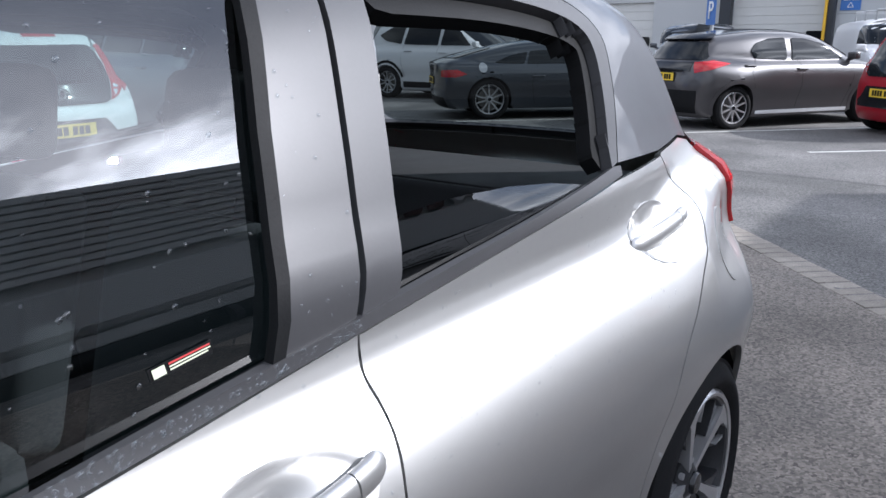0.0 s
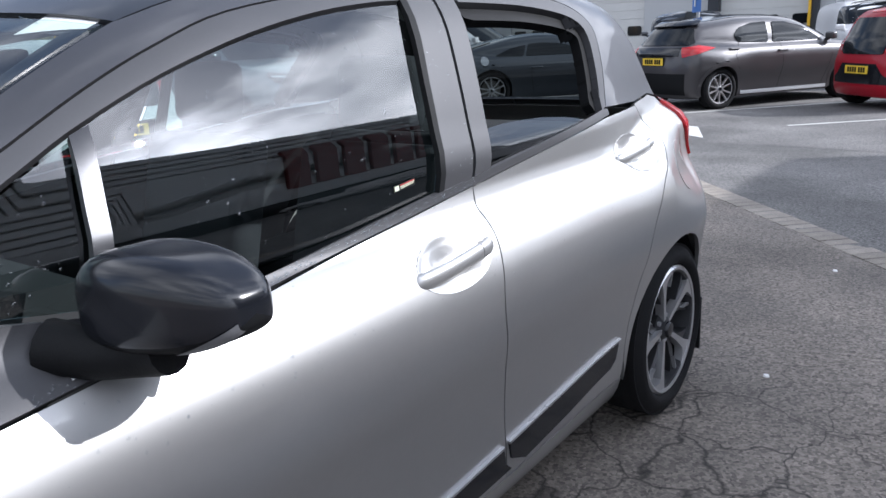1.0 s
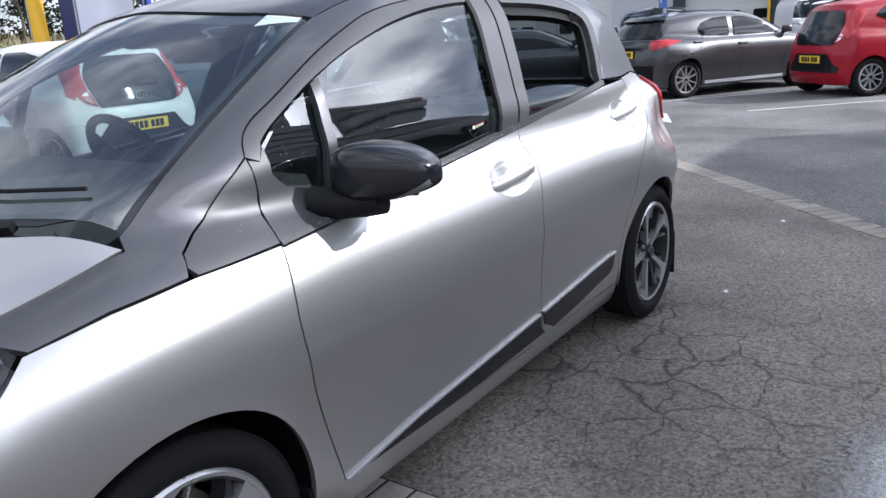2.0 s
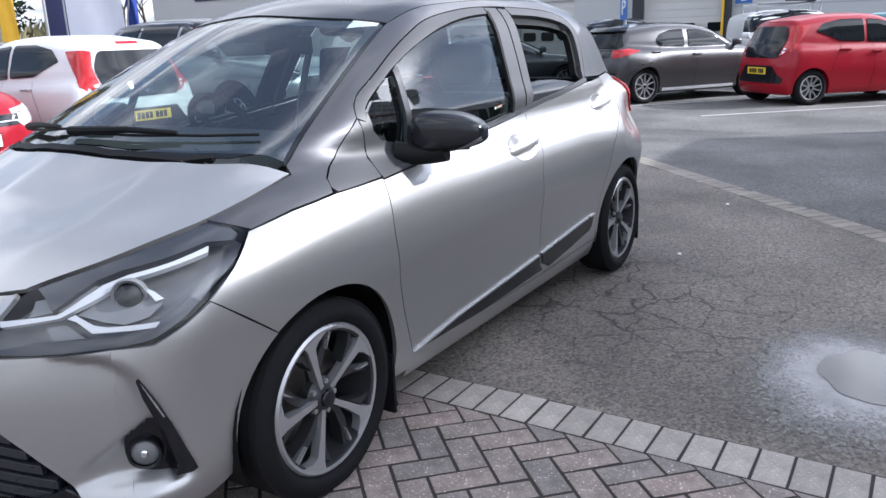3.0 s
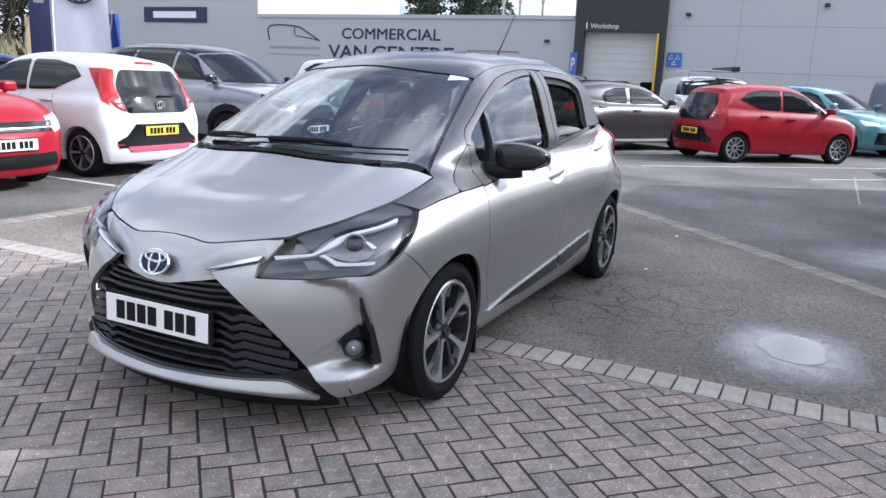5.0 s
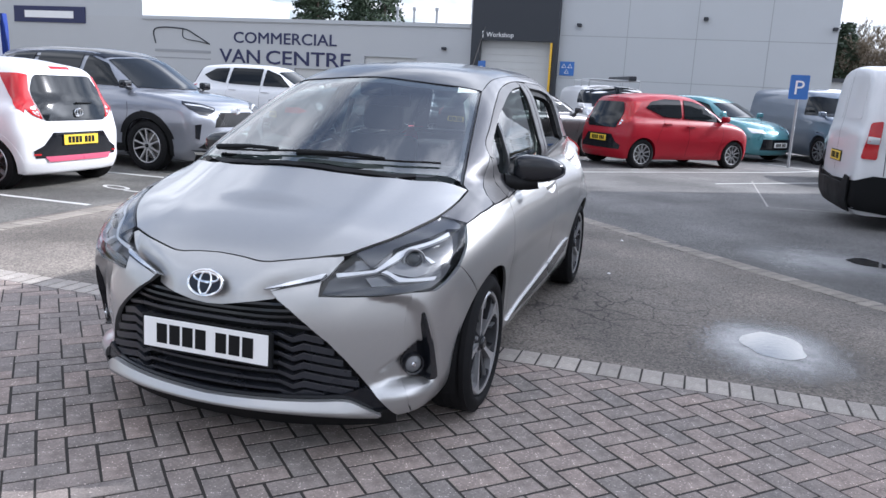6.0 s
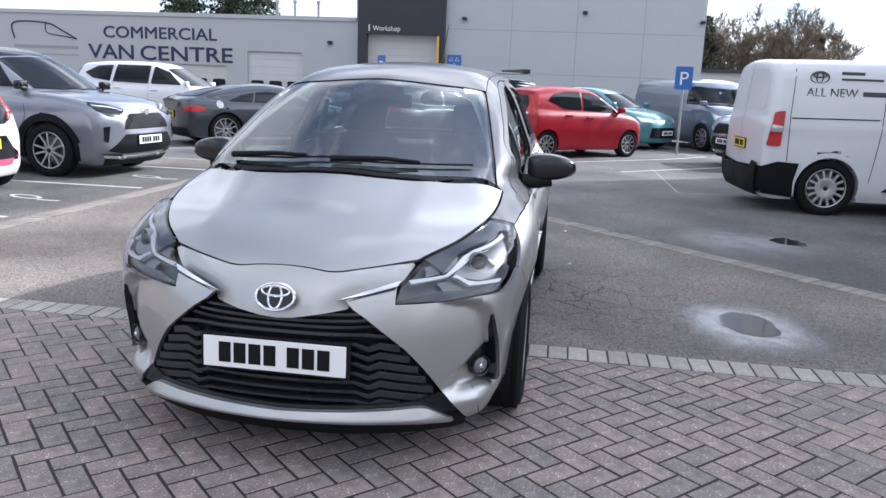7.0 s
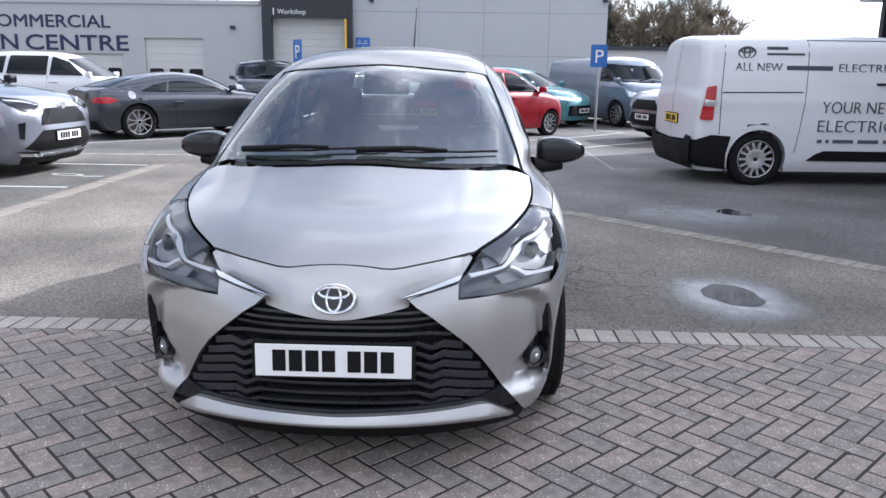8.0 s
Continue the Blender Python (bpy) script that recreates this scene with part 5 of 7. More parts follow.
for sx in (1.255, -1.255):
    for s in BOTH:
        wheel(car, sx, s * .735, .298, .195, "blade", s, rim_r=.222)
        bm = bmesh.new()
        a = arc(0, 0, .35, -20, 200, 24)
        for y0, y1 in ((.50, .795),):
            v0 = [bm.verts.new((sx - .012 * (sx > 0) + p[0], s * y0, .295 + p[1])) for p in a]
            v1 = [bm.verts.new((sx - .012 * (sx > 0) + p[0], s * y1, .295 + p[1])) for p in a]
            for i in range(24):
                bm.faces.new((v0[i], v0[i + 1], v1[i + 1], v1[i]))
            bm.faces.new(v0)
        part("arch_liner", bm, M["black"], car)
        boxed("mud_flap", M["black"], car, (sx - .375 - (.005 if sx < 0 else -.02), sx - .36 - (.005 if sx < 0 else -.02), min(s * .62, s * .80), max(s * .62, s * .80), .09, .30), .004)
boxed("underbody", M["black"], car, (-1.7, 1.85, -.60, .60, .15, .24), .02)

# interior
boxed("cabin_floor", M["dash"], car, (-1.5, 1.0, -.70, .70, .26, .30), .01)
bm = bmesh.new()
prism(bm, [(1.20, .93), (1.08, .965), (.85, .99), (.62, .975), (.58, .90), (.66, .70), (.80, .55), (1.15, .5)], -.60, .60)
part("dashboard", bm, M["dash"], car, "charcoal soft dashboard")
bm = bmesh.new()
WH = pose(.46, -.35, .93, 0, -62, 0)
tube(bm, [WH @ Vector((.185 * math.cos(i * math.tau / 36), .185 * math.sin(i * math.tau / 36), 0)) for i in range(37)], .016, 10, caps=False)
for a in (0, 140, 220):
    tube(bm, [WH @ Vector((0, 0, -.02)), WH @ Vector((.18 * math.cos(radians(a + 90)), .18 * math.sin(radians(a + 90)), 0))], .014, 8)
tube(bm, [WH @ Vector((0, 0, .02)), WH @ Vector((0, 0, -.25))], .05, 14)
part("steering_wheel", bm, M["black"], car)


def seat(x, y, w, back_top=1.06, rest=True):
    bm = bmesh.new()
    box(bm, x - .02, x + .50, y - w / 2, y + w / 2, .42, .58, bevel=.05, seg=3)
    box(bm, -.06, .06, y - w / 2, y + w / 2, 0, back_top - .52, bevel=.05, seg=3, m=Matrix.Translation((x - .03, 0, .52)) @ pose(0, 0, 0, 0, -14, 0))
    st = part("seat", bm, M["fabric"], car, "dark grey fabric seat")
    if rest:
        n = 1 if w < .7 else 2
        for k in range(n):
            yy = y + (0 if n == 1 else (k - .5) * .7)
            bm = bmesh.new()
            box(bm, -.05, .05, yy - .13, yy + .13, 0, .19, bevel=.045, seg=3, m=Matrix.Translation((x - .17, 0, back_top + .015)) @ pose(0, 0, 0, 0, -8, 0))
            part("headrest", bm, M["fabric"], st)


seat(-.18, .36, .50), seat(-.18, -.36, .50), seat(-1.05, 0, 1.26, .96, False)
boxed("parcel_shelf", M["dash"], car, (-1.62, -1.2, -.52, .52, .93, .95), .006)
for s in BOTH:
    panel("door_card", hatch, "side", [(.85, .87), (-.2, .955), (-1.15, 1.03), (-1.1, .8), (-.85, .35), (.75, .30)], M["dash"], car, .1, depth=0, lift=-.07, sides=(s,))
    bm = bmesh.new()
    tube(bm, [(-.40, s * .60, 1.26), (-.36, s * .64, 1.05), (-.30, s * .66, .75)], .018, 8)
    part("seat_belt", bm, M["light_grey"], car)
boxed("interior_mirror", M["black"], car, (.40, .43, -.12, .12, 1.25, 1.32), .012)
boxed("camera_housing", M["black"], car, (.46, .62, -.09, .09, 1.30, 1.375), .02)
# wipers and aerial
for y0, y1, xa in ((-.52, .10, 1.19), (-.02, .55, 1.14)):
    ys = np.linspace(y0, y1, 9)
    xs = np.linspace(1.36 - .16 * abs(y0) ** 1.5, xa if y1 > .3 else 1.31, 9)
    p, nn = lay(hatch, "top", np.interp(np.abs(ys), [0, .22, .42, .56, .66], [1.44, 1.40, 1.32, 1.245, 1.19]) - np.linspace(.055, .085, 9), ys.copy())
    bm = bmesh.new()
    tube(bm, [tuple(a + b * .010) for a, b in zip(p, nn)], .0045, 6)
    wip = part("wiper", bm, M["black"], car)
    bm = bmesh.new()
    tube(bm, [tuple(p[0] + nn[0] * .02), tuple(p[3] + nn[3] * .03), tuple(p[5] + nn[5] * .018)], [.014, .010, .007], 8)
    part("wiper_arm", bm, M["black"], wip)
bm = bmesh.new()
tube(bm, [(-.926, .05, 1.50), (-.94, .05, 1.53), (-1.20, .05, 1.80)], [.018, .006, .0025], 8)
part("aerial", bm, M["black"], car)
panel("cowl", hatch, "top", [(1.450, 0), (1.424, .2), (1.352, .42), (1.30, .49), (1.285, .485), (1.338, .40), (1.40, .19), (1.425, 0)], M["black"], car, .04, depth=.02, lift=.003, sides=BOTH)


# ---- labels on the glass and rain drops on the car ----
panel("window_label", pane, "side", LABEL, M["black"], car, .03, depth=0, lift=-.0150, sides=(1,), label="small dark security label with pale bars")
lx, lz = LABEL[0]
dx, dz = (LABEL[1][0] - lx, LABEL[1][1] - lz)
ex, ez = (LABEL[3][0] - lx, LABEL[3][1] - lz)


def on_label(a, b):
    return (lx + dx * a + ex * b, lz + dz * a + ez * b)


for a0, a1, b0, b1, mm in ((.05, .24, .15, .85, "drop_white"), (.30, .95, .18, .34, "label_red"), (.30, .95, .44, .56, "drop_white"), (.30, .90, .66, .78, "drop_white")):
    panel("label_bar", pane, "side", [on_label(a0, b0), on_label(a1, b0), on_label(a1, b1), on_label(a0, b1)], M[mm], car, .03, depth=0, lift=-.0140, sides=(1,))
panel("screen_label", hatch, "top", SCREEN_LABEL, M["white_plastic"], car, .03, depth=0, lift=-.0065, sides=(1,), label="pale paper label inside the windscreen")

rd_ = random.Random(12)


def drops(name, view, area, count, size, lift, parent, label, f=hatch):
    """Small flattened beads of water over an outline's box, kept inside the outline."""
    us, vs = [p[0] for p in area], [p[1] for p in area]
    pts = []
    while len(pts) < count:
        u, v = rd_.uniform(min(us), max(us)), rd_.uniform(min(vs), max(vs))
        inside = False
        for i, p in enumerate(area):
            q = area[(i + 1) % len(area)]
            if (p[1] > v) != (q[1] > v) and u < (q[0] - p[0]) * (v - p[1]) / (q[1] - p[1]) + p[0]:
                inside = not inside
        if inside:
            pts.append((u, v))
    uv = np.array(pts)
    p, nn = lay(f, view, uv[:, 0].copy(), uv[:, 1].copy())
    verts, faces = [], []
    for c, w in zip(p, nn):
        r = size * rd_.uniform(.35, 1.0) ** 1.5
        w = Vector(w)
        c = Vector(c) + w * lift
        a = w.orthogonal().normalized()
        b = w.cross(a)
        st = rd_.uniform(.8, 1.5)
        k = len(verts)
        for ring, h in ((1.0, 0.0), (.72, .42)):
            for i in range(8):
                t = i * math.tau / 8
                verts.append(tuple(c + (a * math.cos(t) + b * math.sin(t) * st) * r * ring + w * r * h))
        verts.append(tuple(c + w * r * .58))
        for i in range(8):
            j = (i + 1) % 8
            faces.append((k + i, k + j, k + 8 + j, k + 8 + i))
            faces.append((k + 8 + i, k + 8 + j, k + 16))
    me = bpy.data.meshes.new(name)
    me.from_pydata(verts, [], faces)
    me.materials.append(M["drop"])
    me.shade_smooth()
    ob = new(name, me)
    ob.parent = parent
    return tagged(ob, label, kind="stuff")


drops("rain_beading", "side", glass1, 110, .0032, -.0152, car, "rain drops on the window", pane)
drops("rain_beading", "side", [(.83, 1.08), (.835, 1.02), (.80, .99), (.68, .97), (.64, 1.18)], 60, .003, -.0192, car, "rain drops on the window", pane)
drops("rain_beading", "side", [(-.11, .99), (-.22, 1.0), (-.34, 1.40), (-.245, 1.40)], 26, .0032, .001, car, "rain drops on the trim")
drops("rain_beading", "side", belt_low[:5] + belt_up[4:], 420, .0036, .005, car, "rain drops on the moulding")
drops("rain_beading", "side", [(.90, .885), (.3, .93), (-.22, .975), (-.2, .80), (.6, .78), (.92, .79)], 160, .0030, .0005, car, "rain drops on the paint")
drops("rain_beading", "side", [(-.24, .975), (-.9, 1.04), (-1.1, .82), (-.21, .78)], 120, .0030, .0005, car, "rain drops on the paint")
drops("rain_beading", "side", tri, 40, .0034, .001, car, "rain drops on the trim")
drops("rain_beading", "top", [(.4, -.42), (.4, .42), (-1.3, .4), (-1.3, -.4)], 420, .0055, .0, car, "rain drops on the roof")


# ---- parked vehicles ----
def make_body(P):
    """Signed surface of a parked vehicle from its side, plan and section curves."""
    def f(x, y, z):
        a = np.abs(y)
        W = P["w"] / 2
        top = (z - lerp(x, P["hood"]) + .05 * (a / W) ** 2.5) / 1.03
        s = W * lerp(z, P["sec"]) - .05 * np.clip((x - P["wb"] / 2 + .2) / .8, 0, 2) ** 2 - P.get("rear_in", .06) * np.clip((-x - P["wb"] / 2 + .1) / .7, 0, 2) ** 2
        s = s + P.get("haunch", 0.0) * np.exp(-((x + P["wb"] / 2) / .42) ** 2) * np.exp(-((z - .66) / .17) ** 2)
        nose = (x - lerp(z, P["nose"]) + P.get("bow", .5) * a ** 2.6) / 1.12
        tail = (-x - lerp(z, P["tail"]) + P.get("tbow", .30) * a ** 3.2) / 1.1
        low = smax(smax(smax(a - s, nose, .09), tail, .09), top, .12)
        g = W * lerp(z, P["glass"]) - .05 * np.clip((x - .3) / .8, 0, 2) ** 2 - P.get("taper", .08) * np.clip((-x - .7) / .9, 0, 2) ** 2
        sx, sz, sl = P["screen"]
        screen = (x - (sx - sl * (z - sz)) + .2 * (a / .6) ** 1.7) / math.hypot(1, sl)
        roof = z - lerp(x, P["roof"]) + .05 * (a / (W * .7)) ** 2.4
        bx, bz, bl = P["back"]
        back = (-x - (bx - bl * (z - bz)) + P.get("bbow", .10) * (a / .6) ** 2.2) / math.hypot(1, bl)
        gh = smax(smax(smax(smax((a - g) / 1.08, roof, .12), screen, .10), back, .09), P["belt"] - .12 - z, .02)
        return smin(low, gh, .04)
    return f


def shell(name, f, P, mat, parent, n=190, m=116):
    """Closed outer skin with wheel openings, swept along the length."""
    r, wb, z0 = P["r"] + .035, P["wb"] / 2, .58
    def g(x, y, z):
        v = f(x, y, z)
        v = smax(v, .17 - z, .03)
        for c in (wb, -wb):
            well = np.maximum(np.hypot(x - c, z - P["r"]) - r, (P["w"] / 2 - .26) - np.abs(y))
            v = smax(v, -well, .015)
        return v
    x1, x0 = max(b for a, b in P["nose"]), -max(b for a, b in P["tail"])
    t = np.linspace(-1, 1, n)
    xs = (x0 + x1) / 2 + (x1 - x0 - .004) / 2 * np.sign(t) * (1 - (1 - np.abs(t)) ** 1.6)
    ang = np.linspace(0, math.tau, m, endpoint=False)
    X, A = (q.ravel() for q in np.meshgrid(xs, ang, indexing="ij"))
    zc = np.clip(np.where(np.abs(X) > wb, z0 - .02, z0), .4, .7)
    lo, hi = np.full_like(X, .0), np.full_like(X, .0)
    found = np.zeros(len(X), bool)
    prev = 0.0
    for d in np.linspace(.02, 1.6, 60):
        v = g(X, d * np.cos(A), zc + d * np.sin(A)) > 0
        new_ = v & ~found
        lo[new_], hi[new_] = prev, d
        found |= v
        prev = d
    for _ in range(14):
        mid = (lo + hi) / 2
        o = g(X, mid * np.cos(A), zc + mid * np.sin(A)) > 0
        hi, lo = np.where(o, mid, hi), np.where(o, lo, mid)
    p = np.stack([X, lo * np.cos(A), zc + lo * np.sin(A)], 1)
    faces = [(i * m + j, i * m + (j + 1) % m, (i + 1) * m + (j + 1) % m, (i + 1) * m + j) for i in range(n - 1) for j in range(m)]
    faces += [tuple(range(m))[::-1], tuple((n - 1) * m + j for j in range(m))]
    me = bpy.data.meshes.new(name)
    me.from_pydata(p.tolist(), [], faces)
    me.materials.append(mat)
    me.validate()
    bm = bmesh.new(); bm.from_mesh(me); bmesh.ops.recalc_face_normals(bm, faces=bm.faces); bm.to_mesh(me); bm.free()
    me.shade_smooth()
    me.set_sharp_from_angle(angle=radians(42))
    ob = new(name, me)
    ob.parent = parent
    return ob


def scaled(pts, kx=1.0, kz=1.0, dx=0.0, dz=0.0):
    return [(x * kx + dx, z * kz + dz) for x, z in pts]


SMALL = dict(w=1.62, wb=2.34, r=.285, belt=.93,
             hood=[(1.80, .62), (1.76, .72), (1.68, .80), (1.5, .87), (1.2, .94), (.9, .98), (.5, 1.0), (-2, 1.02)],
             sec=[(.14, .90), (.22, .95), (.4, .975), (.6, 1.0), (.75, .99), (.88, .96), (.98, .90), (1.05, .86)],
             nose=[(.12, 1.66), (.2, 1.74), (.35, 1.79), (.55, 1.79), (.7, 1.75), (.82, 1.64), (.95, 1.4)],
             tail=[(.12, 1.55), (.2, 1.62), (.35, 1.665), (.6, 1.665), (.8, 1.62), (1.0, 1.57), (1.2, 1.48)],
             roof=[(.8, 1.28), (.5, 1.37), (.2, 1.425), (-.2, 1.455), (-.7, 1.45), (-1.1, 1.41), (-1.45, 1.36)],
             glass=[(.5, .62), (.82, .80), (.93, .885), (1.02, .875), (1.15, .82), (1.3, .74), (1.42, .64)],
             screen=(1.15, .98, 1.75), back=(1.58, 1.0, .42))
FAMILY = dict(w=1.74, wb=2.56, r=.31, belt=.98,
             hood=[(2.0, .62), (1.97, .72), (1.88, .80), (1.7, .88), (1.4, .95), (1.0, 1.0), (.5, 1.02), (-2, 1.04)],
             sec=[(.14, .88), (.22, .93), (.4, .95), (.6, .99), (.75, 1.0), (.9, .96), (1.0, .88), (1.06, .83)],
             nose=[(.12, 1.88), (.2, 1.95), (.35, 2.0), (.55, 2.0), (.7, 1.96), (.82, 1.84), (.95, 1.6)],
             tail=[(.12, 1.78), (.2, 1.86), (.35, 1.92), (.6, 1.93), (.85, 1.90), (1.0, 1.83), (1.2, 1.7)],
             roof=[(.8, 1.30), (.5, 1.39), (.2, 1.45), (-.2, 1.49), (-.6, 1.495), (-1.1, 1.45), (-1.6, 1.39)],
             glass=[(.5, .58), (.85, .78), (.97, .86), (1.05, .845), (1.2, .77), (1.35, .68), (1.46, .58)],
             screen=(1.18, 1.0, 1.95), back=(1.82, 1.0, .75), taper=.12)
SUV = dict(w=1.855, wb=2.69, r=.35, belt=1.10,
           hood=[(2.22, .72), (2.18, .88), (2.08, .96), (1.85, 1.02), (1.5, 1.08), (1.1, 1.12), (.5, 1.14), (-2.4, 1.16)],
           sec=[(.2, .90), (.3, .95), (.5, .97), (.7, 1.0), (.9, .985), (1.02, .95), (1.12, .89), (1.2, .84)],
           nose=[(.18, 2.05), (.3, 2.15), (.45, 2.22), (.7, 2.22), (.88, 2.17), (.98, 2.05), (1.1, 1.7)],
           tail=[(.18, 2.1), (.3, 2.2), (.5, 2.29), (.75, 2.29), (1.0, 2.22), (1.2, 2.12), (1.4, 2.0)],
           roof=[(.9, 1.42), (.6, 1.54), (.3, 1.62), (-.2, 1.675), (-.8, 1.68), (-1.5, 1.64), (-2.0, 1.57)],
           glass=[(.6, .62), (.98, .80), (1.10, .875), (1.18, .855), (1.35, .79), (1.52, .71), (1.63, .62)],
           screen=(1.25, 1.12, 1.7), back=(2.12, 1.15, .60), bow=.27, taper=.06)
COUPE = dict(w=1.83, wb=2.505, r=.33, belt=.90,
             hood=[(2.02, .58), (1.98, .68), (1.88, .75), (1.6, .82), (1.3, .87), (.9, .91), (.4, .93), (-2.2, .98)],
             sec=[(.12, .90), (.2, .95), (.4, .97), (.6, 1.0), (.72, .99), (.84, .95), (.93, .88), (1.0, .83)],
             nose=[(.1, 1.9), (.2, 2.0), (.35, 2.06), (.5, 2.05), (.65, 1.99), (.78, 1.84), (.9, 1.5)],
             tail=[(.12, 1.92), (.25, 2.03), (.5, 2.09), (.7, 2.09), (.85, 2.08), (.95, 2.0), (1.1, 1.8)],
             roof=[(.7, 1.13), (.4, 1.205), (.1, 1.25), (-.25, 1.27), (-.7, 1.24), (-1.2, 1.15), (-1.7, 1.03), (-2.0, .95)],
             glass=[(.5, .58), (.78, .76), (.90, .86), (.98, .84), (1.1, .76), (1.22, .66), (1.32, .54)],
             screen=(1.05, .92, 2.1), back=(2.15, .95, 3.0), taper=.10)
VAN = dict(w=1.92, wb=3.275, r=.335, belt=1.12,
           hood=[(2.48, .80), (2.44, .95), (2.3, 1.06), (2.0, 1.14), (1.7, 1.18), (1.0, 1.2), (-2.6, 1.2)],
           sec=[(.2, .92), (.3, .96), (.5, .985), (.8, 1.0), (1.1, .995), (1.3, .98), (1.6, .93), (1.85, .86)],
           nose=[(.18, 2.36), (.3, 2.44), (.5, 2.5), (.8, 2.48), (1.0, 2.38), (1.15, 2.1)],
           tail=[(.18, 2.36), (.35, 2.44), (.6, 2.455), (1.0, 2.45), (1.5, 2.42), (1.85, 2.35)],
           roof=[(1.5, 1.45), (1.2, 1.68), (.9, 1.80), (.4, 1.87), (-.5, 1.885), (-1.6, 1.88), (-2.4, 1.86)],
           glass=[(.6, .90), (1.0, .985), (1.1, .99), (1.3, .975), (1.55, .93), (1.75, .88), (1.86, .82)],
           screen=(2.0, 1.17, 1.35), back=(2.45, 1.0, .09), bow=.25, tbow=.06, taper=.0, rear_in=.022, bbow=.022)


def seam_line(f, view, pts, parent, w=.006, sides=(1, -1)):
    p = np.array(pts, float)
    d = np.gradient(p, axis=0)
    nn = np.stack([-d[:, 1], d[:, 0]], 1) / (np.linalg.norm(d, axis=1, keepdims=True) + 1e-9) * w / 2
    panel("shut_line", f, view, [tuple(q) for q in p + nn] + [tuple(q) for q in (p - nn)[::-1]], M["black"], parent, .12, depth=0, lift=.003, sides=sides)


def vehicle(name, label, category, P, at, paint, wheels="split", windows=(), lamps=(), extra=None, plates=(None, None), rim=None, group="", roof_mat=None, seams=(), handles=(), screen=None, rear=None, arch=None, shell_n=(190, 116)):
    """A parked vehicle: skin, glass panes, lamps, wheels, plates. at: x, y, heading in degrees."""
    f = make_body(P)
    ob = empty(name, pose(at[0], at[1], 0, 0, 0, at[2]), label, category, group)
    shell("body", f, P, paint, ob, *shell_n)
    W = P["w"] / 2
    for sx in (P["wb"] / 2, -P["wb"] / 2):
        ri = P["r"] + .034
        panel("arch_lip", f, "side", arc(sx, P["r"], ri + .062, 196, -16, 26) + arc(sx, P["r"], ri, -16, 196, 26), arch or paint, ob, .05, depth=.035, lift=.004, sides=(1, -1))
    for win in windows:
        panel("side_window", f, "side", rounded(win, .03, 3), M["far_glass"], ob, .08, depth=.012, lift=.012, sides=(1, -1))
    if screen:
        panel("windscreen", f, "top", screen + [(x, -y) for x, y in screen[::-1] if y > .001], M["far_glass"], ob, .08, depth=.012, lift=.012)
    if rear:
        panel("rear_window", f, "tail", rounded(rear + [(-y, z) for y, z in rear[::-1]], .05, 3), M["far_glass"], ob, .08, depth=.012, lift=.010)
    for nm, view, pts, mat, lab in lamps:
        two = view == "side" or min(p[0] for p in pts) > .02 or view == "top" and min(p[1] for p in pts) > .02
        panel(nm, f, view, pts, mat, ob, .05, depth=.01, lift=.007, sides=(1, -1) if two else (1,), label=lab)
    for s in seams:
        seam_line(f, "side", s, ob)
    for hx, hz in handles:
        q, _ = lay(f, "side", np.array([hx]), np.array([hz]))
        for s in (1, -1):
            bm = bmesh.new()
            tube(bm, [(hx - .10, s * (q[0][1] - .004), hz), (hx - .08, s * (q[0][1] + .02), hz), (hx + .08, s * (q[0][1] + .02), hz), (hx + .10, s * (q[0][1] - .004), hz)], .014, 8)
            part("door_handle", bm, paint if P is not VAN else M["black"], ob)
    r = P["r"]
    for sx in (P["wb"] / 2, -P["wb"] / 2):
        for s in (1, -1):
            wheel(ob, sx, s * (W - .125), r, .2, wheels, s, rim_r=rim, arm=M["alloy"], dark=M["alloy_dark"])
    for s in (1, -1):
        q, _ = lay(f, "side", np.array([P["screen"][0] - .30]), np.array([P["belt"] + .02]))
        bm = bmesh.new()
        x, y, z = q[0]
        box(bm, -.055, .055, -.085, .085, -.055, .06, bevel=.035, seg=3, m=Matrix.Translation((x, s * (y + .11), z + .055)))
        tube(bm, [(x, s * (y - .02), z - .01), (x, s * (y + .08), z + .01)], .025, 8)
        part("door_mirror", bm, roof_mat or paint, ob)
    fr, bk = plates
    if fr is not None:
        q, _ = lay(f, "nose", np.array([0.0]), np.array([fr]))
        number_plate(ob, pose(q[0][0] + .01, 0, fr, 0, 0, 90), M["white_plastic"])
    if bk is not None:
        q, _ = lay(f, "tail", np.array([0.0]), np.array([bk]))
        number_plate(ob, pose(q[0][0] - .01, 0, bk, 0, 0, -90), M["yellow_plate"])
    if extra:
        extra(ob, f)
    return ob


M["grey_paint"] = material("mid_grey_metallic_paint", (.060, .057, .060), .36, .4, .05, 3, 60, coat=.55, flake=.1)
M["red_paint"] = material("bright_red_paint", (.30, .003, .014), .38, 0, .04, 3, 60, coat=.25, spec=.3)
M["white_paint"] = material("white_paint", (.68, .68, .69), .36, 0, .03, 3, 60, coat=.5)
M["silver_blue"] = material("silver_blue_metallic", (.21, .222, .255), .34, .45, .03, 3, 60, coat=1, flake=.1)
M["charcoal_paint"] = material("charcoal_metallic", (.035, .040, .050), .34, .35, .05, 3, 60, coat=1, flake=.1)
M["teal_paint"] = material("turquoise_paint", (.08, .25, .28), .3, .2, .04, 3, 60, coat=1)
M["blue_grey_paint"] = material("blue_grey_metallic", (.16, .19, .24), .32, .5, .04, 3, 60, coat=1)

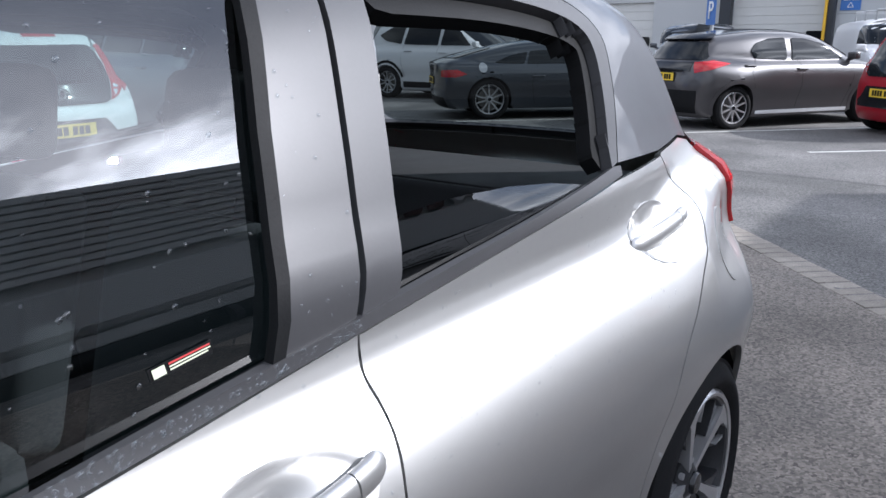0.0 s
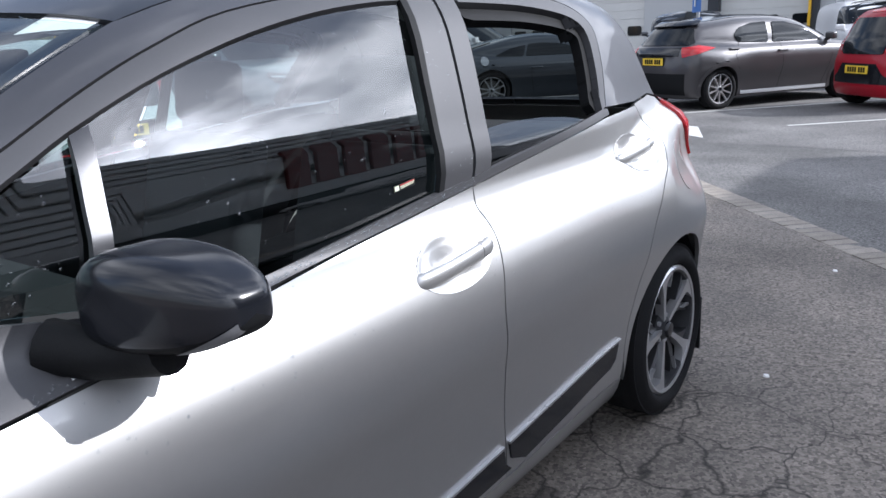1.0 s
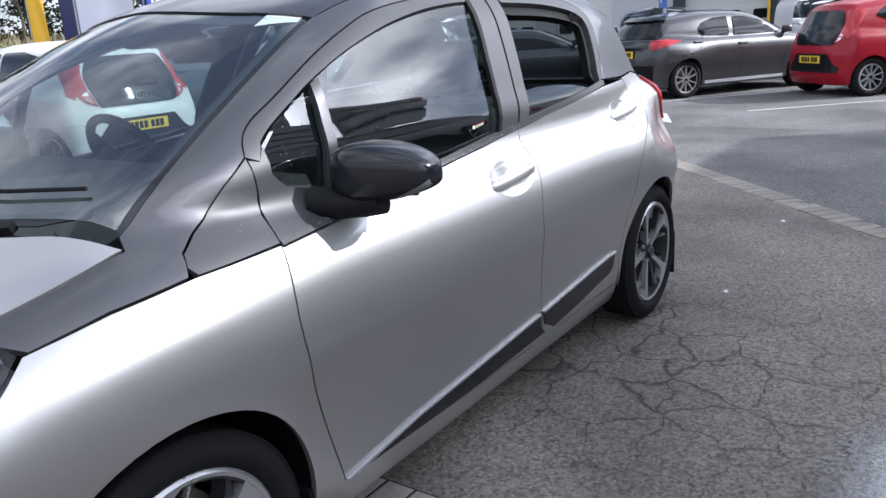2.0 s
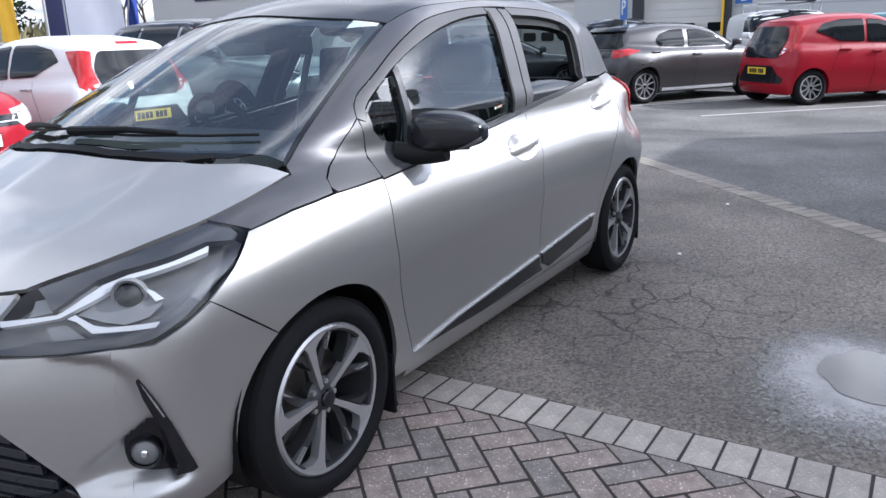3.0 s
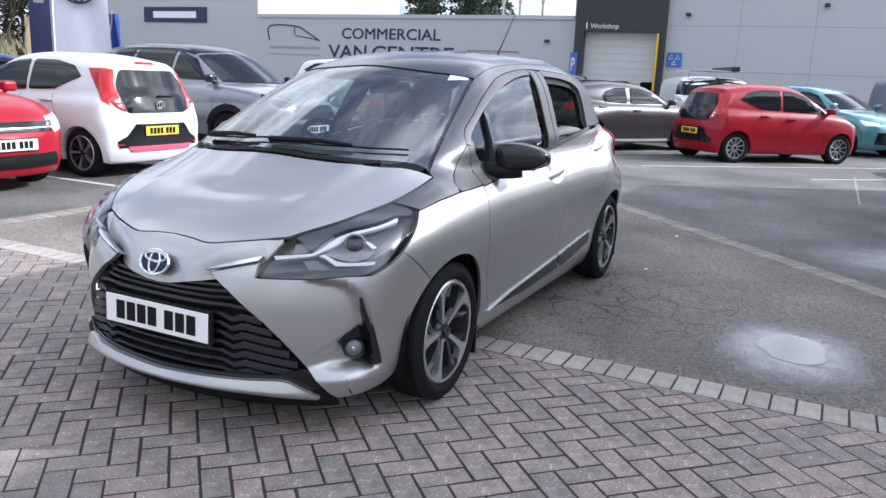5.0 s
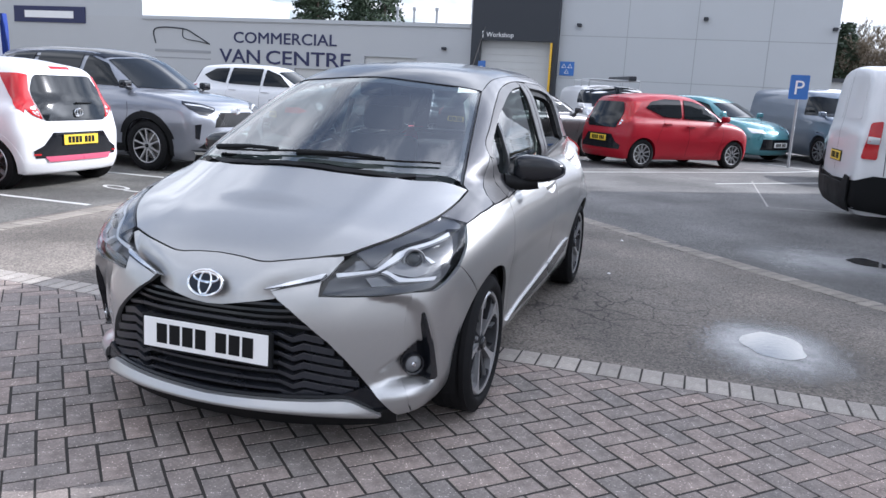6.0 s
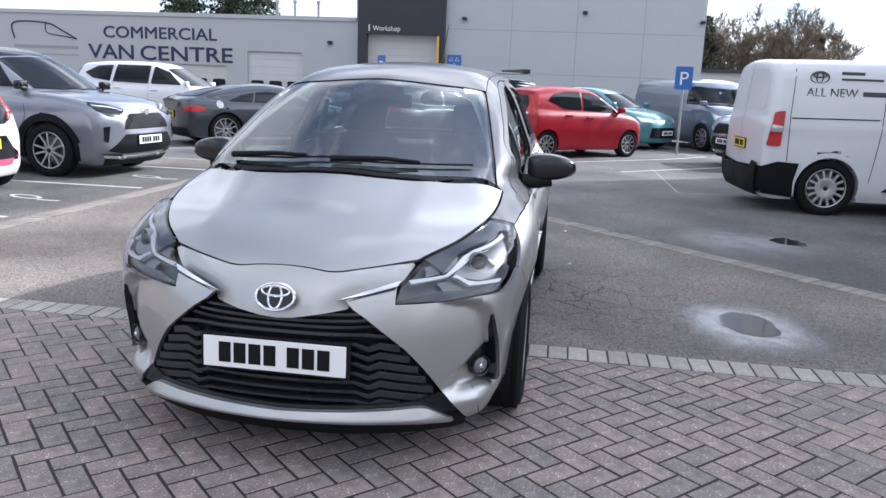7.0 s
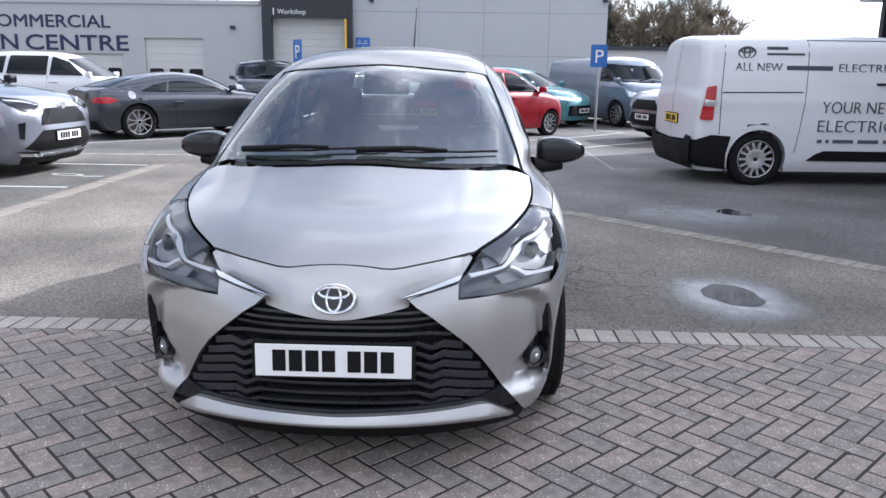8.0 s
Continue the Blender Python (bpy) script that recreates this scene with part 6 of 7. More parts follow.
# red small hatch
hw = [(.84, .935), (.42, 1.24), (.10, 1.325), (-.12, 1.345), (-.17, .985)]
hr = [(-.23, .99), (-.20, 1.345), (-.60, 1.345), (-.93, 1.29), (-1.08, 1.17), (-.68, 1.01)]


def small_lamps(paint):
    return [("tail_lamp", "side", [(-1.15, 1.27), (-1.36, 1.275), (-1.44, 1.10), (-1.52, .93), (-1.53, .855), (-1.43, .945), (-1.32, 1.08)], M["red_lens"], "red boomerang tail lamp"),
            ("tail_lamp", "tail", [(.47, 1.262), (.53, 1.275), (.58, 1.17), (.645, 1.0), (.64, .90), (.575, .83), (.475, .785), (.52, .94), (.52, 1.10)], M["red_lens"], "red boomerang tail lamp"),
            ("lamp_inset", "tail", [(.535, .93), (.585, .91), (.56, .845), (.505, .815)], M["lamp_clear"], "clear reversing lens"),
            ("rear_skirt", "tail", [(-.38, .64), (.38, .64), (.50, .50), (.62, .44), (.60, .36), (-.60, .36), (-.62, .44), (-.50, .50)], M["gloss_black"], "black plastic rear skirt"),
            ("brake_light", "tail", [(-.14, 1.335), (.14, 1.335), (.14, 1.36), (-.14, 1.36)], M["red_lens"], ""),
            ("headlamp", "side", [(1.45, .78), (1.66, .70), (1.72, .62), (1.62, .62), (1.42, .74)], M["lamp_clear"], "clear headlamp"),
            ("grille", "nose", [(-.5, .24), (.5, .24), (.42, .50), (-.42, .50)], M["gloss_black"], "")]


red = dict(windows=(hw, hr), rear=[(.455, .765), (.505, .94), (.505, 1.10), (.41, 1.265)], screen=[(1.12, 0), (1.06, .35), (.92, .60), (.38, .48), (.47, .25), (.50, 0)],
           seams=([(.80, .90), (.84, .70), (.74, .35), (.66, .24)], [(-.08, .95), (-.06, .6), (-.10, .26)], [(-.66, .96), (-.80, .70), (-.86, .5)]), handles=((-.02, .84), (-.60, .88)), plates=(.42, .555))
def accent(ob, f):
    panel("accent_bar", f, "tail", [(-.45, .318), (.45, .318), (.50, .378), (-.50, .378)], M["accent_red"], ob, .06, depth=.01, lift=.014, label="red accent bar in the bumper")
    for y in (-.62, .54):
        panel("accent_bar", f, "tail", [(y, .392), (y + .08, .392), (y + .08, .41), (y, .41)], M["red_lens"], ob, .06, depth=.006, lift=.012)
    q, nn = lay(f, "tail", np.array([0.0]), np.array([.86]))
    bm = bmesh.new()
    for a, b in ((.062, .043), (.022, .038)):
        tube(bm, [(q[0][0] - .022, a * math.cos(i * math.tau / 24), .86 + b * math.sin(i * math.tau / 24)) for i in range(25)], .007, 6, caps=False)
    part("badge", bm, M["chrome"], ob, "plain oval ring badge")
    p, nn = lay(f, "tail", np.linspace(0, -.26, 5), np.full(5, .955))
    bm = bmesh.new()
    tube(bm, [tuple(a + b * .025) for a, b in zip(p, nn)], [.013, .010, .008, .008, .006], 6)
    part("rear_wiper", bm, M["black"], ob)


M["accent_red"] = material("pink_red_accent", (.55, .09, .16), .3, 0, .05, 8, 100, coat=.5)
vehicle("small_hatchback", "red small hatchback parked at a slant in a bay", "car", SMALL, (-.60 + .795 - .65, 11.55 + .86 + .62, 43), M["red_paint"], "split", lamps=small_lamps(0), rim=.195, group="parked vehicles", **red)
vehicle("small_hatchback", "white small hatchback with red tail lamps, nose in a bay", "car", SMALL, (-8.25, 3.36, 180), M["white_paint"], "fan", lamps=small_lamps(0), extra=accent, rim=.205, group="parked vehicles", **red)
# grey hatchback
def dark_roof(ob, f):
    panel("roof_skin", f, "top", [(.40, 0), (.38, .28), (.28, .50), (-.5, .50), (-1.3, .44), (-1.62, .36), (-1.66, 0)], M["gloss_black"], ob, .1, depth=.004, lift=.005, sides=(1, -1))
    panel("spoiler", f, "tail", [(-.52, 1.24), (.52, 1.24), (.46, 1.30), (-.46, 1.30)], M["gloss_black"], ob, .1, depth=.03, lift=.05)


GREY = dict(FAMILY, belt=.94, roof=[(x, z - .085) for x, z in FAMILY["roof"]], hood=[(x, z - .02) for x, z in FAMILY["hood"]], haunch=.045)
gw = [(.74, .97), (.38, 1.19), (.06, 1.262), (-.19, 1.272), (-.24, .965)]
gr = [(-.34, .965), (-.31, 1.278), (-.62, 1.265), (-.86, 1.205), (-.97, 1.10), (-.92, 1.0)]
yw = [(.72, 1.00), (.34, 1.28), (.05, 1.345), (-.19, 1.355), (-.24, 1.00)]
yr = [(-.34, 1.00), (-.31, 1.36), (-.65, 1.345), (-.92, 1.27), (-1.04, 1.15), (-.99, 1.05)]
vehicle("hatchback", "dark grey metallic hatchback parked at a slant", "car", GREY, (-3.47 + .70 - .73, 11.46 + 1.15 + .40, 58), M["grey_paint"], "split", windows=(gw, gr), rear=[(.64, .98), (.52, 1.22)],
        screen=[(1.18, 0), (1.10, .35), (.95, .62), (.40, .52), (.48, .25), (.50, 0)],
        lamps=[("tail_lamp", "side", [(-1.38, .93), (-1.62, .975), (-1.80, .95), (-1.82, .82), (-1.68, .86)], M["red_lens"], "red tail lamp"),
               ("tail_lamp", "tail", [(.55, .95), (.70, .94), (.73, .83), (.62, .80)], M["red_lens"], "red tail lamp"),
               ("tail_band", "tail", [(-.54, .82), (.54, .82), (.54, .95), (-.54, .95)], M["gloss_black"], ""),
               ("rear_skirt", "tail", [(-.66, .24), (.66, .24), (.68, .56), (-.68, .56)], M["black"], ""),
               ("headlamp", "side", [(1.55, .80), (1.85, .72), (1.90, .66), (1.78, .66), (1.52, .75)], M["lamp_clear"], ""),
               ("sill_strip", "side", [(.86, .21), (-.88, .21), (-.88, .26), (.86, .26)], M["lamp_clear"], "bright sill strip")],
        seams=([(.86, .95), (.90, .70), (.80, .40), (.74, .26)], [(-.13, 1.0), (-.10, .6), (-.16, .28)], [(-.85, 1.05), (-1.05, .80), (-.95, .5)]), handles=((-.11, .84), (-1.05, .90)), plates=(.45, .74), extra=dark_roof, rim=.225, group="parked vehicles")
# sport-utility vehicles
sw = [(.80, 1.145), (.46, 1.44), (.10, 1.56), (.05, 1.15)]
sr = [(-.02, 1.15), (.0, 1.57), (-.85, 1.57), (-.92, 1.17)]
sq = [(-1.0, 1.18), (-.95, 1.56), (-1.35, 1.53), (-1.68, 1.36), (-1.45, 1.24)]


def suv_lamps(skirt):
    return [("headlamp", "nose", [(.80, .955), (.74, .99), (.58, .965), (.40, .908), (.43, .865), (.58, .80), (.70, .82), (.80, .89)], M["gloss_black"], "slim headlamp"),
            ("light_strip", "nose", [(.77, .958), (.58, .938), (.43, .893), (.44, .880), (.58, .918), (.775, .940)], M["lamp_tube"], ""),
            ("grille", "nose", [(-.34, .845), (.34, .845), (.45, .75), (.49, .645), (-.49, .645), (-.45, .75)], M["black"], "black mesh grille"),
            ("lower_grille", "nose", [(-.72, .37), (-.47, .58), (.47, .58), (.72, .37), (.50, .325), (-.50, .325)], M["black"], "black lower grille"),
            ("lower_slot", "nose", [(.79, .335), (.50, .318), (.46, .292), (.74, .322)], M["black"], ""),
            ("bright_bar", "nose", [(-.76, .315), (-.46, .285), (.46, .285), (.76, .315), (.72, .275), (.46, .250), (-.46, .250), (-.72, .275)], M["chrome"], ""),
            ("under_tray", "nose", [(-.70, .262), (.70, .262), (.66, .17), (-.66, .17)], M["black"], ""),
            ("fog_lamp", "nose", [(.70, .69), (.785, .68), (.78, .50), (.73, .48)], M["gloss_black"], ""),
            ("tail_lamp", "side", [(-1.85, 1.12), (-2.1, 1.08), (-2.2, 1.0), (-2.0, .98)], M["red_lens"], ""),
            ("arch_trim", "side", arc(1.345, .35, .48, 160, 15, 16) + arc(1.345, .35, .42, 15, 160, 16), M["black"], "black wheel arch trim"),
            ("arch_trim", "side", arc(-1.345, .35, .48, 165, 15, 16) + arc(-1.345, .35, .42, 15, 165, 16), M["black"], "black wheel arch trim"),
            ("sill_trim", "side", [(.90, .25), (-.90, .25), (-.90, .38), (.90, .36)], M["black"], "")]


suv = dict(windows=(sw, sr, sq), rear=[(.66, 1.16), (.55, 1.50)], screen=[(1.25, 0), (1.18, .35), (1.0, .66), (.40, .58), (.48, .3), (.50, 0)],
           seams=([(1.0, 1.08), (1.05, .8), (.95, .45)], [(.0, 1.12), (.0, .7), (-.04, .42)], [(-.92, 1.14), (-.95, .85), (-.85, .5)]), handles=((.15, 1.00), (-.78, 1.03)), plates=(.50, .75), rim=.24)


def black_top(ob, f):
    panel("roof_skin", f, "top", [(.44, 0), (.42, .30), (.34, .60), (-.5, .68), (-1.6, .64), (-1.85, .50), (-1.9, 0)], M["gloss_black"], ob, .1, depth=.004, lift=.003, sides=(1, -1))


def black_top_mesh(ob, f):
    black_top(ob, f)
    bm = bmesh.new()
    for d in (1, -1):
        for k in range(-7, 8):
            ys = np.linspace(-.09, .09, 4) + k * .052
            zs = .745 + d * np.linspace(-.088, .088, 4)
            if abs(ys).max() > .45:
                continue
            p, nn = lay(f, "nose", ys, zs)
            tube(bm, [tuple(a + b * .010) for a, b in zip(p, nn)], .0048, 5, caps=False)
    part("grille_mesh", bm, M["alloy_dark"], ob, "crossed grey grille mesh")
    q, nn = lay(f, "nose", np.array([0.0]), np.array([.86]))
    bm = bmesh.new()
    for a, b in ((.075, .052), (.03, .045)):
        tube(bm, [(q[0][0] + .02, a * math.cos(i * math.tau / 24), .865 + b * math.sin(i * math.tau / 24)) for i in range(25)], .008, 6, caps=False)
    part("badge", bm, M["chrome"], ob, "plain oval ring badge")


vehicle("sport_utility_vehicle", "silver blue sport utility vehicle with black roof", "car", dict(SUV, nose=[(a, b + .03) for a, b in SUV["nose"]]), (-8.335, 6.065, -4), M["silver_blue"], "split", lamps=suv_lamps(0), arch=M["black"], extra=black_top_mesh, roof_mat=M["gloss_black"], group="parked vehicles", **suv)
vehicle("sport_utility_vehicle", "white sport utility vehicle with black sills", "car", SUV, (-10.55, 14.5, 4), M["white_paint"], "split", lamps=suv_lamps(0), group="parked vehicles", **suv)
# charcoal coupe
vehicle("coupe", "charcoal two-door coupe parked at a slant", "car", COUPE, (-6.90, 12.22, 45), M["charcoal_paint"], "split",
        windows=([(.62, .89), (.30, 1.01), (-.03, 1.08), (-.32, 1.10), (-.56, 1.085), (-.62, .89)], [(-.66, .89), (-.60, 1.075), (-.90, 1.02), (-1.16, .91)]),
        rear=[(.55, .98), (.46, 1.14)], screen=[(1.02, 0), (.96, .35), (.80, .60), (.26, .50), (.34, .25), (.36, 0)],
        lamps=[("tail_lamp", "side", [(-1.62, .735), (-1.78, .805), (-2.0, .80), (-2.02, .69), (-1.80, .685)], M["red_lens"], "red tail lamp"),
               ("tail_lamp", "tail", [(.64, .69), (.84, .69), (.84, .80), (.66, .80)], M["red_lens"], "red tail lamp"),
               ("fuel_cap", "side", [(-1.36 + .070 * math.cos(i * math.tau / 18), .835 + .075 * math.sin(i * math.tau / 18)) for i in range(18)], M["alloy"], "round bright fuel cap"),
               ("rear_skirt", "tail", [(-.7, .2), (.7, .2), (.66, .36), (-.66, .36)], M["black"], "")],
        seams=([(.76, .88), (.80, .6), (.72, .25)], [(-.43, .92), (-.55, .6), (-.50, .25)]), handles=((-.45, .70),), plates=(None, .62), rim=.24, group="parked vehicles")
# red family hatch
FAMILY_LOW = dict(FAMILY, w=1.68, wb=2.47, hood=scaled(FAMILY["hood"], .99), belt=.96)
vehicle("hatchback", "red hatchback nose out of a bay with black grille", "car", FAMILY_LOW, (-8.42, 1.22, 2), M["red_paint"], "split", windows=(yw, yr), rear=[(.58, 1.05), (.48, 1.33)],
        screen=[(1.18, 0), (1.10, .35), (.95, .62), (.40, .52), (.48, .25), (.50, 0)],
        lamps=[("headlamp", "side", [(1.58, .80), (1.82, .76), (1.90, .68), (1.88, .60), (1.72, .64)], M["lamp_clear"], "clear headlamp"),
               ("grille", "nose", [(-.52, .62), (.52, .62), (.55, .72), (-.55, .72)], M["gloss_black"], "black grille with bright line"),
               ("bright_bar", "nose", [(-.52, .655), (.52, .655), (.52, .665), (-.52, .665)], M["chrome"], ""),
               ("lower_grille", "nose", [(-.62, .26), (.62, .26), (.56, .40), (-.56, .40)], M["black"], "")],
        plates=(.50, .7), rim=.22, group="parked vehicles")


# white van with dark lettering
M["vinyl"] = material("dark_grey_vinyl", (.075, .078, .090), .5, 0, .05, 4, 100)
def van_extra(ob, f):
    panel("rear_bumper", f, "tail", [(-.74, .22), (.74, .22), (.80, .40), (.82, .60), (.70, .62), (.6, .52), (-.6, .52), (-.70, .62), (-.82, .60), (-.80, .40)], M["black"], ob, .06, depth=.02, lift=.05, label="black plastic rear bumper")
    panel("bumper_side", f, "side", [(-2.44, .26), (-2.02, .21), (-2.04, .40), (-2.00, .62), (-2.24, .635), (-2.34, .60), (-2.46, .54)], M["black"], ob, .06, depth=.02, lift=.03, sides=(1, -1))
    panel("side_rub_strip", f, "side", [(-1.01, .325), (1.1, .325), (1.1, .45), (-.80, .45), (-.90, .41)], M["black"], ob, .1, depth=.01, lift=.02, sides=(1, -1), label="black rubbing strip")
    panel("tail_lamp", f, "side", rounded([(-2.385, .82), (-2.235, .815), (-2.225, 1.24), (-2.335, 1.22)], .025), M["red_lens"], ob, .05, depth=.02, lift=.02, sides=(1, -1), label="tall red tail lamp")
    panel("lamp_insert", f, "side", [(-2.355, 1.00), (-2.235, .995), (-2.235, 1.06), (-2.350, 1.07)], M["lamp_clear"], ob, .05, depth=.004, lift=.024, sides=(1, -1))
    panel("slide_rail", f, "side", [(-2.14, 1.150), (-1.14, 1.163), (-1.14, 1.176), (-2.14, 1.163)], M["black"], ob, .1, depth=.006, lift=.006, sides=(1, -1))
    for pts in ([(-1.08, 1.80), (-1.11, 1.0), (-1.17, .42)], [(.72, 1.80), (.70, 1.0), (.70, .42)], [(-2.12, 1.80), (-2.16, 1.2), (-2.14, .64)], [(-1.08, 1.80), (.72, 1.80)]):
        seam_line(f, "side", pts, ob, .008)
    seam_line(f, "tail", [(0, .62), (0, 1.8)], ob, .008, sides=(1,))
    panel("rear_recess", f, "tail", rounded([(.10, 1.25), (.72, 1.25), (.66, 1.72), (.12, 1.74)], .06), M["white_paint"], ob, .1, depth=.012, lift=.004, sides=(1, -1))
    d = M["vinyl"]
    def say(t, x, z, h, w, name="lettering"):
        q, _ = lay(f, "side", np.array([x]), np.array([z + h / 2]))
        words(t, x, -(q[0][1] + .004), z, h, d, ob, name, "dark grey vinyl lettering", width=w, bold=-.016)
    say("ALL NEW", -1.71, 1.42, .105, .58)
    say("ELECTRIC", -.36, 1.42, .105, .70)
    say("YOUR NEW", -.40, .92, .15, .97)
    say("ELECTRIC VAN", -.165, .69, .15, 1.5)
    def bar(x0, x1, z0, z1, nm="sign_bar"):
        q, _ = lay(f, "side", np.array([(x0 + x1) / 2]), np.array([(z0 + z1) / 2]))
        bm = bmesh.new()
        box(bm, x0, x1, -(q[0][1] + .008), -(q[0][1] - .01), z0, z1)
        part(nm, bm, d, ob, "plain dark lettering bar", None)
    bar(-1.36, -.79, 1.435, 1.49), bar(-1.61, -1.35, 1.68, 1.715), bar(-1.61, -1.14, 1.615, 1.64), [bar(a, b, .55, .592) for a, b in ((-.90, -.84), (-.79, -.75), (-.70, -.44), (-.38, -.12), (-.06, .25))]
    q, _ = lay(f, "side", np.array([-1.86]), np.array([1.64]))
    bm = bmesh.new()
    for a, b, cz in ((.105, .068, 0), (.038, .06, 0), (.075, .026, .03)):
        tube(bm, [(-1.86 + a * math.cos(i * math.tau / 30), -(q[0][1] + .006), 1.64 + cz + b * math.sin(i * math.tau / 30)) for i in range(31)], .009, 6, caps=False)
    part("oval_mark", bm, d, ob, "plain oval ring mark")


vehicle("panel_van", "white panel van with dark lettering on its side", "van", VAN, (2.70 + 1.64, 5.90 + .93, 3), M["white_paint"], "disc", windows=([(2.05, 1.18), (1.55, 1.58), (1.05, 1.66), (.85, 1.64), (.85, 1.18)],),
        screen=[(2.05, 0), (1.98, .4), (1.80, .74), (1.38, .68), (1.48, .3), (1.50, 0)], lamps=[("headlamp", "side", [(2.05, 1.02), (2.34, .92), (2.40, .78), (2.2, .82)], M["lamp_clear"], "")],
        handles=((-.12, 1.278), (.95, 1.12)), plates=(None, .80), extra=van_extra, rim=.235, group="parked vehicles", roof_mat=M["white_paint"])
M["blue_paint"] = material("strong_blue_paint", (.015, .06, .34), .32, .1, .05, 3, 60, coat=.8)
vehicle("hatchback", "blue hatchback with dark roof behind a white one", "car", FAMILY, (-14.2, 5.3, 180), M["blue_paint"], "split", windows=(yw, yr), rear=[(.58, 1.05), (.48, 1.33)], screen=[(1.18, 0), (1.10, .35), (.95, .62), (.40, .52), (.48, .25), (.50, 0)], extra=dark_roof, rim=.22, group="parked vehicles")
# vans and cars behind
VAN_SHORT = dict(VAN, w=1.84, wb=2.8, hood=scaled(VAN["hood"], .9), nose=[(a, b - .30) for a, b in VAN["nose"]], tail=[(a, b - .30) for a, b in VAN["tail"]], roof=scaled(VAN["roof"], .88, .965), screen=(1.75, 1.12, 1.25), back=(2.14, 1.0, .09))
VAN_LOW = dict(VAN_SHORT, roof=scaled(VAN["roof"], .88, .87), belt=1.02, hood=scaled(VAN["hood"], .9, .93))
vanw = dict(windows=([(1.75, 1.15), (1.30, 1.53), (.85, 1.60), (.65, 1.58), (.65, 1.15)],), screen=[(1.78, 0), (1.72, .4), (1.55, .70), (1.12, .64), (1.20, .3), (1.22, 0)], rim=.23,
            lamps=[("headlamp", "side", [(1.75, .98), (2.06, .88), (2.12, .76), (1.9, .80)], M["lamp_clear"], ""), ("grille", "nose", [(-.5, .55), (.5, .55), (.45, .72), (-.45, .72)], M["gloss_black"], "")])
vehicle("small_van", "blue grey small panel van facing out", "van", VAN_SHORT, (3.15, 18.08, -65), M["blue_grey_paint"], "split", plates=(.45, None), group="parked vehicles", **vanw)
vehicle("crossover_car", "turquoise crossover car behind a red hatchback", "car", dict(FAMILY, belt=1.0), (.45, 17.3, -36), M["teal_paint"], "split", windows=(yw, yr), screen=[(1.18, 0), (1.10, .35), (.95, .62), (.40, .52), (.48, .25), (.50, 0)],
        lamps=[("headlamp", "side", [(1.58, .80), (1.82, .76), (1.90, .68), (1.72, .68)], M["lamp_clear"], ""), ("grille", "nose", [(-.6, .30), (.6, .30), (.55, .55), (-.55, .55)], M["gloss_black"], "")], plates=(.42, None), rim=.22, group="parked vehicles")
vehicle("crossover_car", "silver crossover car with black grille facing out", "car", SUV, (4.80, 12.93, 199), M["silver_blue"], "split", lamps=suv_lamps(0)[2:] + [("headlamp", "side", [(1.55, 1.02), (1.80, 1.02), (1.98, .95), (1.90, .88), (1.62, .92)], M["lamp_clear"], "clear headlamp")], group="parked vehicles", **suv)


def rack(ob, f):
    for x in (-1.2, -.2, .8):
        bm = bmesh.new()
        tube(bm, [(x, -.66, 1.58), (x, -.66, 1.76), (x, .66, 1.76), (x, .66, 1.58)], .025, 8)
        part("roof_bar", bm, M["concrete"], ob)
    boxed("roof_tube", M["anthracite"], ob, (-1.4, .9, .35, .55, 1.77, 1.89), .03)


vehicle("small_van", "white small van with a roof rack", "van", VAN_LOW, (-2.3, 17.8, -70), M["white_paint"], "split", plates=(.45, None), extra=rack, group="parked vehicles", **vanw)
vehicle("large_van", "dark green-grey van facing the yard", "van", VAN_LOW, (-7.25, 20.6, -75), M["charcoal_paint"], "split", plates=(.45, None), group="parked vehicles", **vanw)


# ---- painted lines, block strips, puddles ----
def strip_marks(name, a, b, w, label="white painted bay line", mat=None, category="road marking", group="bay lines"):
    a, b = Vector((*a, 0)), Vector((*b, 0))
    d = (b - a).normalized()
    n = Vector((-d.y, d.x, 0)) * w / 2
    bm = bmesh.new()
    steps = max(2, int((b - a).length / .15))
    L = [a.lerp(b, i / steps) for i in range(steps + 1)]
    r = random.Random(hash(round(a.x * 91 + a.y * 17)) % 999)
    up = [bm.verts.new(p + n * (1 + r.uniform(-.12, .12)) + Vector((0, 0, .004))) for p in L]
    dn = [bm.verts.new(p - n * (1 + r.uniform(-.12, .12)) + Vector((0, 0, .004))) for p in L]
    for i in range(steps):
        bm.faces.new((up[i], dn[i], dn[i + 1], up[i + 1]))
    return link(name, bm, mat or M["line_paint"], None, label, None, category, "structure", group)


for a, b in (((-10.5, 6.75), (-5.43, 6.77)), ((-10.5, 4.50), (-5.49, 4.62)), ((-10.5, 2.30), (-5.55, 2.34)), ((-10.5, .1), (-5.6, .1)),
             ((-2.04, 9.69), (1.76, 13.2)), ((1.76, 13.2), (2.78, 14.45)), ((2.78, 14.45), (1.6, 15.75)), ((-4.9, 9.7), (-1.4, 13.4)), ((-7.9, 9.7), (-5.0, 12.7)), ((.6, 9.9), (3.9, 13.0))):
    strip_marks("bay_line", a, b, .075)


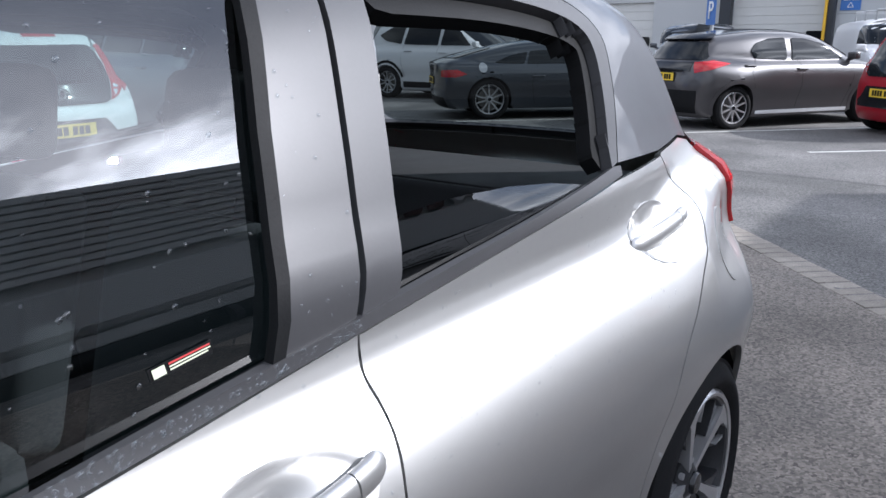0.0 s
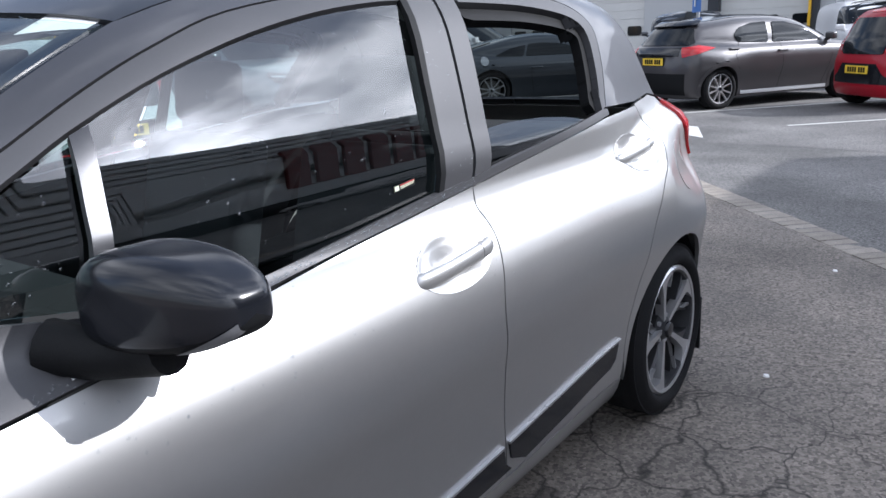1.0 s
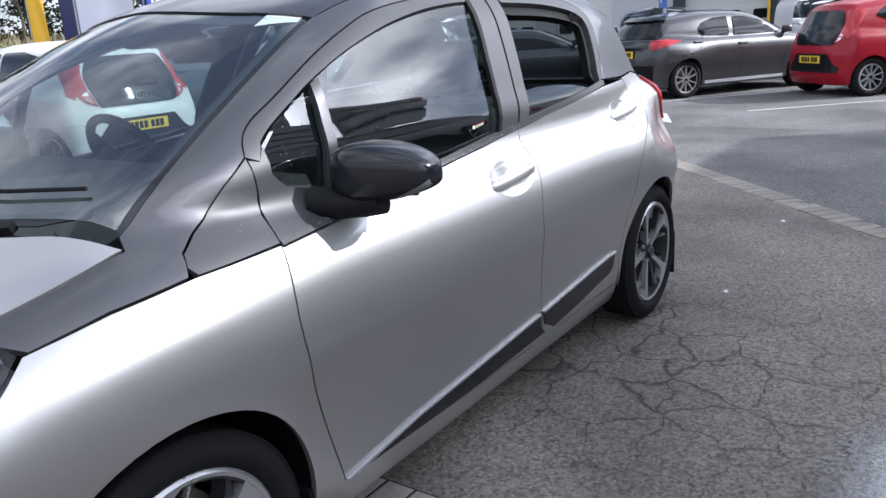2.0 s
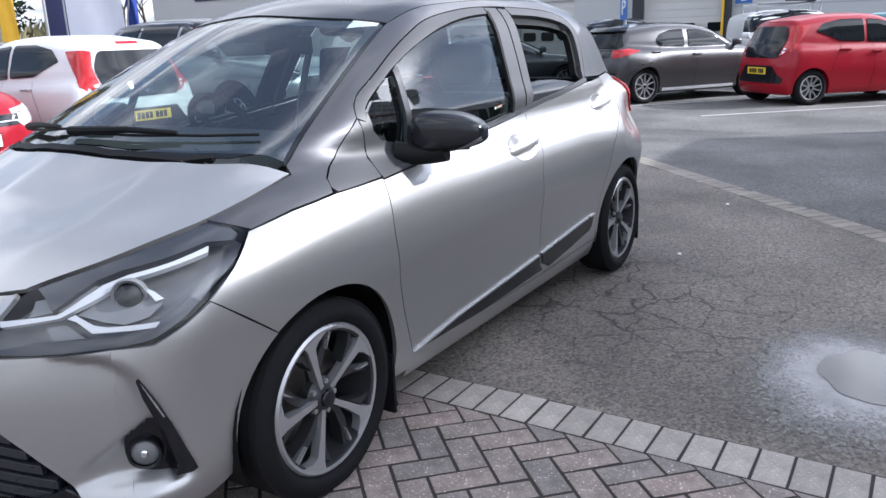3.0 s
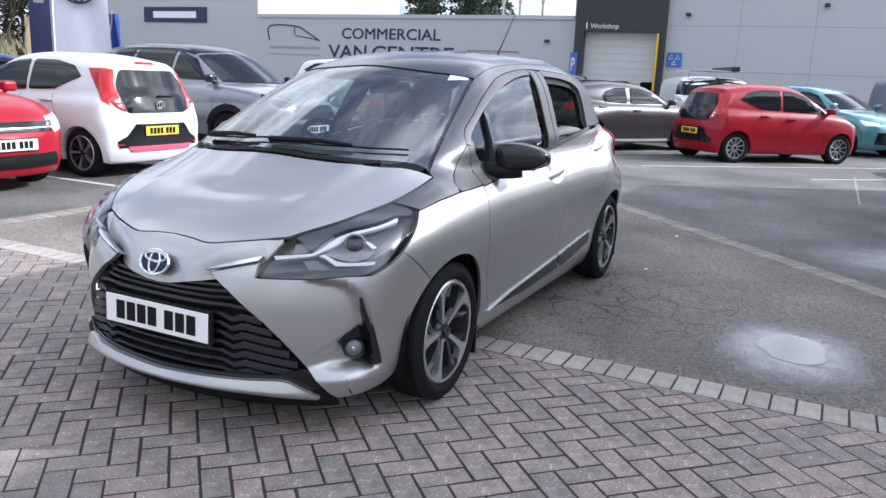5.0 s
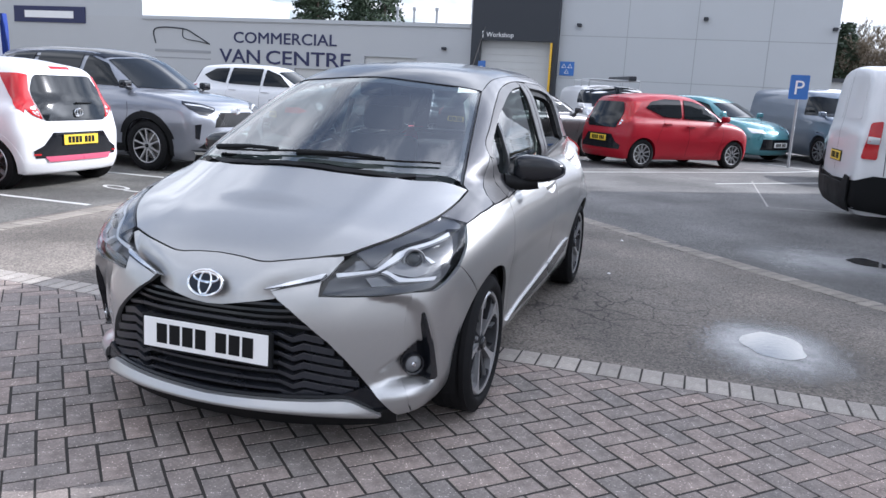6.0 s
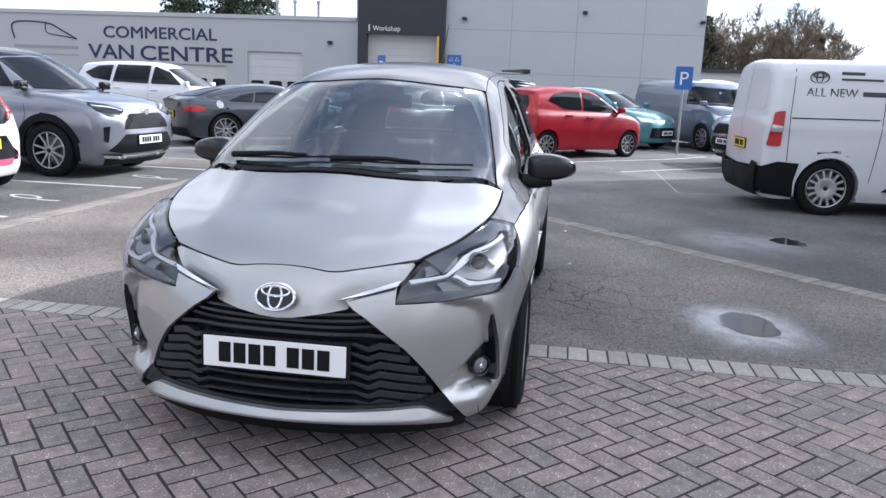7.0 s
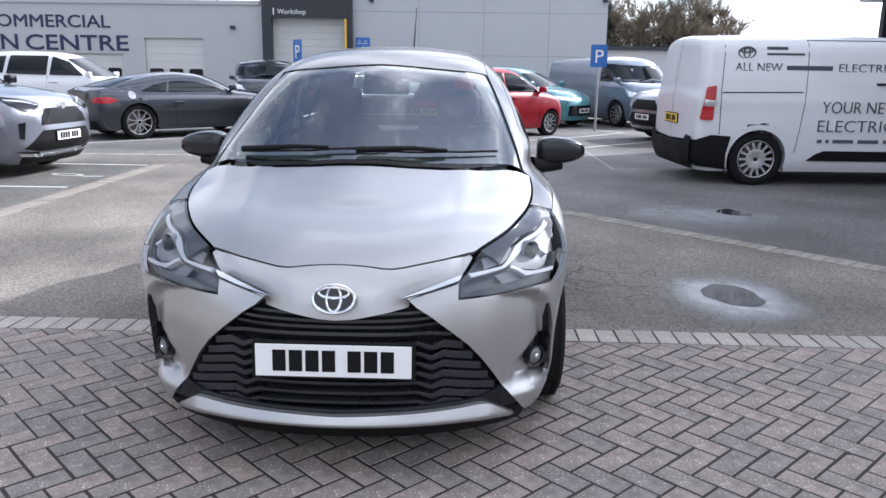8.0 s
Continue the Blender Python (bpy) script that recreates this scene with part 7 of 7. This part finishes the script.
def bay_number(x, y, turn):
    """Worn number beside a bay: an oval ring and a bar of paint."""
    bm = bmesh.new()
    n = 26
    rings = [[bm.verts.new((k * .24 * math.cos(i * math.tau / n), (k - .06 * (k < 1)) * .10 * math.sin(i * math.tau / n), .0045)) for i in range(n)] for k in (1.0, .72)]
    for i in range(n):
        bm.faces.new((rings[0][i], rings[0][(i + 1) % n], rings[1][(i + 1) % n], rings[1][i]))
    bm.faces.new([bm.verts.new((px, py, .0045)) for px, py in ((.28, -.09), (.52, .00), (.51, .05), (.27, -.04))])
    bmesh.ops.transform(bm, matrix=pose(x, y, 0, 0, 0, turn), verts=bm.verts)
    return link("bay_number", bm, M["line_paint"], None, "worn white painted bay mark", None, "road marking", "structure", "bay marks")


bay_number(-6.02, 5.66, -14), bay_number(-6.22, 3.50, -18)
# seams between asphalt lifts, a scrap of white paint, bits of litter
M["seam_pale"] = material("gritty_pale_seam", (.30, .29, .27), .85, 0, .4, 12, 160)
M["seam_dark"] = material("tarred_seam", (.045, .043, .042), .6, 0, .3, 12, 160)
for mt, run, lab in ((M["seam_pale"], ((1.22, 10.88), (1.24, 7.31), (2.44, 7.40), (6.0, 7.62)), "pale gritty joint in the asphalt"),
                     (M["seam_dark"], ((-2.43, 7.92), (-1.41, 7.89), (-.67, 7.78), (.73, 8.49)), "dark tarred joint in the asphalt")):
    for a, b in zip(run, run[1:]):
        strip_marks("asphalt_seam", a, b, .028, lab, mt, "ground", "asphalt joints")
sheet("paint_scrap", [(-3.2, 9.35), (-3.05, 9.3), (-2.64, 8.3), (-2.9, 8.48)], .005, M["line_paint"], "scrap of worn white road paint", "road marking")
rl = random.Random(4)
for x, y in ((-.28, 2.07), (-.33, 3.57)):
    bm = bmesh.new()
    outl = [(.014 * rl.uniform(.6, 1.2) * math.cos(i * math.tau / 7), .011 * rl.uniform(.6, 1.2) * math.sin(i * math.tau / 7)) for i in range(7)]
    lo = [bm.verts.new((x + p, y + q, 0.0)) for p, q in outl]
    hi = [bm.verts.new((x + p * .8, y + q * .8, .008 * rl.uniform(.5, 1.2))) for p, q in outl]
    bm.faces.new(hi), bm.faces.new(lo[::-1])
    for i in range(7):
        bm.faces.new((lo[i], lo[(i + 1) % 7], hi[(i + 1) % 7], hi[i]))
    link("litter", bm, M["white_plastic"], None, "crumpled scrap of white paper on asphalt", None, "litter", "", "scraps of litter")


def stone_block(name, lx, ly, h=.06, top=.003, bevel=.006):
    """Mesh of one paving block, top just proud of the ground."""
    bm = bmesh.new()
    b = bevel
    base = [(-lx / 2, -ly / 2), (lx / 2, -ly / 2), (lx / 2, ly / 2), (-lx / 2, ly / 2)]
    r0 = [bm.verts.new((x, y, top - h)) for x, y in base]
    r1 = [bm.verts.new((x, y, top - b)) for x, y in base]
    r2 = [bm.verts.new((x - math.copysign(b, x), y - math.copysign(b, y), top)) for x, y in base]
    for s, e, mi in ((r0, r1, 1), (r1, r2, 0)):
        for k in range(4):
            bm.faces.new((s[k], s[(k + 1) % 4], e[(k + 1) % 4], e[k])).material_index = mi
    bm.faces.new(r2)
    me = bpy.data.meshes.new(name)
    bm.to_mesh(me)
    bm.free()
    return me


def place_block(me, mat, x, y, turn, parent, r):
    ob = new("block", me)
    ob.parent = parent
    ob.matrix_basis = pose(x, y, r.uniform(-.0015, .0015), r.uniform(-.5, .5), r.uniform(-.5, .5), turn + r.uniform(-.6, .6))
    return ob


def wet_patch(name, cx, cy, rx, ry, mat, z, label, seed, wob=.16, n=44):
    r = random.Random(seed)
    ph = [r.uniform(0, 6.28) for _ in range(4)]
    bm = bmesh.new()
    c = bm.verts.new((cx, cy, z))
    ring = []
    for i in range(n):
        a = i * math.tau / n
        k = 1 + wob * (.5 * math.sin(2 * a + ph[0]) + .35 * math.sin(3 * a + ph[1]) + .25 * math.sin(5 * a + ph[2]) + .2 * math.sin(8 * a + ph[3]))
        ring.append(bm.verts.new((cx + rx * k * math.cos(a), cy + ry * k * math.sin(a), z)))
    for i in range(n):
        bm.faces.new((c, ring[i], ring[(i + 1) % n]))
    return link(name, bm, mat, None, label, None, "puddle", "structure")


M["water"] = material("puddle_water", (.045, .044, .043), .05, 0, .3, 9, 60, spec=.8, rvary=.3, bump=.05, bump_scale=40)
# bright wet sheen round the puddle, partly put into a pale base colour
M["damp_sheen"] = material("damp_sheen_asphalt", (.27, .267, .265), .22, 0, .5, 6, 260, bump=.6, bump_scale=300, spec=.9)


def fade_edge(m, centre, rx, ry, inner, outer):
    """Sheet that thins out into the ground in speckles."""
    n, l = m.node_tree.nodes, m.node_tree.links
    out, b = n["Material Output"], n["Principled BSDF"]
    co, mp = n.new("ShaderNodeTexCoord"), n.new("ShaderNodeMapping")
    mp.inputs["Location"].default_value = (-centre[0] / rx, -centre[1] / ry, 0)
    mp.inputs["Scale"].default_value = (1 / rx, 1 / ry, 0)
    l.new(co.outputs["Object"], mp.inputs[0])
    ln = n.new("ShaderNodeVectorMath"); ln.operation = "LENGTH"; l.new(mp.outputs[0], ln.inputs[0])
    nz = n.new("ShaderNodeTexNoise"); nz.inputs["Scale"].default_value, nz.inputs["Detail"].default_value = 70, 6
    l.new(co.outputs["Object"], nz.inputs["Vector"])
    big = n.new("ShaderNodeTexNoise"); big.inputs["Scale"].default_value, big.inputs["Detail"].default_value = 4, 3
    l.new(co.outputs["Object"], big.inputs["Vector"])
    a1 = n.new("ShaderNodeMath"); a1.operation = "MULTIPLY_ADD"; a1.inputs[1].default_value = 1.0
    l.new(nz.outputs["Fac"], a1.inputs[0]), l.new(ln.outputs["Value"], a1.inputs[2])
    a2 = n.new("ShaderNodeMath"); a2.operation = "MULTIPLY_ADD"; a2.inputs[1].default_value = .5
    l.new(big.outputs["Fac"], a2.inputs[0]), l.new(a1.outputs[0], a2.inputs[2])
    mr = n.new("ShaderNodeMapRange")
    mr.inputs["From Min"].default_value, mr.inputs["From Max"].default_value = inner + .75, outer + .75
    mr.inputs["To Min"].default_value, mr.inputs["To Max"].default_value = 1, 0
    l.new(a2.outputs[0], mr.inputs["Value"])
    tr, mx = n.new("ShaderNodeBsdfTransparent"), n.new("ShaderNodeMixShader")
    l.new(mr.outputs[0], mx.inputs[0]), l.new(tr.outputs[0], mx.inputs[1]), l.new(b.outputs[0], mx.inputs[2])
    l.new(mx.outputs[0], out.inputs["Surface"])
    return m


wet_patch("wet_ring", .80, .66, .70, .86, fade_edge(M["damp_sheen"], (.80, .66), .50, .66, .45, .95), .0045, "damp ring round a puddle, wet sheen painted pale", 3, .05)
wet_patch("puddle", .81, .70, .18, .24, M["water"], .007, "shallow rain puddle on asphalt", 5, .12)
M["damp_pale"] = material("drying_pale_asphalt", (.24, .24, .24), .35, 0, .35, 6, 260, bump=.5, bump_scale=300)
wet_patch("wet_ring", 1.60, 3.62, 1.15, 1.15, fade_edge(M["damp_pale"], (1.60, 3.62), .95, .88, .15, 1.0), .0045, "pale drying patch round a drain", 9, .05)
wet_patch("puddle", 1.83, 3.76, .15, .20, M["water"], .007, "small dark puddle over a drain", 11, .2)

# ---- signs, flags, posts ----
def parking_sign(x, y, turn, label):
    ob = empty("parking_sign", pose(x, y, 0, 0, 0, turn), label, "sign", "parking signs")
    bm = bmesh.new()
    tube(bm, [(0, .03, 0), (0, .03, 2.0)], .030, 12)
    part("post", bm, M["concrete"], ob)
    bm = bmesh.new()
    prism(bm, rounded([(-.195, 1.50), (.195, 1.50), (.195, 2.02), (-.195, 2.02)], .03), -.006, 0)
    pl = part("sign_plate", bm, M["sign_blue"], ob, "blue plate with white letter")
    words("P", 0, -.0125, 1.605, .31, M["sign_white"], pl, "letter")
    for z in (1.6, 1.92):
        boxed("clip", M["concrete"], ob, (-.05, .05, 0, .03, z - .02, z + .02), .004)
    return ob


parking_sign(2.18, 14.9, -6, "blue and white parking sign on a grey post")
parking_sign(-4.85, 14.24, -48, "blue and white parking sign turned aside on a grey post")


def feather_flag(x, y, turn, h, w, cloth, label, marks=None, z0=.5):
    ob = empty("flag", pose(x, y, 0, 0, 0, turn), label, "flag", "forecourt flags")
    bm = bmesh.new()
    tube(bm, spline([(0, 0, 0), (0, 0, h * .7), (.08, 0, h * .93), (.35 * w, 0, h + .05)], 5), .018, 8)
    part("pole", bm, M["concrete"], ob)
    bm = bmesh.new()
    nu, nv = 10, 24
    g = [[bm.verts.new((.03 + w * i / nu * (1 - .25 * (j / nv) ** 4), .07 * math.sin(i * .8 + j * .25) * i / nu, z0 + (h - z0) * j / nv)) for j in range(nv + 1)] for i in range(nu + 1)]
    for i in range(nu):
        for j in range(nv):
            bm.faces.new((g[i][j], g[i + 1][j], g[i + 1][j + 1], g[i][j + 1]))
    part("cloth", bm, cloth, ob, "", 60)
    if marks:
        bm = bmesh.new()
        for a, b, cz in ((.26, .17, 0), (.09, .16, 0), (.19, .07, .07)):
            tube(bm, [(w * .5 + a * math.cos(i * math.tau / 28), -.08, marks + cz + b * math.sin(i * math.tau / 28)) for i in range(29)], .022, 6, caps=False)
        part("oval_mark", bm, M["anthracite"], ob, "plain oval ring mark")


M["flag_white"] = material("white_cloth", (.72, .73, .80), .9, 0, .06, 4, 200)
M["flag_blue"] = material("blue_cloth", (.02, .045, .22), .9, 0, .1, 4, 200)
M["flag_orange"] = material("pale_orange_cloth", (.75, .55, .30), .9, 0, .1, 4, 200)
feather_flag(-12.35, 6.3, 36, 3.6, 1.0, M["flag_white"], "tall white feather flag with dark ring mark", 2.55)
feather_flag(-19.6, 10.9, 36, 2.45, .42, M["flag_orange"], "small pale orange and white flag")
feather_flag(-12.6, 7.75, 36, 2.3, .22, M["flag_blue"], "small navy flag on a pole")
feather_flag(-27.6, 13.75, 36, 4.2, .62, M["yellow"], "tall yellow feather flag before the bank")
totem = empty("totem_sign", pose(-13.6, 7.0, 0, 0, 0, 38), "tall navy totem sign with white edge", "sign")
boxed("panel", M["navy"], totem, (-.20, .20, -.10, .10, 0, 2.95), .02)
boxed("edge_strip", M["sign_white"], totem, (.20, .25, -.10, .10, 0, 2.95), .01)
bm = bmesh.new()
prism(bm, rounded([(-.11, 2.70), (.11, 2.70), (.09, 2.42), (-.09, 2.42)], .02), -.115, -.10)
prism(bm, [(-.06, 2.64), (.06, 2.64), (.05, 2.56), (-.05, 2.56)], -.125, -.115)
part("shield_mark", bm, M["concrete"], totem, "plain pale shield mark")
lampp = empty("street_lamp", pose(-32.4, 18.6, 0), "pale grey lamp post with small head", "street lamp")
bm = bmesh.new()
tube(bm, [(0, 0, 0), (0, 0, 5.4)], [.10, .06], 10)
part("pole", bm, M["concrete"], lampp)
boxed("head", M["sign_white"], lampp, (-.35, .15, -.12, .12, 5.4, 5.55), .03)

# ---- trees and bank ----
M["bark"] = material("grey_brown_bark", (.085, .070, .055), .9, 0, .3, 6, 60, bump=.6)
M["twig"] = material("winter_twigs", (.20, .165, .12), .9, 0, .3, 2, 40)
M["needle"] = material("dark_pine_needles", (.030, .050, .026), .8, 0, .35, 1.5, 40, island=.3)
M["scrub"] = material("dry_grass_bank", (.17, .155, .085), .95, 0, .35, .8, 30, bump=.5)


def bare_tree_mesh(seed, h):
    r = random.Random(seed)
    wood, twigs = bmesh.new(), []
    def grow(p, d, length, rad, depth):
        pts = [p]
        q, dd = p.copy(), d.copy()
        for _ in range(3):
            dd = (dd + Vector((r.uniform(-.2, .2), r.uniform(-.2, .2), r.uniform(-.05, .15)))).normalized()
            q = q + dd * length / 3
            pts.append(q.copy())
        tube(wood, pts, [rad, rad * .85, rad * .7, rad * .5], 5 if depth < 3 else 3, caps=False)
        if depth == 4:
            for _ in range(13):
                t = (dd + Vector((r.uniform(-.9, .9), r.uniform(-.9, .9), r.uniform(-.3, .8)))).normalized() * r.uniform(.25, .6) * h / 7
                s = pts[r.randint(1, 3)]
                w = t.orthogonal().normalized() * .026 * h / 7
                twigs.append((s - w, s + w, s + t))
            return
        for k in range(r.randint(3, 4)):
            at = pts[r.choice((1, 2, 3, 3))] if depth else pts[r.choice((2, 3, 3))]
            nd = (dd * .75 + Vector((r.uniform(-1, 1), r.uniform(-1, 1), r.uniform(.0, .7))) * .8).normalized()
            grow(at, nd, length * r.uniform(.55, .8), rad * .5, depth + 1)
    grow(Vector((0, 0, 0)), Vector((0, 0, 1)), h * .42, h * .018, 0)
    tw = bmesh.new()
    for t in twigs:
        tw.faces.new([tw.verts.new(v) for v in t])
    return wood, tw


def bare_tree(seed, h, m, label="leafless winter tree with fine brown twigs"):
    ob = empty("tree", m, label, "tree", "trees behind the yard")
    w, t = bare_tree_mesh(seed, h)
    part("trunk", w, M["bark"], ob, "", 60)
    link("crown", t, M["twig"], ob)
    return ob


def pine(seed, h, m):
    r = random.Random(seed)
    ob = empty("tree", m, "dark green evergreen pine tree", "tree", "trees behind the yard")
    w, c = bmesh.new(), bmesh.new()
    tube(w, [(0, 0, 0), (.05, 0, h * .5), (0, .04, h)], [h * .022, h * .014, .02], 7)
    for k in range(26):
        z = h * (.28 + .72 * k / 26)
        reach = h * .26 * (1.05 - k / 26) ** .8 * r.uniform(.7, 1.15)
        for b in range(r.randint(5, 7)):
            a = r.uniform(0, math.tau)
            d = Vector((math.cos(a), math.sin(a), r.uniform(-.1, .25)))
            for s in range(16):
                t = r.uniform(.25, 1)
                p = Vector((0, 0, z)) + d * reach * t + Vector((r.uniform(-1, 1), r.uniform(-1, 1), r.uniform(-.6, .6))) * .05 * h * (1.1 - .5 * t)
                e = Vector((r.uniform(-1, 1), r.uniform(-1, 1), r.uniform(-.5, .9))).normalized() * r.uniform(.02, .045) * h
                n = e.orthogonal().normalized() * .012 * h
                c.faces.new([c.verts.new(v) for v in (p - n, p + n, p + e)])
    part("trunk", w, M["bark"], ob, "", 60)
    link("crown", c, M["needle"], ob)
    return ob


rt = random.Random(8)
bare = [bare_tree(s, 7.0, pose(-48 + 3 * s, 30 + 2 * s, .8)) for s in (1, 2, 3)]
for k in range(38):
    x, y = rt.uniform(7.0, 19.0), rt.uniform(50, 62)
    copy_thing(bare[k % 3], pose(x, y, 0, 0, 0, rt.uniform(0, 360)) @ Matrix.Scale(rt.uniform(.62, 1.0), 4))
for k in range(26):
    y = rt.uniform(14, 50)
    copy_thing(bare[k % 3], pose(-44 - rt.uniform(0, 14) + (y - 30) * .25, y, 1.0, 0, 0, rt.uniform(0, 360)))
ev = [pine(s, 10.0, pose(-31 + 6 * (s % 2), 56, 0)) for s in (4, 5)]
for x, y, k, sc in ((-38.5, 58, 0, 1.05), (-36, 54, 1, .95), (-34, 60, 0, 1.0), (-29.2, 60, 1, 1.1), (-27.5, 57, 0, .9), (-42, 62, 1, 1.1), (8.5, 54, 0, .68), (13.6, 56, 1, .55), (17.8, 60, 0, .62), (16.5, 58, 1, .5), (-52, 34, 0, .9), (-50, 26, 1, 1.0), (-47, 20, 0, .8)):
    copy_thing(ev[k], pose(x, y, 0, 0, 0, rt.uniform(0, 360)) @ Matrix.Scale(sc, 4))
# scrubby bank far off
bm = bmesh.new()
for i in range(41):
    for j in range(7):
        y = 0 + i * 1.6
        bm.verts.new((-38 - j * 4 + (y - 30) * .25, y, .02 + 2.6 * (1 - math.exp(-j * .55)) + rt.uniform(-.18, .18) * (j > 0)))
bm.verts.ensure_lookup_table()
for i in range(40):
    for j in range(6):
        bm.faces.new([bm.verts[i * 7 + j], bm.verts[i * 7 + j + 1], bm.verts[(i + 1) * 7 + j + 1], bm.verts[(i + 1) * 7 + j]])
link("bank", bm, M["scrub"], None, "dry grassy bank under the trees", 60, "bank", "structure")
bm = bmesh.new()
for _ in range(2600):
    y = rt.uniform(4, 58)
    j = rt.uniform(.3, 5.5)
    p = Vector((-38 - j * 4 + (y - 30) * .25, y, 2.6 * (1 - math.exp(-j * .55))))
    e = Vector((rt.uniform(-.5, .5), rt.uniform(-.5, .5), rt.uniform(.3, 1.1)))
    n = Vector((rt.uniform(-.2, .2), .18, 0))
    bm.faces.new([bm.verts.new(v) for v in (p - n, p + n, p + e)])
link("scrub", bm, M["scrub"], None, "dry winter scrub on a bank", None, "scrub", "stuff")
# small sheds beyond the yard
shed = empty("low_outbuilding", pose(7.0, 40, 0), "low grey outbuilding beyond the yard", "building")
bm = bmesh.new()
box(bm, -3, 3, 0, 5, 0, 2.6)
part("wall", bm, M["clad_low"], shed, "", None)
bm = bmesh.new()
box(bm, -3.2, 3.2, -.2, 5.2, 2.6, 2.8)
part("roof", bm, M["anthracite"], shed, "", None)

# ---- paving blocks (last) ----
rb = random.Random(4)
paving = empty("forecourt_paving", pose(0, 0, 0), "herringbone clay block paving with grey edging row", "paving", kind="structure")
EB = stone_block("edging_block", .0960, .192, bevel=.0022)
n = int(16 / .105)
for k in range(n):
    place_block(EB, M["edging"], -8.95 + k * .105, EDGE_Y - .102, 0, paving, rb)
EB.materials.append(M["edging"]), EB.materials.append(M["joint"])
BR = stone_block("paving_brick", .1895, .0895, bevel=.0022)
BR.materials.append(M["paver"]), BR.materials.append(M["joint"])
U0, V0, c45 = .677, -.798, math.sqrt(.5)
LIM = EDGE_Y - .204
rest_v, rest_f, rest_side = [], [], []


def add_cut(corners, top):
    """Block, cut off at the edging row, into the joined rest."""
    poly = []
    for i, p in enumerate(corners):
        q = corners[(i + 1) % 4]
        if p[1] <= LIM:
            poly.append(p)
        if (p[1] - LIM) * (q[1] - LIM) < 0:
            t = (LIM - p[1]) / (q[1] - p[1])
            poly.append((p[0] + t * (q[0] - p[0]), LIM))
    if len(poly) < 3:
        return
    area = abs(sum(a[0] * b[1] - b[0] * a[1] for a, b in zip(poly, poly[1:] + poly[:1]))) / 2
    if area < .0006:
        return
    cx, cy = sum(p[0] for p in poly) / len(poly), sum(p[1] for p in poly) / len(poly)
    b0, m = len(rest_v), len(poly)
    tilt = (rb.uniform(-.008, .008), rb.uniform(-.008, .008))
    for z, d in ((-.05, .0052), (top - .0022, .0052), (top, .0074)):
        for q in inset(poly, d):
            rest_v.append((q[0], q[1], z + (q[0] - cx) * tilt[0] + (q[1] - cy) * tilt[1]))
    for s in (0, m):
        for k in range(m):
            rest_side.append(s == 0)
            rest_f.append((b0 + s + k, b0 + s + (k + 1) % m, b0 + s + m + (k + 1) % m, b0 + s + m + k))
    rest_f.append(tuple(b0 + 2 * m + k for k in range(m)))
    rest_side.append(False)


single = 0
for i in range(-110, 120):
    for j in range(-110, 110):
        k = (i - j) % 4
        if k == 0:
            u, v, turn = U0 + (i + 1) * .1, V0 + (j + .5) * .1, -45
        elif k == 2:
            u, v, turn = U0 + (i + .5) * .1, V0 + j * .1, 45
        else:
            continue
        x, y = (u + v) * c45, (v - u) * c45
        if not (-9.0 < x < 7.0 and -9.0 < y < LIM + .12):
            continue
        inside = y < LIM - .12
        if inside and -2.55 < x < .75 and -2.05 < y < -.35 and single < 300:
            place_block(BR, M["paver"], x, y, turn, paving, rb)
            single += 1
        else:
            a = radians(turn)
            cs = [(x + p * math.cos(a) - q * math.sin(a), y + p * math.sin(a) + q * math.cos(a)) for p, q in ((-.1, -.05), (.1, -.05), (.1, .05), (-.1, .05))]
            add_cut(cs, .003 + rb.uniform(-.0015, .0015))
me = bpy.data.meshes.new("blocks")
me.from_pydata(rest_v, [], rest_f)
me.materials.append(M["paver"]), me.materials.append(M["joint"])
me.polygons.foreach_set("material_index", [int(k) for k in rest_side])
rest = new("blocks", me)
rest.parent = paving
tagged(rest, kind="stuff")
# flush block strips across the yard
SB = stone_block("strip_block", .0945, .194, top=.004, bevel=.003)
SB.materials.append(M["strip"]), SB.materials.append(M["joint"])
yard = empty("block_strips", pose(0, 0, 0), "pale flush block strips across the asphalt", "paving", kind="structure")
for k in range(84):
    t = k * .1
    place_block(SB, M["edging"], -2.40 + t * .7071 * 1.0, 6.25 - t * .7071 * 1.045, -46.5, yard, rb)
for k in range(68):
    place_block(SB, M["edging"], -5.28, .15 + k * .1, 90, yard, rb)
for k in range(36):
    place_block(SB, M["edging"], -8.2 + k * .1, 8.05 + k * .004, 0, yard, rb)
